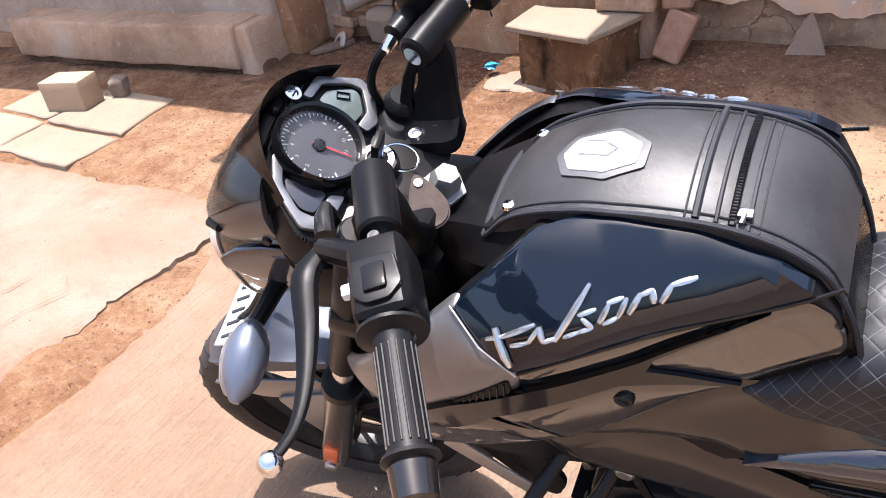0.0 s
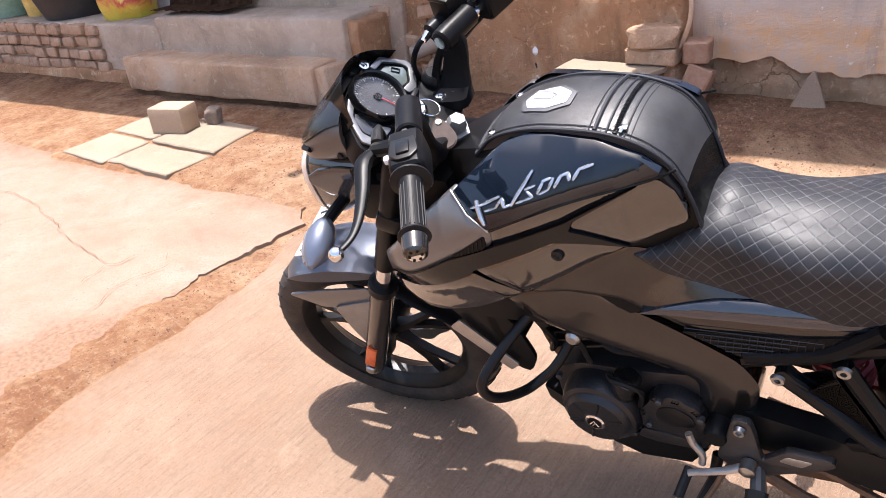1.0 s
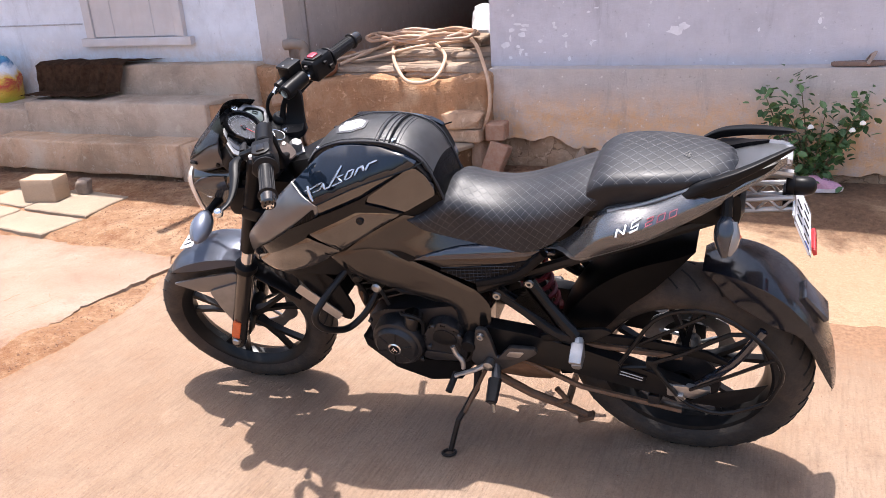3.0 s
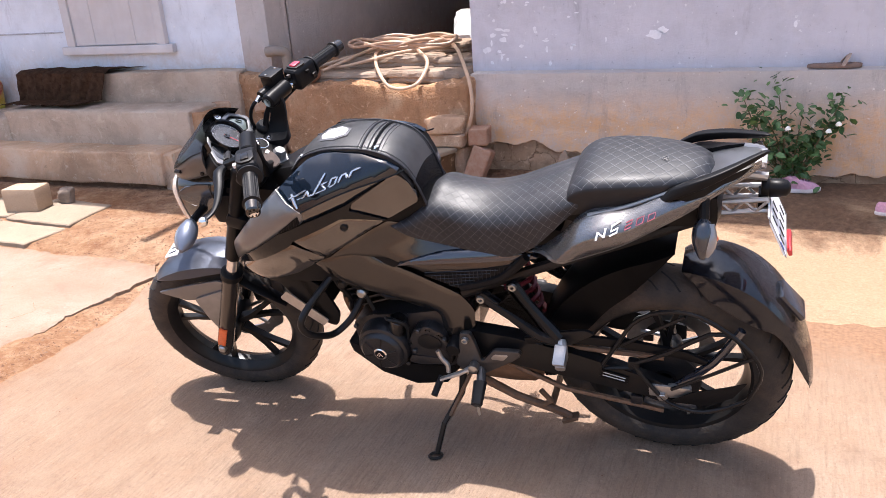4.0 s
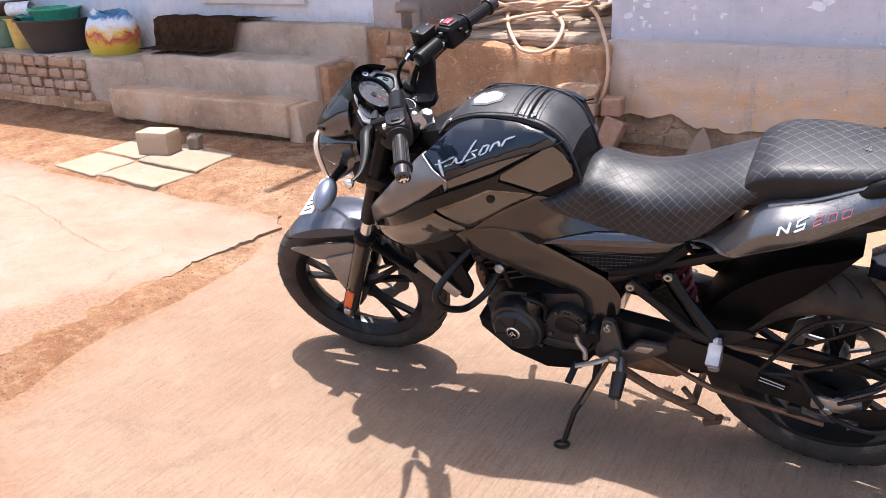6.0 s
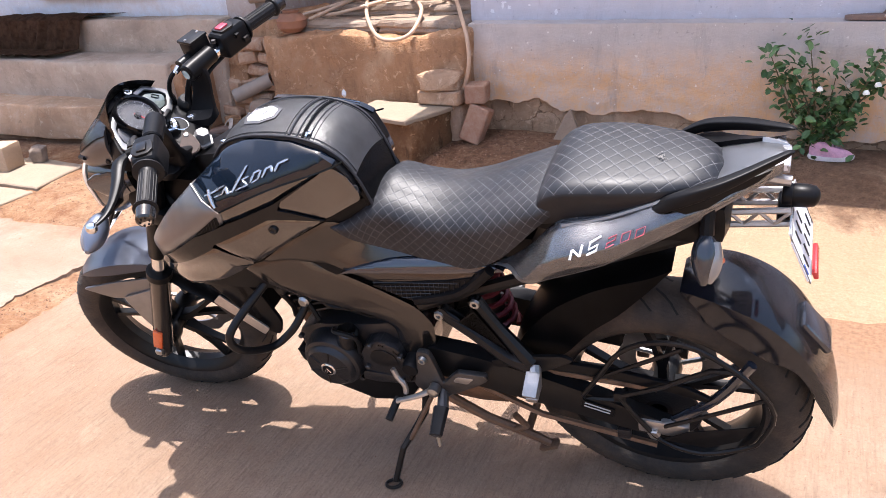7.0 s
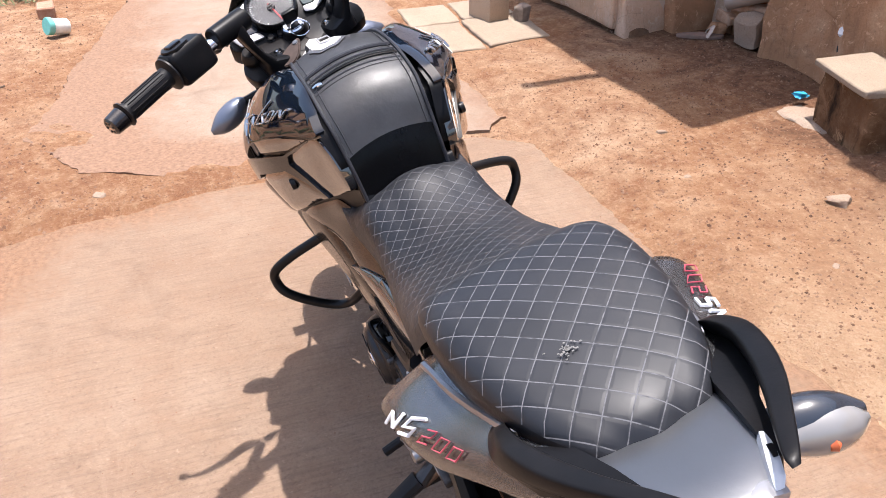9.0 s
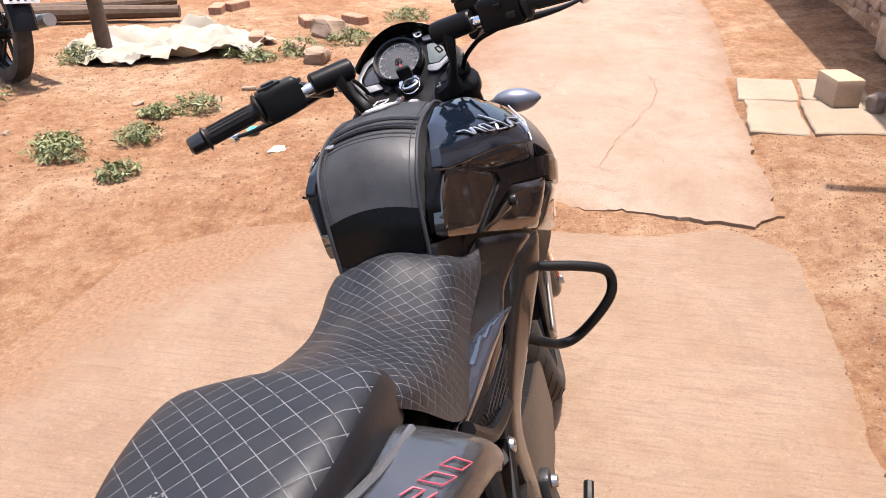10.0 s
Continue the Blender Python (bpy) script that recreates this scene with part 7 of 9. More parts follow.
# foot rest hangers
for s in (-1, 1):
    h = part("pillion_hanger", prism(round_corners([(.222, .575), (.236, .588), (.252, .570), (.395, .470), (.330, .610), (.318, .632), (.300, .622), (.306, .600), (.370, .490), (.268, .560)], .004, 2), .022, "XZ", s * .118 - (.011), .005), BLACK_METAL, bike, "cast black pillion foot rest hanger")
    part("hanger_arm", tube([(.230, s * .118, .572), (.30, s * .124, .525), (.375, s * .130, .468), (.43, s * .136, .465)], [.014, .014, .016, .020], 8, smooth=3), BLACK_METAL, h)
    part("hanger_arm", tube([(.318, s * .118, .620), (.36, s * .124, .555), (.425, s * .134, .470)], [.014, .013, .018], 8, smooth=3), BLACK_METAL, h)
    part("hanger_plate", prism(round_corners([(.405, .485), (.495, .505), (.52, .495), (.455, .450), (.42, .440)], .008, 2), .010, "XZ", s * .132 - .005, .002), BLACK_METAL, h)
    for x, z in ((.229, .571), (.319, .621)):
        part("hanger_bolt", turned([(0, s * .012), (.005, s * .012), (.005, s * .016), (.010, s * .016), (.012, s * .010)], "Y", 14, at=(x, s * .118, z)), STEEL, h)
    p = part("pillion_peg", tube([(.430, s * .135, .462), (.437, s * .170, .438), (.440, s * .200, .425)], [.016, .018, .013], 10), ALLOY, bike, "dull metal folding pillion peg")
    part("peg_rubber", box(.032, .055, .018, (.437, s * .180, .452), .005, rot=Euler((s * -.5, 0, 0)).to_matrix().to_4x4()), ALLOY, p)
    # rider's plate with an opening, and the folding peg
    h = part("rider_hanger", prism(round_corners([(.163, .470), (.192, .470), (.200, .440), (.212, .372), (.250, .418), (.322, .422), (.326, .408), (.300, .385), (.212, .325), (.168, .318), (.135, .352), (.150, .400)], .008, 2), .016, "XZ", s * .148 - .008, .004), CAST_DARK, bike, "satin cast rider foot rest hanger")
    part("hanger_window", prism(round_corners([(.250, .405), (.292, .408), (.275, .386), (.238, .386)], .006, 2), .018, "XZ", s * .148 - .009, .001), ALLOY, h)
    part("hanger_bolt", turned([(0, s * .012), (.005, s * .012), (.005, s * .016), (.009, s * .016), (.011, s * .008)], "Y", 14, at=(.177, s * .150, .450)), STEEL, h)
    p = part("rider_peg", tube([(.205, s * .150, .345), (.213, s * .185, .325), (.217, s * .250, .300)], [.012, .014, .011], 10), CAST_DARK, bike, "folding rider peg")
    part("peg_rubber", tube([(.212, s * .190, .330), (.217, s * .252, .308)], [.019, .016], 8, flat=.7), RUBBER, p)
    part("peg_feeler", tube([(.217, s * .245, .30), (.219, s * .250, .268)], .004, 6), STEEL, p)

# gear lever on the left, brake pedal on the right
g = part("gear_lever", tube([(.190, -.165, .360), (.150, -.175, .338), (.105, -.180, .318), (.092, -.182, .312)], [.010, .008, .007, .008], 8, smooth=2, flat=.7), ALLOY, bike, "cast alloy gear lever")
part("lever_rubber", tube([(.090, -.170, .310), (.084, -.225, .292)], .0095, 10), RUBBER, g)
part("lever_pivot", turned([(0, -.014), (.008, -.014), (.014, -.010), (.014, .012)], "Y", 16, at=(.192, -.170, .362)), STEEL, g)
part("lever_link", tube([(.088, -.155, .395), (.096, -.158, .372), (.112, -.162, .352), (.112, -.165, .328)], .007, 8, smooth=3), ALLOY, g)
part("brake_pedal", tube([(.20, .165, .340), (.10, .180, .300), (.04, .185, .312)], .009, 8, smooth=3), BLACK_METAL, bike)

# side stand, down, and the main stand folded up
c, sn = math.cos(radians(LEAN)), math.sin(radians(LEAN))
def ground_point(x, y, z=0.0):
    """A place on the ground, in the bike's own leaning frame."""
    z -= .004
    return (x, y * c + z * sn, -y * sn + z * c)


st = part("side_stand", tube([(.118, -.085, .245), (.112, -.110, .19), ground_point(.085, -.245, .10), ground_point(.066, -.268, .012)], [.012, .010, .0085, .008], 10), BLACK_METAL, bike, "black side stand resting on the concrete")
bm = tube([(.019 * math.cos(a), .015 * math.sin(a), 0) for a in (2 * math.pi * k / 20 for k in range(20))], .0045, 8, closed=True)
bmesh.ops.transform(bm, matrix=Matrix.Translation(ground_point(.062, -.272, .0055)) @ Euler((-radians(LEAN), 0, .3)).to_matrix().to_4x4(), verts=bm.verts)
part("stand_foot", bm, BLACK_METAL, st)
part("stand_spring", tube([(.15, -.10, .27), ground_point(.098, -.225, .115)], .006, 8), RUST, st)
ms = part("main_stand", tube([(.17, -.075, .225), (.27, -.085, .180), (.38, -.09, .150), (.43, -.095, .135)], [.013, .012, .012, .010], 8), RUST, bike, "dusty folded main stand")
part("stand_strut", tube([(.17, .075, .225), (.27, .085, .180), (.38, .09, .150), (.43, .095, .135)], [.013, .012, .012, .010], 8), RUST, ms)
part("stand_strut", tube([(.37, -.09, .152), (.37, .09, .152)], .010, 8), RUST, ms)
part("stand_strut", tube([(.35, -.10, .230), (.375, -.098, .190), (.345, -.095, .165)], .008, 8), RUST, ms)
part("stand_foot", box(.05, .028, .012, (.425, -.095, .128), .003, rot=Euler((0, -.5, 0)).to_matrix().to_4x4()), RUST, ms)

# ---- engine ----
eng = part("crankcase", prism(round_corners([(-.185, .310), (-.190, .420), (-.130, .455), (-.02, .470), (.10, .500), (.165, .455), (.160, .340), (.10, .285), (-.10, .265)], .02, 3), .22, "XZ", -.105, .010), ENGINE, bike, "charcoal engine crankcase")
mc = part("magneto_cover", turned([(0, -.045), (.022, -.046), (.056, -.043), (.064, -.036), (.066, -.030), (.074, -.026), (.079, -.014), (.081, 0), (.083, .05)], "Y", 48, at=(-.086, -.122, .368)), ENGINE, bike, "round engine side cover")
for k in range(6):
    a = k * math.pi / 3 + .3
    part("cover_rib", tube([(-.086 + .026 * math.cos(a), -.1675, .368 + .026 * math.sin(a)), (-.086 + .056 * math.cos(a), -.1650, .368 + .056 * math.sin(a))], .0028, 5), BLACK_METAL, mc)
o = part("emblem", turned([(0, -.0492), (.017, -.0492), (.020, -.047), (.021, -.042)], "Y", 30, at=(-.086, -.122, .368)), CHROME, mc, "round chrome emblem")
part("emblem_field", turned([(.0, -.0500), (.0145, -.0500), (.0148, -.049)], "Y", 26, at=(-.086, -.122, .368)), BLACK, o)
part("emblem_mark", tube([(-.094, -.1725, .364), (-.086, -.1725, .376), (-.078, -.1725, .363)], .0016, 5, tube([(-.090, -.1725, .360), (-.082, -.1725, .372)], .0014, 5)), CHROME, o)
part("sprocket_cover", prism(round_corners([(-.005, .330), (-.010, .395), (.020, .448), (.062, .462), (.105, .440), (.125, .380), (.112, .325)], .012, 3), .045, "XZ", -.138, .012), ENGINE, bike)
part("cover_inset", prism(round_corners([(.022, .395), (.030, .425), (.060, .438), (.092, .422), (.098, .392), (.050, .378)], .010, 2), .004, "XZ", -.1405, .0015), BLACK_METAL, bike)
part("cover_wedge", prism(round_corners([(-.005, .352), (.085, .352), (.105, .330), (.02, .318), (-.015, .322)], .008, 2), .030, "XZ", -.142, .004), ENGINE, bike)
part("breather", turned([(0, -.03), (.018, -.03), (.022, -.022), (.022, .03)], "Y", 20, at=(.135, -.130, .405)), BLACK, bike)
part("starter_motor", tube([(-.050, -.118, .395), (-.040, -.120, .430), (-.028, -.120, .466), (-.026, -.120, .472)], [.026, .027, .026, .018], 18), SPAR, bike, "starter motor housing")
part("starter_strap", tube([(-.062, -.125, .470), (-.045, -.146, .484), (-.012, -.146, .478), (.002, -.136, .452), (-.006, -.130, .405)], .006, 8, smooth=4), BLACK_METAL, bike)
for x, z in ((-.168, .425), (-.160, .310), (-.03, .300), (.012, .372), (.035, .448), (.108, .425), (.098, .345)):
    part("engine_bolt", turned([(0, -.008), (.005, -.008), (.0065, -.006), (.0065, .004)], "Y", 10, at=(x, -.140 if x > 0 else -.122, z)), CAST_DARK, eng)
cyl = part("cylinder", box(.15, .15, .13, (-.120, 0, .545), .015, rot=Euler((0, -.35, 0)).to_matrix().to_4x4()), ENGINE, bike, "finned engine cylinder")
for k in range(6):
    part("fin", box(.175, .185, .006, (-.105 - k * .007, 0, .495 + k * .019), .002, rot=Euler((0, -.35, 0)).to_matrix().to_4x4()), ENGINE, cyl)
part("cylinder_head", box(.17, .17, .07, (-.160, 0, .640), .02, rot=Euler((0, -.35, 0)).to_matrix().to_4x4()), ENGINE, bike)
for k, (x, y, z) in enumerate(((-.205, -.10, .60), (-.175, -.115, .575), (-.14, -.11, .59), (-.12, -.12, .55), (-.195, -.095, .555))):
    part("engine_fitting", turned([(0, -.012), (.010, -.012), (.015, -.006), (.015, .02)], "Y", 8 + k, at=(x, y, z)), (STEEL, BLACK_METAL, RUST)[k % 3], eng)
for pts, r in (([(-.21, -.09, .62), (-.16, -.13, .60), (-.12, -.12, .56), (-.09, -.13, .50)], .006), ([(-.25, -.06, .64), (-.20, -.11, .58), (-.17, -.11, .52), (-.19, -.09, .46)], .007), ([(-.10, -.10, .60), (-.05, -.13, .56), (0, -.12, .545), (.05, -.11, .52)], .008), ([(-.02, -.08, .62), (.05, -.10, .57), (.12, -.10, .53)], .011)):
    part("engine_hose", tube(pts, r, 8, smooth=4), BLACK, eng)
part("radiator", box(.035, .26, .20, (-.285, 0, .565), .008, rot=Euler((0, -.22, 0)).to_matrix().to_4x4()), BLACK_METAL, bike, "black radiator")
for s in (-1, 1):
    part("radiator_plate", prism(round_corners([(-.380, .520), (-.352, .548), (-.240, .452), (-.262, .428)], .006, 2), .004, "XZ", s * .142, .001), ALLOY, bike, "bare aluminium radiator guard")
    part("radiator_cowl", prism(round_corners([(-.40, .600), (-.30, .610), (-.235, .560), (-.205, .470), (-.225, .420), (-.26, .430), (-.34, .525)], .015, 2), .010, "XZ", s * .130, .003), BLACK, bike)
belly = loft([[(x, y, z) for y, z in ((-w, zt), (-w * .92, zb + .02), (-w * .5, zb), (w * .5, zb), (w * .92, zb + .02), (w, zt))] for x, w, zb, zt in ((-.235, .085, .255, .320), (-.14, .105, .200, .300), (-.03, .112, .175, .285), (.07, .110, .195, .290), (.10, .095, .235, .300))])
part("belly_pan", belly, BLACK, bike, "black belly pan under the engine")
ex = part("exhaust", tube([(-.22, .02, .50), (-.255, .02, .40), (-.20, .02, .27), (-.05, 0, .205), (.10, -.01, .215)], .024, 12, smooth=4), RUST, bike, "heat-stained exhaust pipe")
part("silencer", tube([(.08, -.015, .245), (.13, -.02, .255), (.26, -.025, .262), (.33, -.03, .255), (.35, -.03, .25)], [.030, .055, .058, .045, .022], 20, smooth=2), RUST, ex, "brown short underslung silencer")

# tubular crash guards
for s in (-1, 1):
    part("crash_guard", tube([(-.150, s * .105, .655), (-.182, s * .162, .624), (-.208, s * .222, .598), (-.226, s * .266, .572), (-.231, s * .276, .545), (-.222, s * .268, .516), (-.214, s * .235, .480), (-.205, s * .190, .447), (-.186, s * .160, .450), (-.160, s * .138, .475), (-.140, s * .10, .51)], .0098, 12, smooth=5), BLACK_METAL, bike, "black tubular crash guard")

# ---- steering: everything from here turns with the handlebar ----
STEER = radians(10.0)
AXIS_P, AXIS_D = Vector((-.355, 0, .945)), Vector((math.sin(radians(25)), 0, math.cos(radians(25))))
TURNED = Matrix.Rotation(radians(1.4), 4, "X") @ Matrix.Translation(AXIS_P) @ Matrix.Rotation(STEER, 4, AXIS_D) @ Matrix.Translation(-AXIS_P)


def sp(name, bm, mat, parent=None, label="", **kw):
    bmesh.ops.transform(bm, matrix=TURNED, verts=bm.verts)
    return part(name, bm, mat, parent or bike, label, **kw)


def put_steered(bm, at):
    bmesh.ops.translate(bm, vec=at, verts=bm.verts)
    bmesh.ops.transform(bm, matrix=TURNED, verts=bm.verts)
    return bm


FRONT = (-.697, 0, .285)
wheel(FRONT, .292, .104, 5, "front_wheel", put_steered, .066, "black alloy front wheel")


def along_fork(t, y, fwd=0.0):
    """A point on the fork's line: t metres up from the axle, y across, fwd metres ahead."""
    return (FRONT[0] + .4226 * t - .9063 * fwd, y, FRONT[2] + .9063 * t + .4226 * fwd)


for s in (-1, 1):
    y = s * .098
    leg = sp("fork_slider", tube([along_fork(-.045, y), along_fork(-.03, y), along_fork(.0, y), along_fork(.30, y), along_fork(.325, y), along_fork(.33, y)], [.018, .024, .026, .027, .031, .029], 18), SPAR, label="satin fork slider")
    sp("stanchion", tube([along_fork(.32, y), along_fork(.41, y)], .0185, 16), CHROME, label="chromed fork tube")
    sp("fork_sleeve", tube([along_fork(.40, y), along_fork(.405, y), along_fork(.735, y), along_fork(.745, y)], [.020, .023, .023, .0185], 16), BLACK, label="black upper fork tube")
    sp("dust_seal", tube([along_fork(.318, y), along_fork(.338, y), along_fork(.342, y)], [.0325, .032, .024], 18), BLACK, leg)
    sp("axle_nut", turned([(0, -.010), (.010, -.010), (.013, -.006), (.013, .01)], "Y", 12, at=(FRONT[0], y + s * .026, FRONT[2])), STEEL, leg)
    sp("fork_reflector", box(.026, .010, .076, along_fork(.055, y + s * .026, .004), .003, rot=Euler((0, radians(25), 0)).to_matrix().to_4x4()), ORANGE, leg, "orange side reflector")
sp("lower_clamp", box(.07, .25, .045, along_fork(.56, 0, -.012), .015, rot=Euler((0, radians(25), 0)).to_matrix().to_4x4()), BLACK_METAL, label="lower fork clamp")
tp = prism(round_corners([(-.425, -.105), (-.425, .105), (-.375, .135), (-.335, .125), (-.325, .05), (-.325, -.05), (-.335, -.125), (-.375, -.135)], .015, 2), .022, "XY", -.011, .004)
bmesh.ops.transform(tp, matrix=Matrix.Translation((0, 0, .925)) @ Matrix.Translation((-.375, 0, 0)) @ Euler((0, radians(25), 0)).to_matrix().to_4x4() @ Matrix.Translation((.375, 0, 0)), verts=tp.verts)
yoke = sp("top_yoke", tp, BLACK_METAL, label="cast top yoke")
n = turned([(0, .024), (.014, .024), (.018, .016), (.018, .0), (.026, 0), (.026, -.006)], "Z", 6)
bmesh.ops.transform(n, matrix=Matrix.Translation((-.323, 0, .914)) @ Euler((0, radians(25), 0)).to_matrix().to_4x4(), verts=n.verts)
sp("stem_nut", n, plain("dull_nut", (0.26, 0.255, 0.25), 0.55, 0.6, 0.2, 40.0, 0.1), yoke, "bright steering stem nut")
for s in (-1, 1):
    n = turned([(0, .012), (.016, .012), (.020, .008), (.0235, 0)], "Z", 18)
    bmesh.ops.transform(n, matrix=Matrix.Translation((along_fork(.735, s * .098)[0], s * .098, along_fork(.735, s * .098)[2])) @ Euler((0, radians(25), 0)).to_matrix().to_4x4(), verts=n.verts)
    sp("fork_cap", n, BLACK_METAL, yoke)

# ignition lock with key
lk = turned([(0, .012), (.011, .012), (.012, .014), (.019, .014), (.024, .010), (.026, 0), (.026, -.03)], "Z", 28)
LOCK = Matrix.Translation((-.392, 0, .950)) @ Euler((0, radians(22), 0)).to_matrix().to_4x4()
bmesh.ops.transform(lk, matrix=LOCK, verts=lk.verts)
lock = sp("ignition_lock", lk, BLACK_METAL, yoke, "ignition lock")
lk = turned([(.012, .0145), (.019, .0148), (.022, .0125)], "Z", 28)
bmesh.ops.transform(lk, matrix=LOCK, verts=lk.verts)
sp("lock_ring", lk, CHROME, lock)

# clip-on bars: riser, bar, switch gear, grip, bar end
def bar_side(s):
    inner, outer = Vector((-.340, s * .085, 1.033)), Vector((-.218, s * .385, 1.028))
    def on(t):
        p = inner.lerp(outer, t)
        return p + Vector((0, 0, .006 * math.sin(math.pi * t)))
    d = (outer - inner).normalized()
    def leg(rows):
        rings = []
        for x, y, z, a, b in rows:
            rings.append([(x + a * math.copysign(abs(math.cos(q)) ** .5, math.cos(q)), s * y + b * math.copysign(abs(math.sin(q)) ** .5, math.sin(q)), z) for q in (2 * math.pi * k / 16 for k in range(16))])
        return loft(rings)
    bm = leg(((-.352, .070, .920, .040, .030), (-.352, .072, .936, .040, .028), (-.342, .084, .944, .030, .012), (-.338, .094, .965, .026, .008), (-.332, .102, .990, .023, .008), (-.332, .106, 1.012, .025, .010), (-.330, .108, 1.032, .020, .012)))
    bm = merge(bm, leg(((-.378, .084, .938, .010, .010), (-.376, .094, .965, .008, .008), (-.366, .102, .990, .008, .008), (-.350, .106, 1.012, .010, .010), (-.340, .108, 1.028, .012, .011))))
    r = sp("bar_riser", bm, BLACK, label="black handlebar riser with a curved slot")
    for bx, by in ((-.363, .056), (-.342, .074)):
        sp("riser_bolt", turned([(0, .0045), (.004, .0045), (.0045, .006), (.0085, .006), (.0095, 0)], "Z", 16, at=(bx, s * by, .9365)), CHROME, r)
    b = sp("handlebar", tube([on(-.02), on(1.0)], .0112, 14), CHROME, label="steel handlebar tube")
    sp("bar_sleeve", tube([on(-.01), on(.0), on(.05), on(.235), on(.245)], [.017, .0205, .0212, .0205, .018], 18), BLACK, b)
    sp("bar_sleeve_cap", tube([on(-.016), on(-.009)], [.012, .016], 16), BLACK, b)
    # switch housing
    cx = on(.435)
    rot = d.to_track_quat("Y", "Z").to_matrix().to_4x4()
    sw = box(.056, .082, .060, (0, 0, 0), .013, 3)
    for v in sw.verts:
        if v.co.z > 0:
            v.co.x *= 1.0 - .25 * v.co.z / .03 * .5
    bmesh.ops.transform(sw, matrix=Matrix.Translation(cx) @ rot, verts=sw.verts)
    sw = sp("switch_housing", sw, BLACK, label="black handlebar switch housing")
    def on_switch(bm, off):
        bmesh.ops.transform(bm, matrix=Matrix.Translation(cx) @ rot @ Matrix.Translation(off), verts=bm.verts)
        return bm
    frame_ = on_switch(prism(round_corners([(-.018, -.020), (.018, -.020), (.022, .012), (.010, .024), (-.010, .024), (-.022, .012)], .004, 2), .006, "XY", 0, .0015), (0, -s * .008, .028))
    sp("switch_frame", frame_, BLACK_METAL, sw)
    sp("rocker_switch", on_switch(box(.020, .026, .008, (0, 0, 0), .003), (0, -s * .010, .034)), RED_LACQUER if s > 0 else BLACK_GLOSS, sw, "red stop switch" if s > 0 else "")
    sp("switch_button", on_switch(box(.010, .012, .010, (0, 0, 0), .003), (.030, 0, .012)), WHITE_LACQUER if s < 0 else BLACK, sw)
    sp("switch_button", on_switch(box(.010, .016, .012, (0, 0, 0), .003), (.030, s * .02, -.008)), BLACK_METAL, sw)
    # grip
    g = sp("grip", tube([on(.56), on(.565), on(.575), on(.59), on(.61), on(.885), on(.89), on(.90), on(.91)], [.026, .030, .030, .0185, .0168, .0165, .022, .023, .017], 20), RUBBER, label="ribbed black rubber grip")
    bm = None
    for k in range(16):
        a = 2 * math.pi * k / 16
        u = Vector((math.cos(a), 0, math.sin(a)))
        u = (u - d * u.dot(d)).normalized() * .0168
        bm = tube([on(.62) + u, on(.87) + u], .0010, 5, bm)
    sp("grip_rib", bm, RUBBER, g)
    e = sp("bar_end", tube([on(.905), on(.915), on(.99), on(1.0)], [.0165, .0185, .0165, .013], 20), SPAR, label="dark metal bar end weight")
    for k in range(6):
        a = 2 * math.pi * k / 6
        u = rot.to_3x3() @ Vector((math.cos(a) * .0085, 0, math.sin(a) * .0085))
        sp("end_hole", tube([on(.999) + u, on(1.003) + u], .0022, 6), BLACK, e)
    # lever with its bracket; ball end
    L0 = Vector((-.385, s * .150, 1.000))
    pts = [L0, Vector((-.392, s * .185, 1.002)), Vector((-.376, s * .235, .994)), Vector((-.362, s * .285, .990)), Vector((-.358, s * .325, .989)), Vector((-.368, s * .358, .990))]
    lv = sp("clutch_lever" if s < 0 else "brake_lever", tube(pts, [.010, .015, .012, .0085, .006, .005], 10, smooth=4, flat=.7), BLACK, label="black hand lever with bright ball end")
    b2 = bmesh.new()
    bmesh.ops.create_uvsphere(b2, u_segments=16, v_segments=10, radius=.0115)
    bmesh.ops.translate(b2, vec=pts[-1], verts=b2.verts)
    sp("lever_ball", b2, CHROME, lv)
    sp("lever_bracket", tube([on(.33), on(.32) + Vector((-.022, 0, -.003)), L0], [.015, .014, .012], 10), BLACK, lv)
    sp("bracket_bolt", tube([on(.30) + Vector((0, 0, .014)), on(.30) + Vector((0, 0, .022))], .0055, 12), CAST_DARK, lv)
    if s < 0:
        cab = [L0 + Vector((-.004, .02, 0)), L0 + Vector((-.012, .045, .004)), Vector((-.405, -.088, .975)), Vector((-.43, -.07, .90)), Vector((-.46, -.04, .80)), Vector((-.36, -.08, .68))]
        sp("clutch_cable", tube(cab, .0042, 8, smooth=6), BLACK)
        sp("cable_boot", tube([L0 + Vector((-.004, .016, 0)), L0 + Vector((-.010, .034, .004)), L0 + Vector((-.015, .052, .002))], [.011, .010, .006], 10), RUBBER, lv)
    else:
        def by_bar(bm, off):
            bmesh.ops.transform(bm, matrix=Matrix.Translation(on(.22)) @ rot @ Matrix.Translation(off), verts=bm.verts)
            return bm
        rs = sp("brake_reservoir", by_bar(box(.044, .050, .032, (0, 0, 0), .005, 2), (-.036, 0, .020)), BLACK, label="black brake fluid reservoir")
        sp("reservoir_cap", by_bar(box(.047, .053, .007, (0, 0, 0), .003), (-.036, 0, .039)), BLACK_METAL, rs)
        for q in (-1, 1):
            sp("cap_screw", by_bar(turned([(0, .002), (.003, .002), (.0035, 0)], "Z", 10), (-.036, q * .019, .0425)), STEEL, rs)
        sp("master_cylinder", tube([on(.10) + Vector((-.045, 0, 0)), on(.30) + Vector((-.045, 0, 0))], .014, 12), BLACK_METAL, rs)
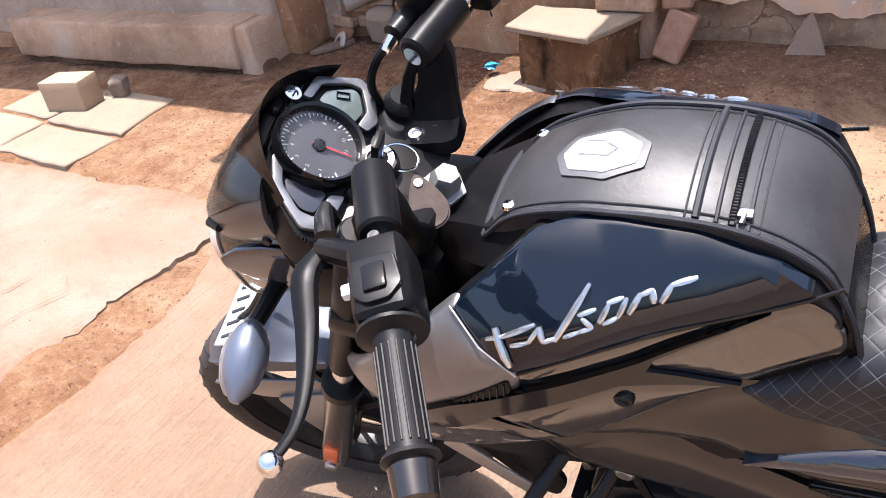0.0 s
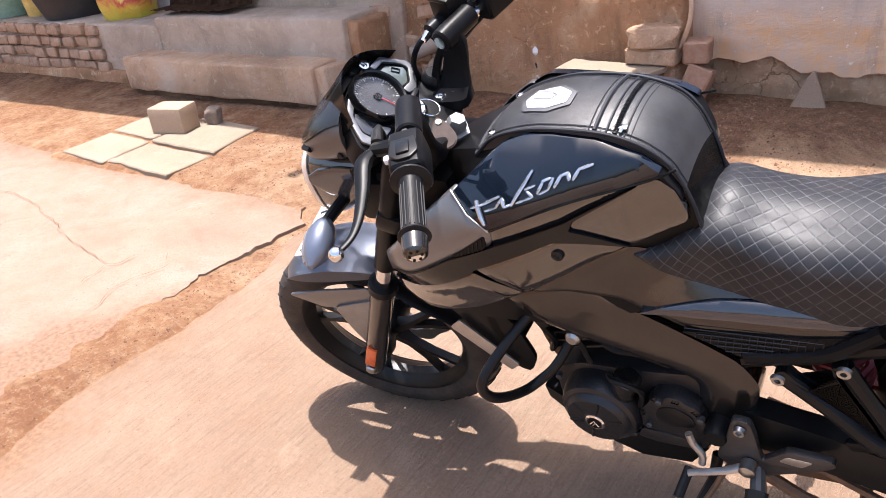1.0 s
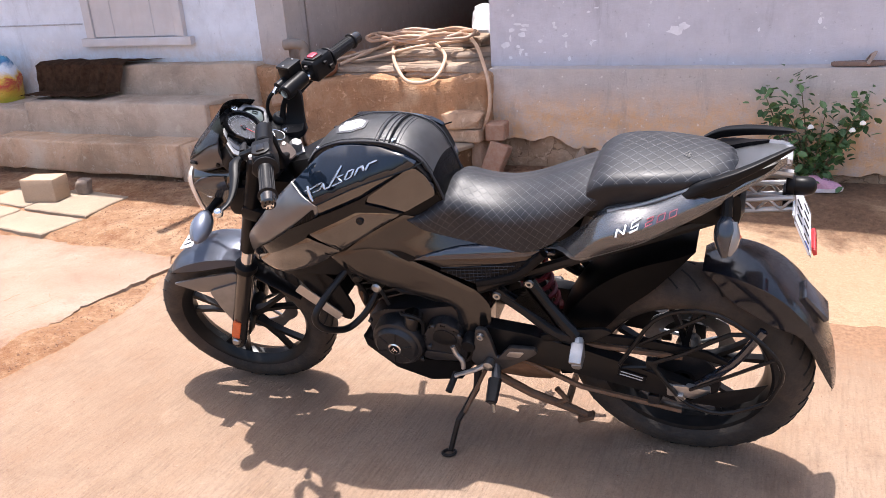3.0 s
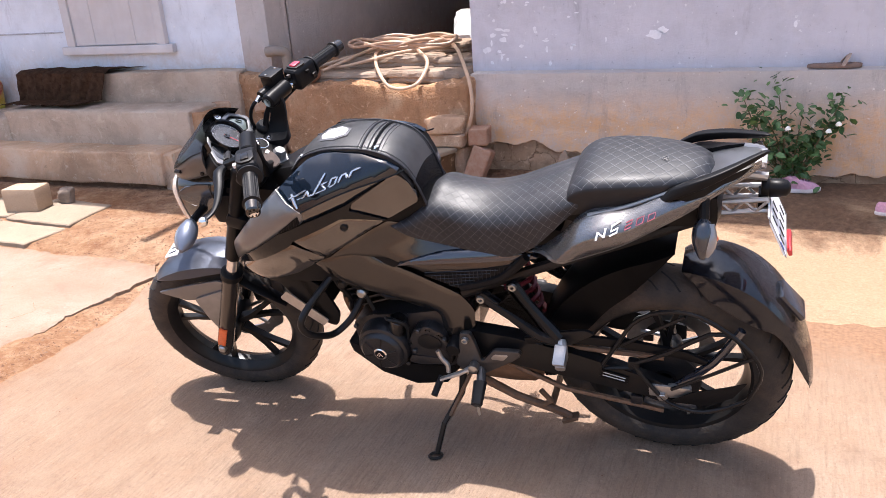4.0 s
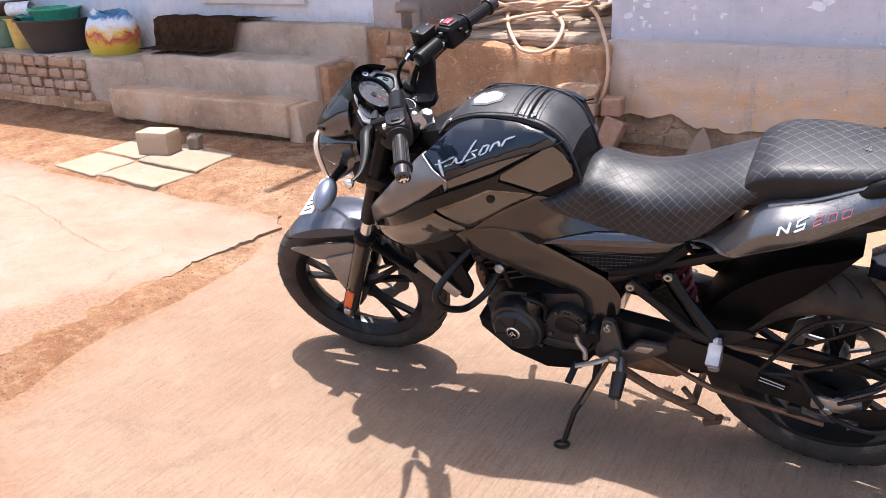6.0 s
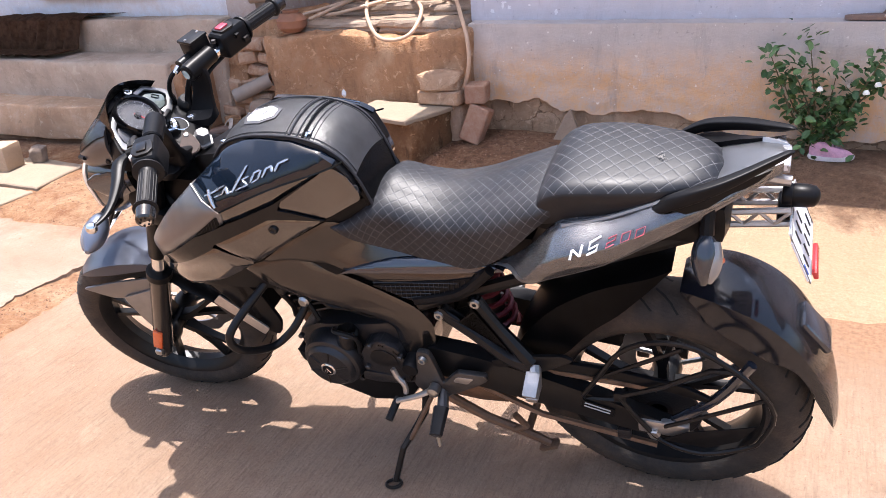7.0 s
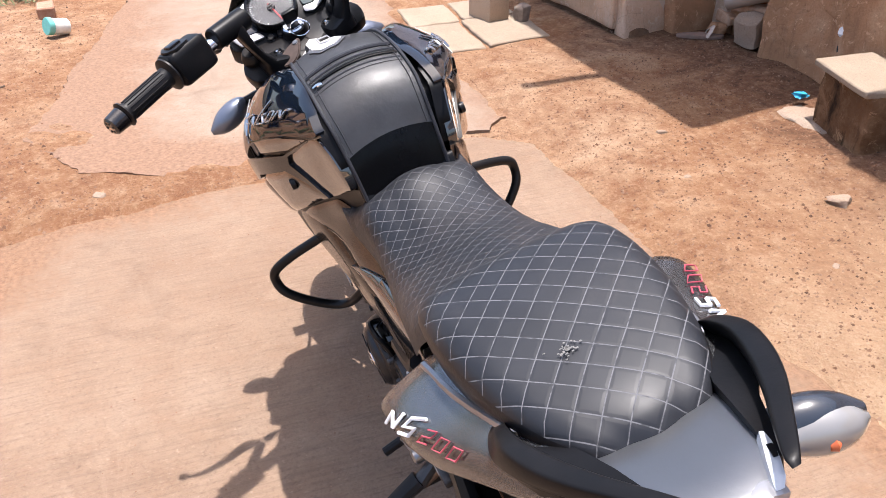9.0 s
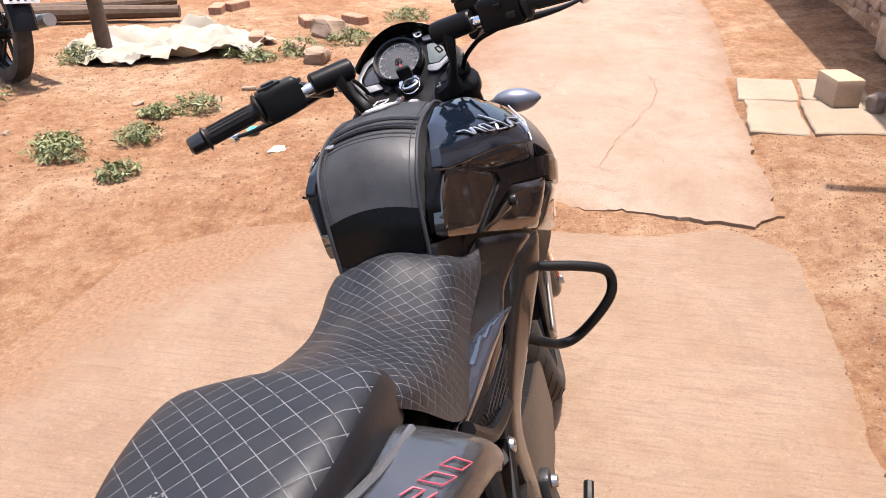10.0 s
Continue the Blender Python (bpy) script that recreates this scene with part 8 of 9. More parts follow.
        sp("brake_hose", tube([on(.08) + Vector((-.045, 0, 0)), on(.02) + Vector((-.055, 0, -.012)), Vector((-.412, .090, .985)), Vector((-.43, .090, .90)), Vector((-.60, .085, .62)), Vector((-.66, .085, .42))], .0052, 8, smooth=6), BLACK)
        sp("hose_union", tube([on(.09) + Vector((-.045, 0, 0)), on(.04) + Vector((-.047, 0, -.006))], [.008, .006], 8), CHROME, rs)
    if s > 0:
        sp("throttle_cable", tube([on(.36) + Vector((-.01, 0, -.03)), on(.2) + Vector((-.02, 0, -.045)), Vector((-.375, .105, .94)), Vector((-.40, .09, .80)), Vector((-.34, .06, .70))], .0045, 8, smooth=6), BLACK)


bar_side(-1)
bar_side(1)

# ---- instruments and headlamp ----
UP = Euler((0, radians(42), 0)).to_matrix()  # the panel looks up and back
PANEL = Matrix.Translation((-.452, 0, .992)) @ UP.to_4x4()


def on_panel(bm, off=(0, 0, 0)):
    bmesh.ops.transform(bm, matrix=PANEL @ Matrix.Translation(off), verts=bm.verts)
    return bm


# panel plane: local x down towards the rider, y across, z out of the face
pod_poly = [(-.062, -.012), (-.058, .035), (-.047, .066), (.005, .104), (.030, .118), (.050, .110), (.062, .062), (.072, .020), (.072, -.030), (.060, -.100), (.036, -.124), (.018, -.118), (-.025, -.080)]
pod = sp("instrument_pod", on_panel(prism(round_corners(pod_poly, .012, 3), -.05, "XY", 0.0, .006)), BLACK, label="black instrument pod")
def inlay(poly, z, h, r=.004):
    return on_panel(prism(round_corners(poly, r, 2), h, "XY", z, .0012))
sp("silver_trim", inlay([(-.032, .046), (-.027, .080), (.020, .107), (.040, .101), (.058, .058), (.050, .040), (.037, .042), (.042, .066), (.027, .094), (.012, .093), (-.017, .074), (-.021, .048)], .001, .006), TRIM, pod, "satin silver trim")
sp("silver_trim", inlay([(-.036, -.042), (-.024, -.042), (-.014, -.072), (.012, -.094), (.030, -.094), (.036, -.060), (.052, -.054), (.046, -.104), (.020, -.112), (-.022, -.080)], .001, .006), TRIM, pod, "satin silver trim")
sp("display_screen", inlay([(-.013, .052), (-.010, .070), (.018, .090), (.026, .088), (.038, .064), (.033, .046)], .001, .003), plain("lcd_grey_green", (.10, .12, .115), .10, 0, .1, 10., 0, .8), pod, "grey liquid crystal display")
sp("display_figure", on_panel(tube([(x, y, .0052) for x, y in ((.004, .066), (.002, .074), (.016, .080), (.018, .072))], .0012, 4, closed=True)), BLACK, pod)
sp("lamp_window", inlay([(-.014, -.062), (-.008, -.076), (.014, -.090), (.028, -.088), (.033, -.058), (.016, -.058)], .001, .003), LENS, pod, "dark warning lamp window")
for dx, dy in ((.060, -.025), (.058, -.046)):
    bt = sp("panel_button", on_panel(turned([(0, .006), (.0055, .006), (.0065, .004), (.0068, 0)], "Z", 16), (dx, dy, .002)), BLACK, pod)
    sp("button_ring", on_panel(turned([(.0068, .001), (.0092, .004), (.0092, 0)], "Z", 18), (dx, dy, .002)), CHROME, bt)
sp("pod_screw", on_panel(turned([(0, .003), (.005, .003), (.006, .006), (.0095, .006), (.0105, 0)], "Z", 18), (-.042, .042, .003)), CHROME, pod)
sp("pod_screw", on_panel(turned([(0, .002), (.003, .003), (.005, 0)], "Z", 14), (-.052, .012, .003)), BLACK_METAL, pod)
DX, DY = .006, -.010
dial = sp("tachometer", on_panel(turned([(.0, .004), (.042, .004), (.0435, .012), (.0455, .020), (.0490, .022), (.052, .016), (.0525, -.01)], "Z", 48), (DX, DY, 0)), BLACK_GLOSS, label="round tachometer with a red needle")
sp("dial_face", on_panel(turned([(0, .0052), (.0428, .0052), (.043, .0042)], "Z", 40), (DX, DY, 0)), plain("dial_grey", (.045, .045, .05), .3, 0, .1, 40.), dial, "dark grey dial face")
ti = None
for k in range(41):
    a = radians(228 - k * 6.9)
    r0 = .0350 if k % 4 == 0 else .0380
    ti = tube([(DX - math.sin(a) * r0, DY + math.cos(a) * r0, .0058), (DX - math.sin(a) * .0410, DY + math.cos(a) * .0410, .0058)], .00055 if k % 4 else .0009, 4, ti)
sp("dial_ticks", on_panel(ti), WHITE_LACQUER, dial)
a = radians(-84)
sp("needle", on_panel(tube([(DX + math.sin(a) * .008, DY - math.cos(a) * .008, .0085), (DX - math.sin(a) * .036, DY + math.cos(a) * .036, .0085)], [.0016, .0007], 6)), plain("needle_red", (.70, .02, .03), .4), dial, "red needle")
sp("needle_cap", on_panel(turned([(0, .011), (.007, .010), (.0082, .0055)], "Z", 20), (DX, DY, 0)), BLACK, dial)
glass_m, _, gp = blank("dial_glass")
gp.inputs["Transmission Weight"].default_value = 1.0
gp.inputs["Roughness"].default_value = 0.02
gp.inputs["IOR"].default_value = 1.45
gl = sp("dial_glass", on_panel(turned([(0, .0175), (.032, .0168), (.0445, .0150)], "Z", 40), (DX, DY, 0)), glass_m, dial)
gl.visible_shadow = False


def figure(text, x, y, size, mat, parent):
    """A printed numeral on the dial, from the built-in font."""
    cu = bpy.data.curves.new("numeral", "FONT")
    cu.body, cu.size, cu.align_x, cu.align_y = text, size, "CENTER", "CENTER"
    cu.extrude = .0002
    tmp = new("numeral", cu)
    bpy.context.view_layer.update()
    me = bpy.data.meshes.new_from_object(tmp.evaluated_get(bpy.context.evaluated_depsgraph_get()))
    bpy.data.objects.remove(tmp)
    b = bmesh.new()
    b.from_mesh(me)
    bpy.data.meshes.remove(me)
    bmesh.ops.rotate(b, cent=(0, 0, 0), matrix=Matrix.Rotation(math.pi / 2, 3, "Z"), verts=b.verts)
    bmesh.ops.translate(b, vec=(x, y, .0060), verts=b.verts)
    return sp("numeral", on_panel(b), mat, parent, smooth=False)


for k in range(1, 12):
    a = radians(228 - k * 4 * 6.9)
    figure(str(k), DX - math.sin(a) * .0300, DY + math.cos(a) * .0300, .0062, plain("numeral_grey", (.34, .34, .35), .5), dial)

# headlamp cowl
def cowl_ring(x, zl, zt, hw, n=20, power=.75):
    zc, h = (zl + zt) / 2, (zt - zl) / 2
    return [(x, hw * math.copysign(abs(math.cos(a)) ** power, math.cos(a)), zc + h * math.copysign(abs(math.sin(a)) ** power, math.sin(a))) for a in (2 * math.pi * k / n for k in range(n))]


cowl_rows = []
for x, zl, zt, hw in eased(((-.618, .912, .928, .034), (-.605, .896, .946, .058), (-.580, .893, .970, .078), (-.546, .898, .994, .091), (-.510, .908, 1.014, .100), (-.478, .918, 1.022, .106)), 3):
    cowl_rows.append(cowl_ring(x, zl, zt, hw, 40))
cowl = sp("headlamp_cowl", loft(cowl_rows), plain("satin_cowl", (0.085, 0.084, 0.085), 0.36, 0.45, 0.12, 9.0, 0.02, 0.15, dust=0.10), label="satin charcoal headlamp cowl")
visor_rows = []
for t in (0, .33, .66, 1):
    row = []
    for k in range(15):
        q = -1 + 2 * k / 14
        row.append((-.574 + .092 * t + .05 * q * q * (1 - .2 * t), .100 * q * (.90 + .10 * t), .975 + .084 * t * (1 - .20 * q * q) - .030 * q * q))
    visor_rows.append(row)
bm = loft(visor_rows, closed_ring=False, caps=False)
bmesh.ops.solidify(bm, geom=list(bm.faces), thickness=.005)
sp("fly_screen", bm, BLACK_GLOSS, label="smoked fly screen")
brow_rows = []
for x, zl, zt, hw in ((-.612, .898, .938, .050), (-.584, .893, .968, .0775), (-.550, .897, .995, .0925), (-.510, .908, 1.017, .1015), (-.476, .918, 1.025, .1080)):
    zc, h = (zl + zt) / 2, (zt - zl) / 2 + .002
    lift = .34 + .26 * (x + .640) / .164
    row = []
    for k in range(25):
        a = lift + (math.pi - 2 * lift) * k / 24
        row.append((x, hw * 1.012 * math.copysign(abs(math.cos(a)) ** .75, math.cos(a)), zc + h * abs(math.sin(a)) ** .75))
    brow_rows.append(row)
bm = loft(brow_rows, closed_ring=False, caps=False)
bmesh.ops.solidify(bm, geom=list(bm.faces), thickness=.004)
sp("cowl_brow", bm, BROW, cowl, "darker glossy upper cowl panel")
for s in (-1, 1):
    sp("cowl_slot", tube([(-.590, s * .068, .938), (-.566, s * .0815, .944)], .009, 8, flat=.6), BLACK, cowl)
    sp("cowl_screw", turned([(0, s * .004), (.005, s * .004), (.006, 0)], "Y", 12, at=(-.497, s * .101, .945)), BLACK_METAL, cowl)
lamp_rows = []
for x, zl, zt, hw in eased(((-.655, .768, .846, .024), (-.649, .746, .872, .046), (-.633, .735, .890, .060), (-.596, .741, .902, .071), (-.548, .770, .906, .077), (-.50, .81, .906, .076)), 3):
    lamp_rows.append(cowl_ring(x, zl, zt, hw, 40, power=.7))
lamp = sp("headlamp", loft(lamp_rows), plain("headlamp_shell", (.06, .055, .05), .16, .4, .1, 6., 0, 1.0), label="glazed headlamp in a dark shell")
glass_rows = [[(x - .004, y * 1.02, .80 + (z - .80) * 1.02) for x, y, z in row] for row in lamp_rows[:8]]
# cream base colour stands for the bright ground mirrored in the glass
sp("headlamp_glass", loft(glass_rows), plain("glass_ground_reflection", (.58, .53, .48), .10, .1, .1, 6., 0, 1.0), lamp, "headlamp glass with the ground's pale reflection in its colour")
for s in (-1, 1):
    rows2 = [cowl_ring(x, zl, zt, .006) for x, zl, zt in ((-.612, .850, .872), (-.585, .822, .888), (-.548, .815, .893), (-.515, .832, .890))]
    b2 = loft(rows2)
    bmesh.ops.translate(b2, vec=(0, s * .0735, 0), verts=b2.verts)
    sp("headlamp_cheek", b2, LENS, lamp)
sp("headlamp_bracket", box(.12, .15, .10, (-.485, 0, .80), .02), BLACK)
for s in (-1, 1):
    b, t = Vector((-.560, s * .066, .812)), Vector((-.572, s * .132, .812))
    st_ = sp("turn_signal", tube([b, t], [.013, .011], 10), BLACK, label="front turn signal on a rubber stalk")
    rings = []
    for q, w, h in eased(((0, .010, .012), (.015, .022, .022), (.042, .028, .027), (.072, .023, .022), (.098, .006, .006))):
        rings.append([t + Vector((0, s * q, -q * .20)) + Vector((math.cos(a2) * w, 0, math.sin(a2) * h)) for a2 in (2 * math.pi * k / 16 for k in range(16))])
    sp("signal_body", loft(rings), FENDER, st_, "slate grey signal housing")
    rings = []
    for q, w, h in eased(((.020, .015, .017), (.044, .020, .021), (.072, .015, .016), (.090, .004, .004))):
        rings.append([t + Vector((-.013, s * q, -q * .20)) + Vector((math.cos(a2) * w, 0, math.sin(a2) * h)) for a2 in (2 * math.pi * k / 16 for k in range(16))])
    sp("lens", loft(rings), plain("smoked_signal_lens", (.13, .13, .14), .08, 0, .1, 10., 0, 1.), st_)

# front mudguard
rows = []
for a, r, w, d in eased(((130, .291, .034, .006), (125, .296, .050, .012), (117, .301, .064, .026), (108, .304, .071, .038), (97, .308, .074, .046), (85, .313, .073, .044), (74, .317, .068, .034), (64, .319, .058, .012)), 3):
    ca, sa = math.cos(radians(a)), math.sin(radians(a))
    pts = []
    for i, t in enumerate((-1, -1, -.9, -.6, -.3, 0, .3, .6, .9, 1, 1)):
        q = r - (d if i in (0, 10) else (.012 if abs(t) == 1 else .016 * t * t))
        pts.append((FRONT[0] + q * ca, w * t, FRONT[2] + q * sa))
    rows.append(pts)
bm = loft(rows, closed_ring=False, caps=False)
bmesh.ops.solidify(bm, geom=list(bm.faces), thickness=.005)
fm = sp("front_mudguard", bm, FENDER, label="slate blue front mudguard")
for s in (-1, 1):
    sp("mudguard_flank", prism(round_corners([(-.850, .498), (-.75, .520), (-.63, .538), (-.605, .522), (-.625, .494), (-.70, .460), (-.772, .460)], .010, 2), .007, "XZ", s * .077 - .0035, .002), MATTE, fm, "darker grey mudguard flank")
    sp("mudguard_stay", prism(round_corners([(-.735, .468), (-.615, .505), (-.648, .41), (-.672, .335), (-.702, .325), (-.720, .38)], .010, 2), .006, "XZ", s * .083 - .003, .002), TRIM, fm, "pale grey mudguard stay plate")
    sp("mudguard_rear", tube([(-.60, s * .05, .56), (-.52, s * .066, .50), (-.44, s * .070, .43)], [.022, .024, .016], 8, smooth=3, flat=.25), BLACK, fm)


def on_front_plate(u, v, w=0.0):
    """Across the bike, back along the plate, and up off its face."""
    return (-.757 + .97 * v - .22 * w, u, .640 + .22 * v + .97 * w)


bm = bmesh.new()
vs = [[bm.verts.new(on_front_plate(u, v, w)) for u, v in ((-.082, 0), (.082, 0), (.082, .044), (-.082, .044))] for w in (0.0, .003)]
bm.faces.new(vs[0][::-1]); bm.faces.new(vs[1])
for k in range(4):
    bm.faces.new((vs[0][k], vs[0][(k + 1) % 4], vs[1][(k + 1) % 4], vs[1][k]))
fp = sp("front_number_plate", bm, WHITE_LACQUER, fm, "white number plate tilted back over the mudguard")
for k in range(7):
    u = -.066 + k * .022
    sp("plate_bar", tube([on_front_plate(u - .003, .010, .004), on_front_plate(u + .003, .034, .004)], .0036, 5, flat=.4), PLATE_INK, fp)
for q in (-.035, .035):
    sp("plate_stay", tube([(-.730, q, .646), (-.69, q, .68), (-.62, q, .76)], .005, 6, smooth=2), BLACK, fp)
sp("brake_caliper", box(.09, .05, .06, along_fork(.10, .075, -.075), .012, 2), BLACK_METAL, label="front brake caliper")

# ---- cover strapped over the tank ----
cover = empty("tank_cover", "black leatherette tank cover with a zipped pocket", "tank cover")
cover.matrix_world = BIKE @ Matrix.Translation((0, -.006, 0))
profile = smooth_path([(-.252, 0, .922), (-.212, 0, .960), (-.15, 0, .984), (-.09, 0, .992), (-.02, 0, .990), (.034, 0, .974), (.068, 0, .945), (.089, 0, .903)], 6)
rear_profile = smooth_path([(.089, 0, .903), (.098, 0, .875), (.108, 0, .832)], 4)


def cover_half(x):
    return .068 + .008 * max(0, min(1, (x + .23) / .12)) - .012 * max(0, (x - .05) / .09)


def cover_strip(pts, lift=0.0):
    rows = []
    for p in pts:
        w = cover_half(p.x)
        top = [(p.x, w * t, p.z - .014 * t * t + lift) for t in [-1 + k / 10 for k in range(21)]]
        rows.append([(p.x - .004, -w - .004, p.z - .040)] + top + [(p.x - .004, w + .004, p.z - .040)])
    return rows


def shell(rows, thick):
    bm = loft(rows, closed_ring=False, caps=False)
    bmesh.ops.solidify(bm, geom=list(bm.faces), thickness=thick)
    return bm


part("cover_top", shell(cover_strip(profile), .008), LEATHER, cover, "matte leatherette top")
part("cover_back", shell(cover_strip(rear_profile), .010), LEATHER_GLOSS, cover, "shiny patent back panel")
for s in (-1, 1):
    pts = [(p.x, s * (cover_half(p.x) + .001), p.z - .012) for p in profile + rear_profile]
    pp = part("piping", tube(pts, .0030, 8), PIPING, cover)
    pts = [(p.x, s * (cover_half(p.x) - .009), p.z - .0095) for p in profile]
    part("stitching", tube(pts, .0009, 4), STITCH, pp)
pts = [(-.252, cover_half(-.252) * t, .922 - .012 * t * t) for t in (-1, -.5, 0, .5, 1)]
part("piping", tube(pts, .0042, 8), PIPING, cover)


def across(x, dz, r, mat, name, t0=-.95, t1=.95, n=9, flat=1.0, skew=0.0):
    pts = []
    for k in range(n):
        t = t0 + (t1 - t0) * k / (n - 1)
        xx = x + skew * t
        z = min(profile, key=lambda p: abs(p.x - xx)).z
        pts.append((xx, cover_half(xx) * t, z - .014 * t * t + dz))
    return part(name, tube(pts, r, 6, smooth=2, flat=flat), mat, cover)


across(-.037, .001, .0034, PIPING, "piping")
across(-.020, .0005, .0020, PIPING, "piping")
across(.006, .0005, .0020, PIPING, "piping")
z_ = across(-.007, .0012, .0034, BLACK, "zip", flat=.5)
bm = None
for k in range(46):
    t = -.9 + 1.8 * k / 45
    z = min(profile, key=lambda p: abs(p.x + .007)).z
    bm = tube([(-.0095, cover_half(-.007) * t, z - .014 * t * t + .0036), (-.0045, cover_half(-.007) * t, z - .014 * t * t + .0036)], .0008, 4, bm)
part("zip_teeth", bm, BLACK_METAL, z_)
part("zip_pull", box(.013, .010, .004, (.002, -.060, .9800), .0015), CHROME, cover, "bright zip pull")
part("zip_tab", tube([(.002, -.062, .982), (.000, -.070, .978)], .0025, 6), CHROME, cover)
for x in (-.046, .015):
    across(x, .0012, .0009, STITCH, "stitching", flat=.8)


def patch(poly, lift, mat, name, thick=.0015):
    bm = sliced(round_corners(poly, .003, 2), .012)
    for v in bm.verts:
        x, y = v.co.x, v.co.z
        z = None
        for p, q in zip(profile, profile[1:]):
            if p.x <= x <= q.x:
                z = p.z + (q.z - p.z) * (x - p.x) / (q.x - p.x)
        z = (z or .985) - .014 * (y / cover_half(x)) ** 2 + lift
        v.co = (x, y, z)
    got = bmesh.ops.extrude_face_region(bm, geom=list(bm.faces))
    for g in got["geom"]:
        if isinstance(g, bmesh.types.BMVert):
            g.co.z += thick
    return part(name, bm, mat, cover, "silver hexagonal patch" if lift < .0015 else "")


hexa = lambda sx, sy, cx=-.136, cy=-.010: [(cx + sx * a, cy + sy * b) for a, b in ((-1, 0.0), (-.72, -.75), (.25, -1), (1, -.55), (1, .35), (.3, 1), (-.72, .75))]
patch(hexa(.046, .034), .0008, LEATHER, "patch_border")
patch(hexa(.038, .027), .0020, plain("silver_foil", (.80, .80, .80), .32, .35, .08, 40., .1), "silver_patch")
bm = tube([(-.154, -.020, .9925), (-.126, -.020, .9940), (-.120, -.008, .9945), (-.132, .000, .9940), (-.154, .000, .9925)], .0012, 5, closed=True)
part("patch_mark", bm, plain("mark_grey", (.30, .30, .31), .5), cover)
for s in (-1, 1):
    part("press_stud", turned([(0, .004), (.006, .003), (.0075, 0)], "Z", 16, at=(-.222, s * .054, .945)), CHROME, cover, "bright press stud")

# key in the lock, with its ring and leather fob hanging over the yoke
key = empty("key_ring", "motorcycle key with a split ring and brown leather fob", "keys")
key.matrix_world = BIKE @ TURNED
kb = box(.010, .028, .026, (0, 0, .034), .004, 2)
bmesh.ops.transform(kb, matrix=LOCK, verts=kb.verts)
part("key_head", kb, BLACK, key)
kb = box(.003, .009, .020, (0, 0, .016), .001, 1)
bmesh.ops.transform(kb, matrix=LOCK, verts=kb.verts)
part("key_blade", kb, CHROME, key)
pts = [(-.362 + .018 * math.cos(a), .004 + .018 * math.sin(a), .958 - .008 * math.sin(a) * 0 - .010 * math.cos(a)) for a in (2 * math.pi * k / 24 for k in range(24))]
part("split_ring", tube(pts, .0014, 6, closed=True), CHROME, key)
bm = bmesh.new()
vs0 = [bm.verts.new((x, y, 0)) for x, y in [(.034 * math.cos(a) * (1.0), .0185 * math.sin(a) * (1.05 - .5 * math.cos(a))) for a in (2 * math.pi * k / 28 for k in range(28))]]
f0 = bm.faces.new(vs0)
got = bmesh.ops.extrude_face_region(bm, geom=[f0])
bmesh.ops.translate(bm, vec=(0, 0, .006), verts=[g for g in got["geom"] if isinstance(g, bmesh.types.BMVert)])
bmesh.ops.bevel(bm, geom=[e for e in bm.edges if abs(e.verts[0].co.z - e.verts[1].co.z) < 1e-5], offset=.0018, segments=2, affect="EDGES")
fx = Vector((-.030, .050, .020)).normalized()
fz = Vector((.25, -.25, 1.0))
fz = (fz - fx * fz.dot(fx)).normalized()
fy = fz.cross(fx)
FOBM = Matrix.Translation((-.328, -.040, .934)) @ Matrix((fx, fy, fz)).transposed().to_4x4()
bmesh.ops.transform(bm, matrix=FOBM, verts=bm.verts)
part("leather_fob", bm, plain("dark_fob_leather", (.060, .044, .038), .7, 0, .3, 60., .2, spec=.15), key, "worn dark brown leather fob")
bm = turned([(0, .008), (.005, .008), (.006, .006)], "Z", 14)
bmesh.ops.transform(bm, matrix=FOBM @ Matrix.Translation((.022, 0, .0)), verts=bm.verts)
part("fob_rivet", bm, TRIM, key)


# ---- many small pieces ----
brick_courses(bpy.data.objects["platform"])
grit("grit", 8000, -2.9, 0.3, 0.86, 2.3, 0.003, 0.010, RED_GRIT, "coarse reddish grit and crumbs of earth", 31)
grit("pebbles", 9000, -5.4, -1.3, -4.0, -0.9, 0.003, 0.014, RED_GRIT, "small pebbles and clods strewn over the earth", 32)
grit("gully_grit", 1600, -1.83, -1.66, -1.2, 0.85, 0.002, 0.008, RED_GRIT, "crumbs of earth in the gap between slabs", 33)
grit("slab_grit", 3000, -1.55, 2.4, -1.9, 0.80, 0.0008, 0.0030, RED_GRIT, "sand grains and crumbs lying on the concrete", 34, level=0.004)
grit("slab_sand", 900, -5.0, -1.9, -0.7, 0.80, 0.001, 0.0038, RED_GRIT, "sand and crumbs on the pale slab", 35, level=0.007)
grit("clods", 4200, -2.3, -0.1, 1.05, 2.34, 0.002, 0.011, DARK_GRIT, "dark clods and crumbs of earth along the house", 36)
grit("yard_clods", 3000, -5.2, -1.7, -3.6, -0.95, 0.003, 0.016, DARK_GRIT, "dark clods strewn over the yard", 37)

# half-buried bricks in the crumbling step side
rng = random.Random(77)
cheek = bpy.data.objects["step_cheek"]
for i, (x, z) in enumerate(CHEEK_BRICKS):
    if rng.random() < 0.75:
        o = part("brick", box(0.145, 0.07, 0.068, (0, 0, 0), 0.012, 1), BRICK, cheek)
        roughen_amount = 0.020
        for v in o.data.vertices:
            v.co += noise.noise_vector(v.co * 12 + Vector((i, 0, 0))) * roughen_amount
        o.location = (x, 2.405 + rng.uniform(-0.03, 0.02), z)
        o.rotation_euler = (0, rng.uniform(-0.14, 0.14), rng.uniform(-0.2, 0.2))


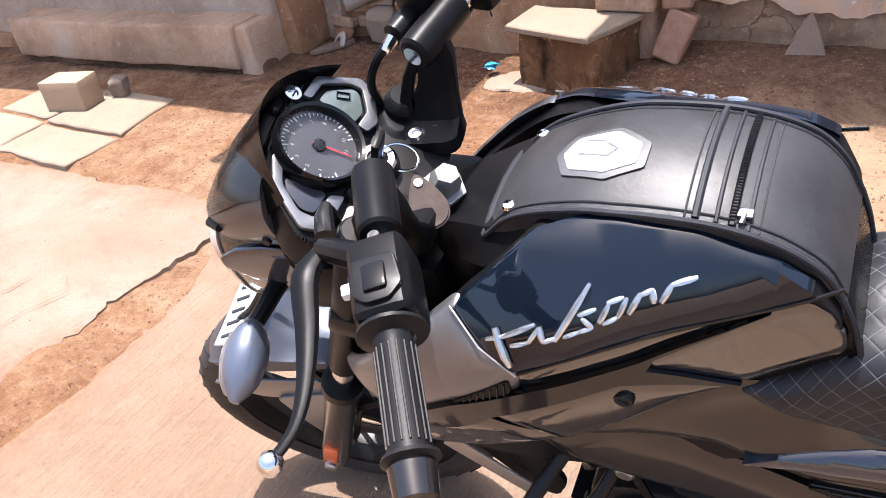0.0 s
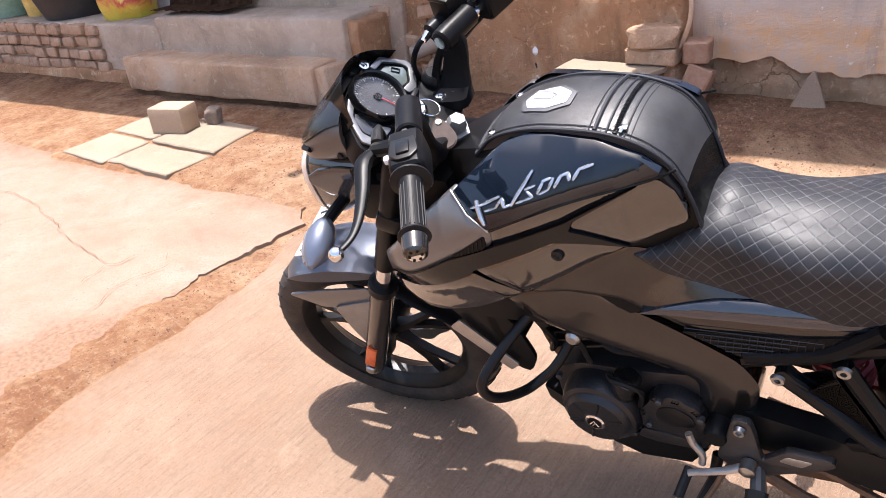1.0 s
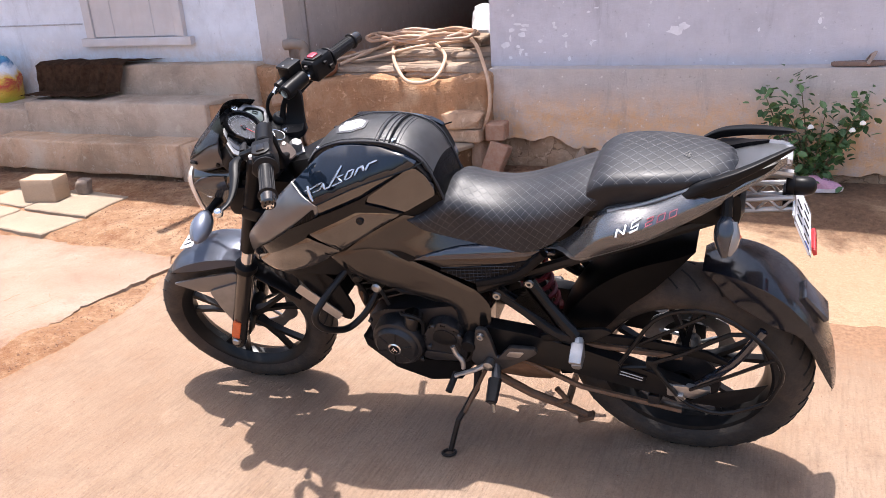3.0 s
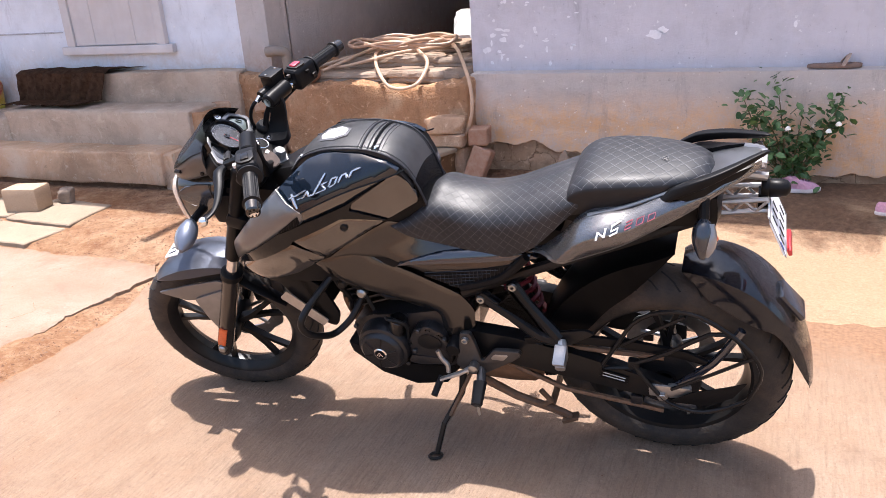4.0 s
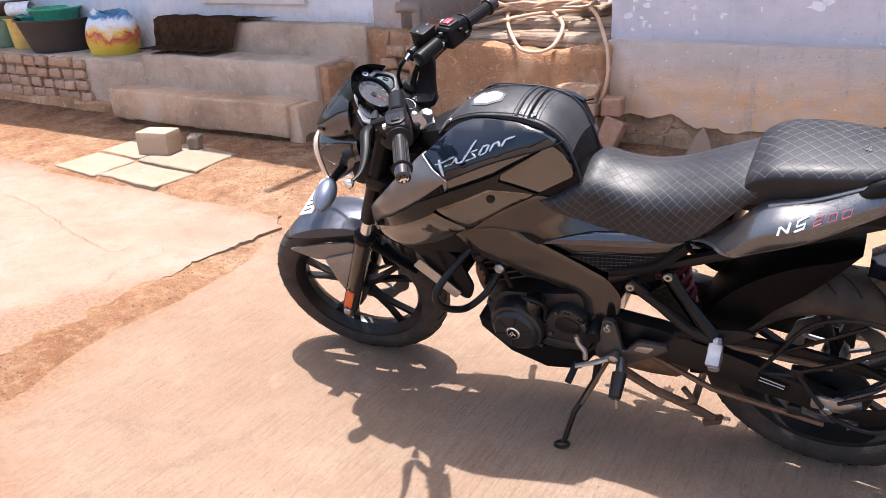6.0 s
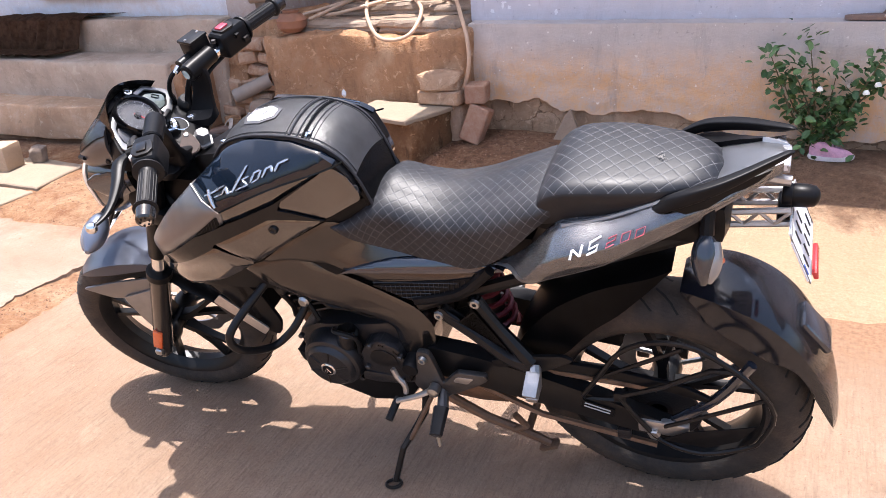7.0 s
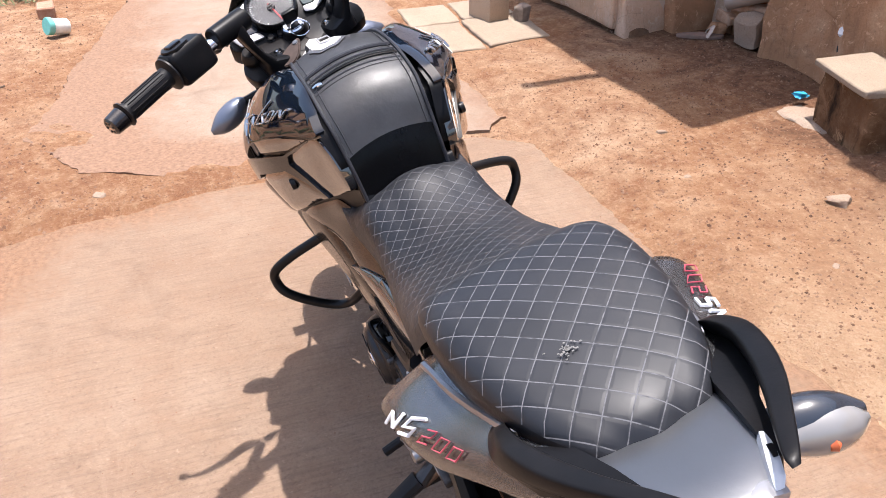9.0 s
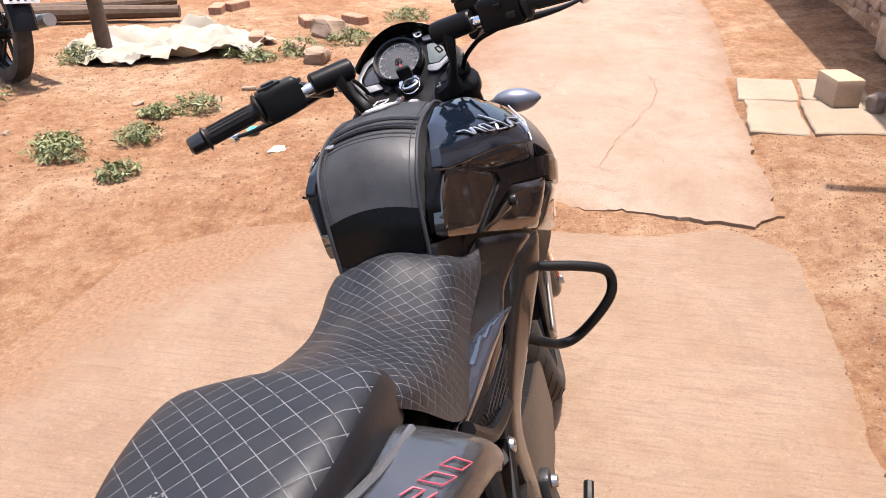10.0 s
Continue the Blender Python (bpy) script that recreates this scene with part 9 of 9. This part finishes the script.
# the rear of a second motorcycle parked in the yard
def parked_motorcycle():
    e = empty("motorcycle", "dark parked motorcycle seen from behind, dusty", "motorcycle", (-3.16, -3.50, -0.01))
    e.rotation_euler = (radians(6), 0, radians(238))
    # own frame: rear wheel at the origin, front towards +x
    def wheel_at(x):
        hub = part("wheel", turned([(.02, -.07), (.04, -.06), (.04, .06), (.02, .07), (.02, -.07)], "Y", 20, at=(x, 0, .30)), BLACK_METAL, e)
        part("tyre", turned([(.215, -.045), (.25, -.055), (.285, -.045), (.30, 0), (.285, .045), (.25, .055), (.215, .045)], "Y", 48, at=(x, 0, .30)), TYRE, hub)
        part("rim", turned([(.222, -.035), (.205, -.03), (.195, 0), (.205, .03), (.222, .035), (.222, -.035)], "Y", 48, at=(x, 0, .30)), BLACK_METAL, hub)
        for k in range(6):
            a = k * math.pi / 3
            part("spoke", tube([(x + .03 * math.cos(a), 0, .30 + .03 * math.sin(a)), (x + .2 * math.cos(a), 0, .30 + .2 * math.sin(a))], .012, 6), BLACK_METAL, hub)
    wheel_at(0.0)
    wheel_at(1.27)
    part("mudguard", loft([[(-.02 + r * math.cos(a), y, .30 + r * math.sin(a)) for y, r in ((-.07, .31), (-.05, .335), (0, .345), (.05, .335), (.07, .31))] for a in [radians(q) for q in range(60, 171, 11)]], closed_ring=False, caps=False), BLACK, e)
    part("seat", loft([[(x, w * math.cos(a), z + .05 * math.sin(a)) for a in (2 * math.pi * k / 16 for k in range(16))] for x, z, w in ((-.10, .80, .06), (0, .79, .12), (.30, .76, .14), (.55, .74, .11))]), LEATHER, e)
    part("tail_panel", loft([[(x, w * math.cos(a), z + .06 * math.sin(a)) for a in (2 * math.pi * k / 16 for k in range(16))] for x, z, w in ((-.22, .76, .05), (0, .72, .10), (.30, .66, .11), (.55, .62, .09))]), BLACK_GLOSS, e)
    part("fuel_tank", loft([[(x, w * math.cos(a), z + h * math.sin(a)) for a in (2 * math.pi * k / 20 for k in range(20))] for x, z, w, h in ((.52, .78, .06, .06), (.62, .82, .13, .10), (.82, .84, .15, .11), (.98, .84, .08, .07))]), BLACK_GLOSS, e)
    part("engine", box(.34, .24, .30, (.62, 0, .42), .05, 3), ENGINE, e)
    part("swing_arm", tube([(.40, -.08, .38), (0, -.09, .30)], .02, 8), BLACK_METAL, e)
    part("swing_arm", tube([(.40, .08, .38), (0, .09, .30)], .02, 8), BLACK_METAL, e)
    part("silencer", tube([(.45, -.14, .32), (.05, -.16, .34), (-.25, -.17, .40)], [.03, .045, .04], 14), ALLOY, e)
    part("tail_lamp", box(.05, .16, .06, (-.25, 0, .77), .015, 2), RED, e, "red tail lamp")
    for s in (-1, 1):
        part("turn_signal", tube([(-.18, s * .06, .70), (-.19, s * .15, .69), (-.19, s * .20, .69)], [.010, .026, .012], 10), ORANGE, e)
        part("shock_absorber", tube([(.02, s * .10, .34), (.12, s * .11, .64)], .025, 10), BLACK_METAL, e)
        part("fork_leg", tube([(1.27, s * .08, .30), (1.05, s * .08, .88)], .024, 10), ALLOY, e)
        part("side_panel", prism(round_corners([(.15, .50), (.45, .50), (.48, .66), (.12, .64)], .03, 3), .02, "XZ", s * .11 - .01, .004), BLACK_GLOSS, e)
    part("handlebar", tube([(.98, -.36, 1.04), (1.04, -.14, 1.0), (1.04, .14, 1.0), (.98, .36, 1.04)], .012, 8), BLACK_METAL, e)
    part("headlamp", turned([(0, .10), (.05, .09), (.085, .05), (.09, 0), (.07, -.06), (0, -.08)], "X", 24, at=(1.16, 0, .88)), BLACK_GLOSS, e)
    bm = box(.006, .20, .13, (0, 0, 0), .002)
    bmesh.ops.transform(bm, matrix=Matrix.Translation((-.30, 0, .57)) @ Euler((0, radians(18), 0)).to_matrix().to_4x4(), verts=bm.verts)
    pl = part("number_plate", bm, WHITE_LACQUER, e, "white number plate with dark bars")
    for row, z in enumerate((.030, -.030)):
        for k in range(4):
            bm = box(.004, .016, .040, (0, 0, 0))
            bmesh.ops.transform(bm, matrix=Matrix.Translation((-.30, 0, .57)) @ Euler((0, radians(18), 0)).to_matrix().to_4x4() @ Matrix.Translation((-.004, -.06 + k * .04, z)), verts=bm.verts)
            part("plate_bar", bm, BLACK, pl)
    part("plate_bracket", tube([(-.20, 0, .72), (-.28, 0, .60)], .014, 8), BLACK, e)


parked_motorcycle()
